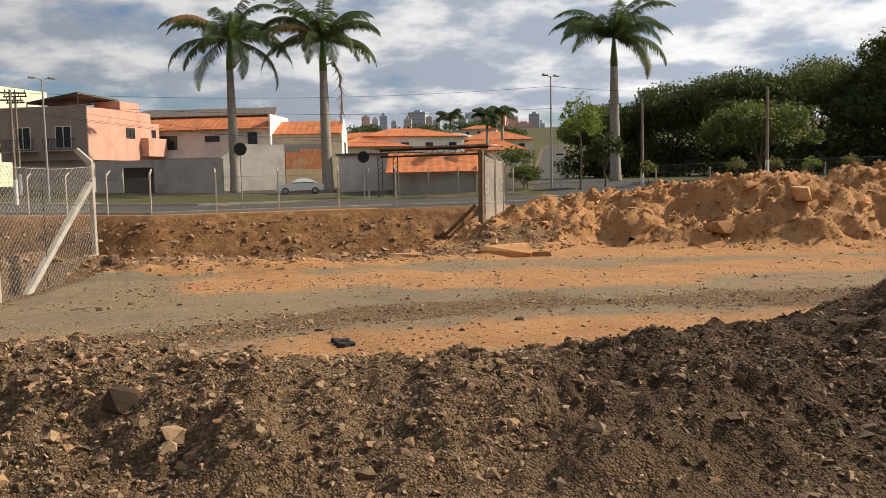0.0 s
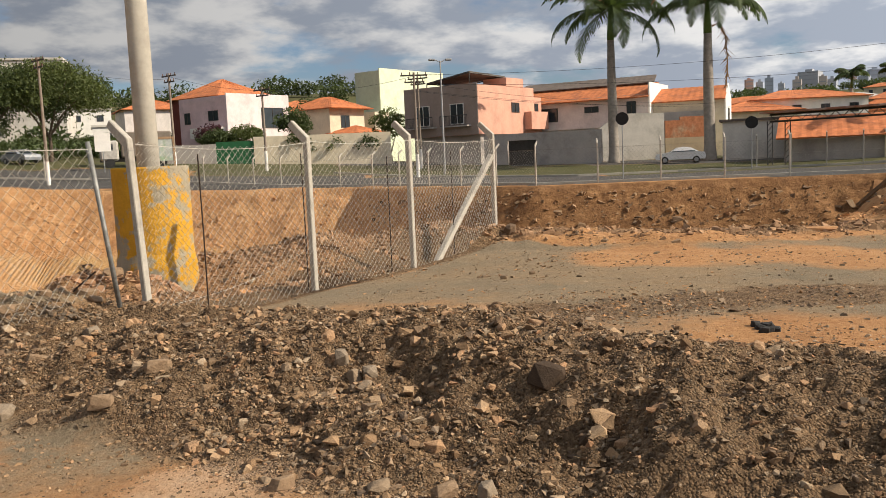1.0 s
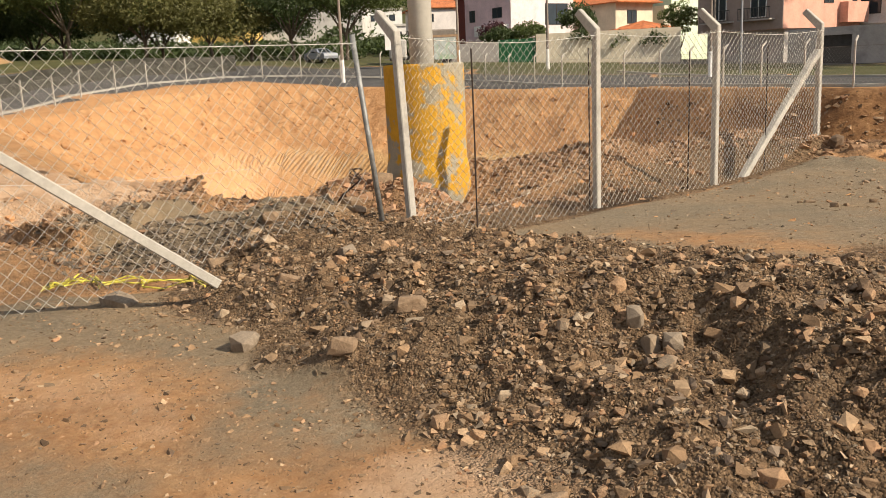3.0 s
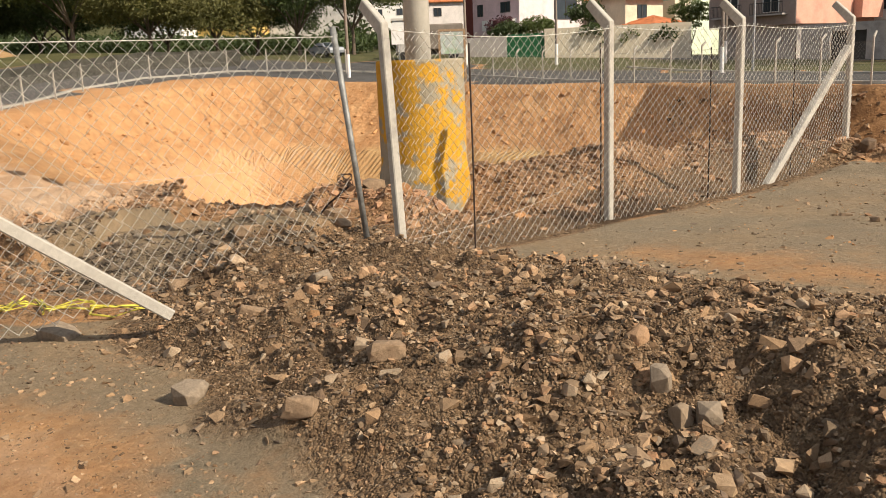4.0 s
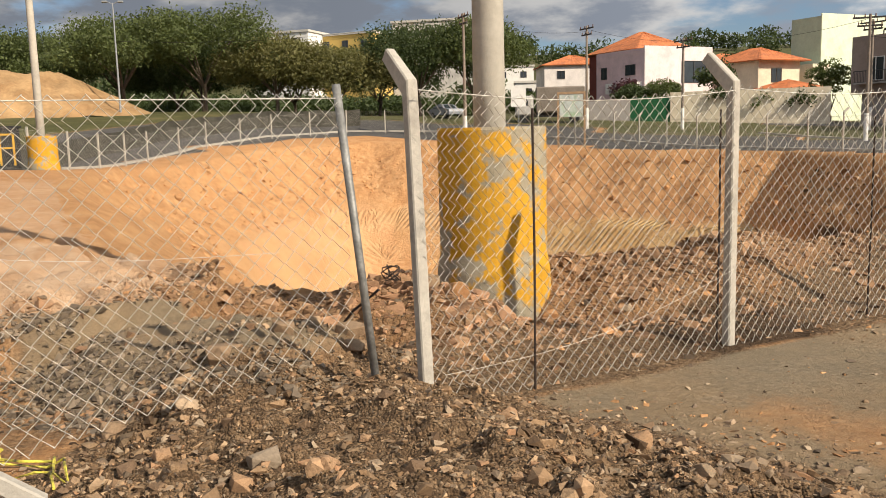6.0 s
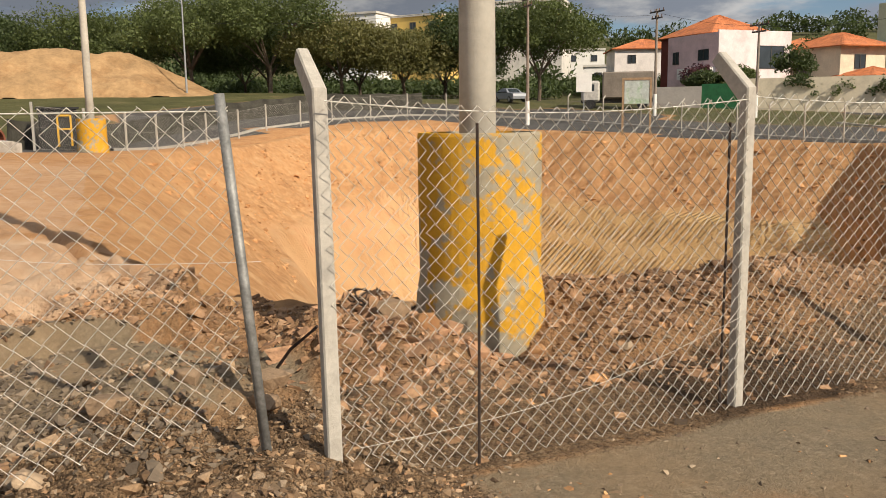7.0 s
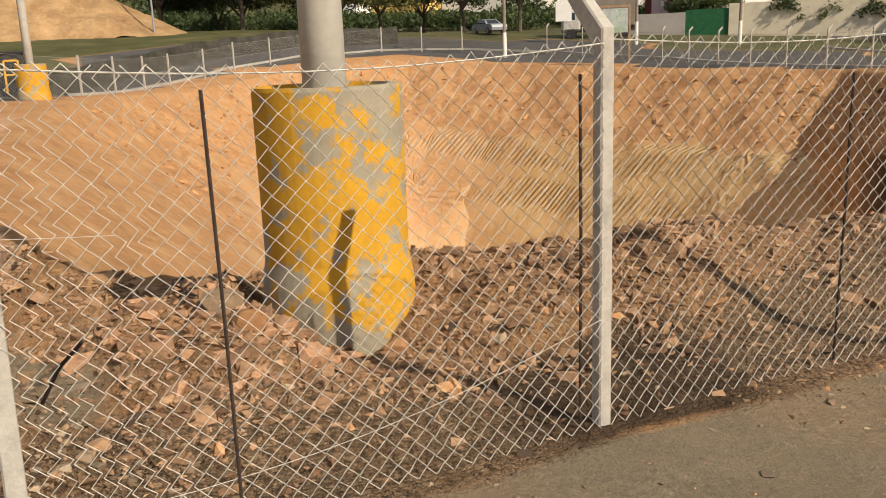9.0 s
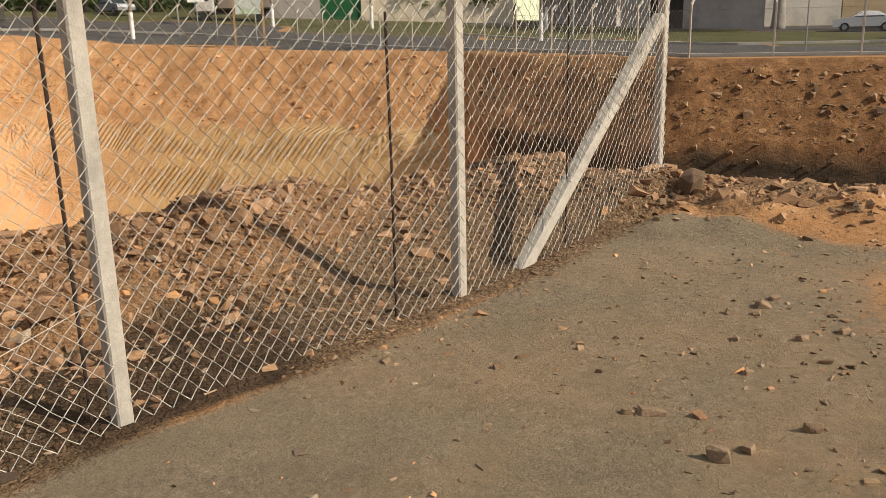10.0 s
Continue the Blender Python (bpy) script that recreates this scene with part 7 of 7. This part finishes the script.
NEAR = (-7.5, 9.5, 3.2, 11.0)
for nm, n, seed, med, spread, lo, hi, mat, lab, det in (
        ("gravel", 12000, 31, 0.0135, 0.55, 0.006, 0.055, STONE_GREY, "loose grey broken stone over the spoil ridge", True),
        ("clods", 30000, 32, 0.0138, 0.60, 0.006, 0.07, STONE_BROWN, "brown clods of earth over the spoil ridge", True),
        ("grit", 12000, 33, 0.009, 0.35, 0.005, 0.02, STONE_GREY, "fine grey grit over the spoil ridge", False),
        ("crumbs", 16000, 34, 0.010, 0.35, 0.005, 0.02, STONE_BROWN, "fine earth crumbs over the spoil ridge", False),
        ("pebbles", 1300, 35, 0.016, 0.45, 0.008, 0.05, STONE_PALE, "pale pebbles strewn over the spoil ridge", True)):
    spots, size = sample(n, seed, NEAR, berm_weight), sizes(n, seed, med, spread, lo, hi)
    # darker stones at the damp end, and a few for the hollow's painted shade
    damp = (damp_and_shade(spots[:, 0], spots[:, 1]) > 0.15 + 0.7 * rng(seed).uniform(0, 1, n)) & (spots[:, 1] < 6.9)
    scatter(nm, lab, spots[~damp], size[~damp], mat, seed, det)
    scatter(nm, lab.replace("over", "in the damp and shade-toned parts of"), spots[damp], size[damp], STONE_DAMP, seed + 50, det)
scatter("gravel", "grey stone crumbs strewn over dusty asphalt", sample(6500, 36, (-4.5, 14, 7.0, 15.5), yard_weight), sizes(6500, 36, 0.017, 0.5, 0.006, 0.07), STONE_GREY, 36)
scatter("crumbs", "orange clay crumbs strewn over dusty asphalt", sample(2600, 37, (-4.5, 16, 7.0, 15.8), yard_weight), sizes(2600, 37, 0.018, 0.5, 0.006, 0.07), STONE_ORANGE, 37)
scatter("grit", "fine grit on the asphalt before the ridge", sample(7000, 38, (-7, 3, 2.2, 8), hollow_weight), sizes(7000, 38, 0.0095, 0.6, 0.004, 0.045), STONE_BROWN, 38)
scatter("clods", "brown clods behind the wire fence", sample(15000, 39, (-10, 1.5, 8.6, 18.5), behind_weight), sizes(15000, 39, 0.025, 0.62, 0.007, 0.11), STONE_RED, 39)
scatter("rubble", "grey broken stone behind the wire fence", sample(4200, 40, (-10, 0.5, 8.6, 18.5), behind_weight), sizes(4200, 40, 0.0135, 0.7, 0.006, 0.08), STONE_GREY, 40)
scatter("gravel", "dark grey broken stone over the hump behind the slack mesh", sample(6500, 48, (-9.5, -4.2, 8.0, 11.6), hump_weight), sizes(6500, 48, 0.021, 0.55, 0.008, 0.085), STONE_SLATE, 48)
scatter("rubble", "orange clay lumps behind the wire fence", sample(700, 41, (-11, 0.5, 9.0, 19.0), behind_weight), sizes(700, 41, 0.02, 0.7, 0.008, 0.11), STONE_ORANGE, 41)
MS = sample(12000, 42, (6.6, 29.5, 9, 23), mound_weight)
scatter("clods", "orange clods over the earth mound", MS, sizes(12000, 42, 0.036, 0.65, 0.012, 0.22), STONE_ORANGE, 42, z=np.maximum(ground(MS[:, 0], MS[:, 1]) - 0.45 * (mound_ridge(MS[:, 0], MS[:, 1]) > 0.12), mound_surface(MS[:, 0], MS[:, 1])))
scatter("clods", "brown clods along the rim of the pit", sample(3600, 43, (-1.5, 10, 15, 18.8), rim_weight), sizes(3600, 43, 0.032, 0.65, 0.01, 0.17), STONE_RED, 43)
scatter("rubble", "brown rubble along the broken edge of the asphalt", sample(380, 46, (-3.0, 4.0, 12.5, 16.6), lambda x, y: smooth(0.4, 0.05, polyline(x, y, [(-2.2, 13.2), (-1.4, 14.8), (-0.7, 16.1), (0.2, 15.9), (2.2, 15.4), (4, 15.3)])[0] + 0.3 * fbm(x, y, 1.5, 3, 209))), sizes(380, 46, 0.02, 0.6, 0.008, 0.11), STONE_BROWN, 46)
scatter("clods", "brown clods along the brink behind the wire fence", sample(2600, 49, (-5.2, 0.2, 13.0, 18.0), lambda x, y: smooth(1.1, 0.3, polyline(x, y, [(-4.6, 14.0), (-3.4, 15.2), (-2.4, 16.2), (-1.2, 16.9), (-0.4, 17.1)])[0]) * (0.3 + 0.7 * smooth(-0.3, 0.3, fbm(x, y, 1.0, 3, 213)))), sizes(2600, 49, 0.034, 0.55, 0.012, 0.13), STONE_RED, 49)
scatter("crumbs", "dark crumbs scattered over the asphalt by the fence", sample(800, 47, (-2.5, 3.5, 9.5, 15.5), lambda x, y: smooth(0.0, -0.3, -(x + 4.4) * 0.876 + (y - 9.75) * 0.483) * (0.15 + smooth(2.2, 0.4, np.hypot(x - 0.4, y - 13.6)))), sizes(800, 47, 0.014, 0.6, 0.006, 0.06), STONE_BROWN, 47)
B = np.array(BANK_SPOTS)
for side, mat, word in ((B[:, 0] < -9, material("slope_clod", (0.47, 0.25, 0.11), 0.95, var=0.2, scale=2, bump=0.4, bump_scale=12, island=0.35), "orange"), (B[:, 0] >= -9, STONE_BROWN, "dark brown")):
    Q = B[side]
    scatter("clods", "%s clods lying on the far slope of the pit" % word, Q[:, :2], sizes(len(Q), 44, 0.085, 0.55, 0.03, 0.32), mat, 44, z=Q[:, 2])
scatter("rubble", "pinkish clay lumps heaped against the big pipe", sample(750, 45, (-7.6, -4.2, 10.7, 13.2), lambda x, y: smooth(1.4, 0.4, np.hypot(x + 5.85, (y - 11.95) * 1.05))), sizes(750, 45, 0.042, 0.6, 0.012, 0.15), material("pink_clay", (0.34, 0.195, 0.11), 0.95, var=0.25, scale=7, bump=0.5, bump_scale=40, island=0.4), 45)


def rock(x, y, dims, rz, mat, label, seed, z=None, tilt=0.0):
    r = rng(seed)
    bm = bmesh.new()
    for q in r.uniform(-1, 1, size=(24, 3)):
        q = q / np.abs(q).max() ** 0.75 * 0.95
        bm.verts.new((q[0] * dims[0], q[1] * dims[1], q[2] * dims[2]))
    bmesh.ops.convex_hull(bm, input=bm.verts)
    bmesh.ops.delete(bm, geom=[v for v in bm.verts if not v.link_faces], context="VERTS")
    bmesh.ops.bevel(bm, geom=list(bm.edges), offset=min(dims) * 0.035, segments=1, affect="EDGES")
    me = bpy.data.meshes.new("rock")
    bm.to_mesh(me)
    bm.free()
    me.materials.append(mat)
    ob = new("rock", me)
    ob.matrix_world = pose(x, y, (g(x, y) if z is None else z) + dims[2] * 0.3, tilt, 0, rz)
    return tagged(ob, label, "rock", "loose rocks")


ROCK_BROWN = material("weathered_brown_rock", (0.27, 0.185, 0.115), 0.92, var=0.25, scale=8, bump=0.6, bump_scale=35, second=(0.19, 0.125, 0.075), second_scale=6)
ROCK_GREY = material("weathered_grey_rock", (0.25, 0.195, 0.14), 0.92, var=0.25, scale=8, bump=0.6, bump_scale=35, second=(0.17, 0.13, 0.09), second_scale=6)
ROCKS = [(-4.33, 7.44, 0.13, 0.11, 0.09, 20, 1, "brown"), (-4.08, 7.93, 0.11, 0.09, 0.08, 60, 0, "brown"), (-3.22, 6.95, 0.07, 0.05, 0.05, 10, 2, "pale"), (-3.84, 7.42, 0.055, 0.045, 0.06, 40, 3, "orange"), (-1.04, 5.0, 0.09, 0.065, 0.05, 15, 2, "pale"), (-4.13, 6.55, 0.15, 0.11, 0.08, 80, 0, "grey"),
         (-3.03, 6.85, 0.14, 0.11, 0.07, 33, 1, "brown"), (-1.61, 5.1, 0.10, 0.08, 0.07, 70, 1, "brown"), (-1.54, 6.68, 0.07, 0.075, 0.10, 5, 0, "grey"), (-1.42, 6.52, 0.06, 0.06, 0.10, 50, 2, "pale"), (-1.31, 6.53, 0.07, 0.07, 0.09, 20, 0, "grey"), (-0.66, 4.86, 0.09, 0.075, 0.07, 25, 1, "brown"), (-0.44, 4.83, 0.075, 0.065, 0.07, 65, 0, "grey"), (-0.08, 4.7, 0.055, 0.035, 0.03, 10, 2, "pale"), (-0.06, 5.9, 0.15, 0.12, 0.10, 35, 4, "dark brown"),
         (-3.2, 6.25, 0.12, 0.09, 0.08, 12, 1, "brown"), (-5.45, 9.6, 0.11, 0.09, 0.09, 40, 1, "brown"), (-5.15, 10.0, 0.15, 0.10, 0.09, 75, 1, "brown"), (-4.95, 9.75, 0.12, 0.10, 0.07, 15, 1, "brown"), (-1.58, 8.6, 0.11, 0.08, 0.05, 30, 1, "brown"), (-5.85, 7.2, 0.19, 0.12, 0.10, 5, 0, "grey"), (-5.2, 8.5, 0.12, 0.09, 0.07, 45, 2, "pale"), (-5.75, 8.4, 0.13, 0.10, 0.08, 70, 1, "brown"),
         (-0.35, 12.18, 0.06, 0.05, 0.06, 10, 1, "brown"), (-0.22, 12.27, 0.04, 0.035, 0.03, 50, 1, "brown"), (-0.6, 12.6, 0.09, 0.05, 0.03, 5, 1, "brown"), (-4.75, 12.6, 0.12, 0.10, 0.09, 30, 3, "orange"), (-5.3, 11.75, 0.16, 0.12, 0.12, 75, 3, "orange"), (-5.75, 11.9, 0.2, 0.16, 0.15, 15, 1, "brown"), (-0.2, 16.6, 0.17, 0.14, 0.13, 40, 4, "dark brown"), (-5.6, 9.2, 0.2, 0.14, 0.11, 28, 1, "brown"),
         (0.08, 14.11, 0.07, 0.05, 0.04, 0, 1, "brown"), (0.15, 14.25, 0.05, 0.04, 0.03, 37, 1, "brown"), (0.02, 13.98, 0.04, 0.03, 0.03, 74, 1, "brown"), (0.05, 12.47, 0.055, 0.04, 0.045, 21, 1, "brown"), (-0.13, 13.09, 0.035, 0.03, 0.02, 58, 1, "brown"), (-0.70, 12.60, 0.04, 0.03, 0.025, 5, 1, "brown"), (0.42, 13.68, 0.05, 0.04, 0.03, 42, 1, "brown"), (-0.13, 13.99, 0.04, 0.035, 0.03, 79, 1, "brown"), (0.20, 13.56, 0.05, 0.03, 0.03, 26, 1, "brown"), (-0.14, 13.57, 0.035, 0.03, 0.025, 63, 1, "brown")]
for k, (x, y, a, b, c, rz, m, word) in enumerate(ROCKS):
    rock(x, y, (a * 0.8, b * 0.8, c * 0.8), rz, (ROCK_GREY, ROCK_BROWN, STONE_PALE, STONE_ORANGE, STONE_DAMP)[m], ("angular %s rock lying loose on the rubble" if k < 31 else "small %s lump lying loose on the asphalt") % word, 700 + k, tilt=12 * ((k % 3) - 1))
BOULDERS = [(7.25, 15.9, 0.62, 0.36, 0.2, -15), (11.3, 21.2, 0.5, 0.42, 0.42, 30), (7.95, 15.5, 0.2, 0.15, 0.11, 0), (13.9, 14.8, 0.34, 0.24, 0.2, 50), (12.2, 15.3, 0.3, 0.26, 0.18, 10), (11.9, 20.8, 0.35, 0.25, 0.2, 60), (5.2, 16.1, 0.4, 0.2, 0.1, -10)]
for k, (x, y, a, b, c, rz) in enumerate(BOULDERS):
    rock(x, y, (a, b, c), rz, STONE_ORANGE if k not in (1,) else STONE_PALE, "large block of orange clay beside the earth mound", 740 + k, z=max(g(x, y) if k in (0, 2, 6) else -9, float(mound_surface(np.array([x]), np.array([y]))[0])) - c * 0.3)
for k in range(7):
    rock(1.95 + 0.06 * (k % 3), 8.15 + 0.07 * (k // 3) + 0.02 * k, (0.055, 0.045, 0.04), 40 * k, material("tar_lump", (0.03, 0.028, 0.027), 0.8, var=0.2, scale=10, bump=0.4), "black lump of broken asphalt on the clay", 760 + k)


# ---- wire scraps and tape ----
def small_rocks():
    """Fist-sized lumps that stand out of the rubble, a few shapes shared."""
    shapes = []
    for k in range(7):
        ob = rock(0, 0, (1.0, 0.78, 0.62), 0, (STONE_BROWN, STONE_GREY, STONE_BROWN, STONE_GREY, STONE_BROWN, STONE_RED, STONE_BROWN)[k], "", 800 + k, z=0)
        shapes.append(ob.data)
        bpy.data.objects.remove(ob)
    r = rng(93)
    spots = sample(190, 93, (-5.5, 6.5, 4.0, 10.0), berm_weight)
    for k, (x, y) in enumerate(spots):
        s = float(np.clip(r.lognormal(math.log(0.040), 0.32), 0.025, 0.08))
        m = int(r.integers(0, 7))
        ob = new("rock", shapes[m])
        ob.matrix_world = pose(x, y, g(x, y) + s * 0.05, r.uniform(-25, 25), r.uniform(-25, 25), r.uniform(0, 360)) @ Matrix.Scale(s, 4)
        tagged(ob, "fist-sized %s lump half sunk in the rubble" % ("brown", "grey", "brown", "grey", "brown", "reddish", "brown")[m], "rock", "loose rocks")


small_rocks()


def scrap(name, pts, r, mat, label, category):
    vs, fs = tube(pts, r, 5)
    ob = new(name, mesh(name, vs, fs, mat))
    return tagged(ob, label, category)


rr = rng(91)
pts, p = [], Vector((-6.15, 11.85, g(-6.15, 11.85) + 0.1))
for k in range(26):
    pts.append(p.copy())
    p = p + Vector((0.07 * math.cos(k * 0.9), 0.07 * math.sin(k * 1.3), 0.05 * math.sin(k * 0.7 + 0.6)))
scrap("bent_wire", pts, 0.007, RUST, "tangle of rusty wire sticking out of the rubble", "wire")
scrap("steel_rod", [(-5.85, 10.6, -0.02), (-5.60, 10.6, 0.26), (-5.33, 10.6, 0.46)], 0.012, RUST, "rusty steel rod sticking slantwise out of the rubble", "steel rod")
pts = [(x, y, g(x, y) + 0.025 + 0.02 * (k % 3)) for k, (x, y) in enumerate((-5.35 - 1.9 * abs(math.sin(k * 0.075)) - 0.05 * math.sin(k * 1.9), 7.7 + 0.11 * math.sin(k * 1.3) + 0.004 * k) for k in range(60))]
scrap("warning_tape", pts, 0.009, material("yellow_tape", (0.60, 0.52, 0.08), 0.5, var=0.5, scale=6, bump=0, second=(0.03, 0.03, 0.03), second_scale=9), "crumpled yellow and black warning tape on the ground", "tape")
pts = [(-16 + 0.62 * k, 10.6 + 0.2 * k, 0.5 - 0.25 * math.sin(math.pi * k / 12) - 0.02 * k) for k in range(13)]
scrap("guide_string", pts, 0.003, WHITE, "thin white string stretched across the ground", "string")

pts = [Vector((-4.25, 9.8, 0.12)).lerp(Vector((-2.95, 12.1, 0.55)), k / 10) + Vector((0.03, -0.03, -0.12 * math.sin(math.pi * k / 10))) for k in range(11)]
scrap("loose_wire", pts, 0.0016, WIRE, "loose galvanised wire sagging across the mesh", "wire")


# ---- odds and ends across the pit ----
def clay_pipe(x, y, rz):
    z = g(x, y)
    t = thing("clay_pipe", "short wide pipe of broken red-brown clay lying on its side", "clay pipe", (x, y, z), rz)
    red = material("red_brown_clay", (0.20, 0.07, 0.04), 0.9, var=0.35, scale=3, bump=0.6, bump_scale=14, second=(0.33, 0.17, 0.10), second_scale=2.0)
    vs, fs = [], []
    n = 20
    for px, r in ((-0.85, 0.46), (-0.7, 0.47), (0.7, 0.43), (0.85, 0.42), (0.85, 0.35), (-0.85, 0.38)):
        vs += [(px, r * math.cos(2 * math.pi * k / n), 0.42 + r * math.sin(2 * math.pi * k / n)) for k in range(n)]
    for i in range(6):
        fs += [(i * n + k, i * n + (k + 1) % n, ((i + 1) % 6) * n + (k + 1) % n, ((i + 1) % 6) * n + k) for k in range(n)]
    raw("pipe_wall", vs, fs, red, t)


clay_pipe(-33.2, 21.9, 10)
rock(-31.2, 21.8, (0.55, 0.4, 0.34), 20, CONCRETE, "pale lump of broken concrete beside the clay pipe", 790)
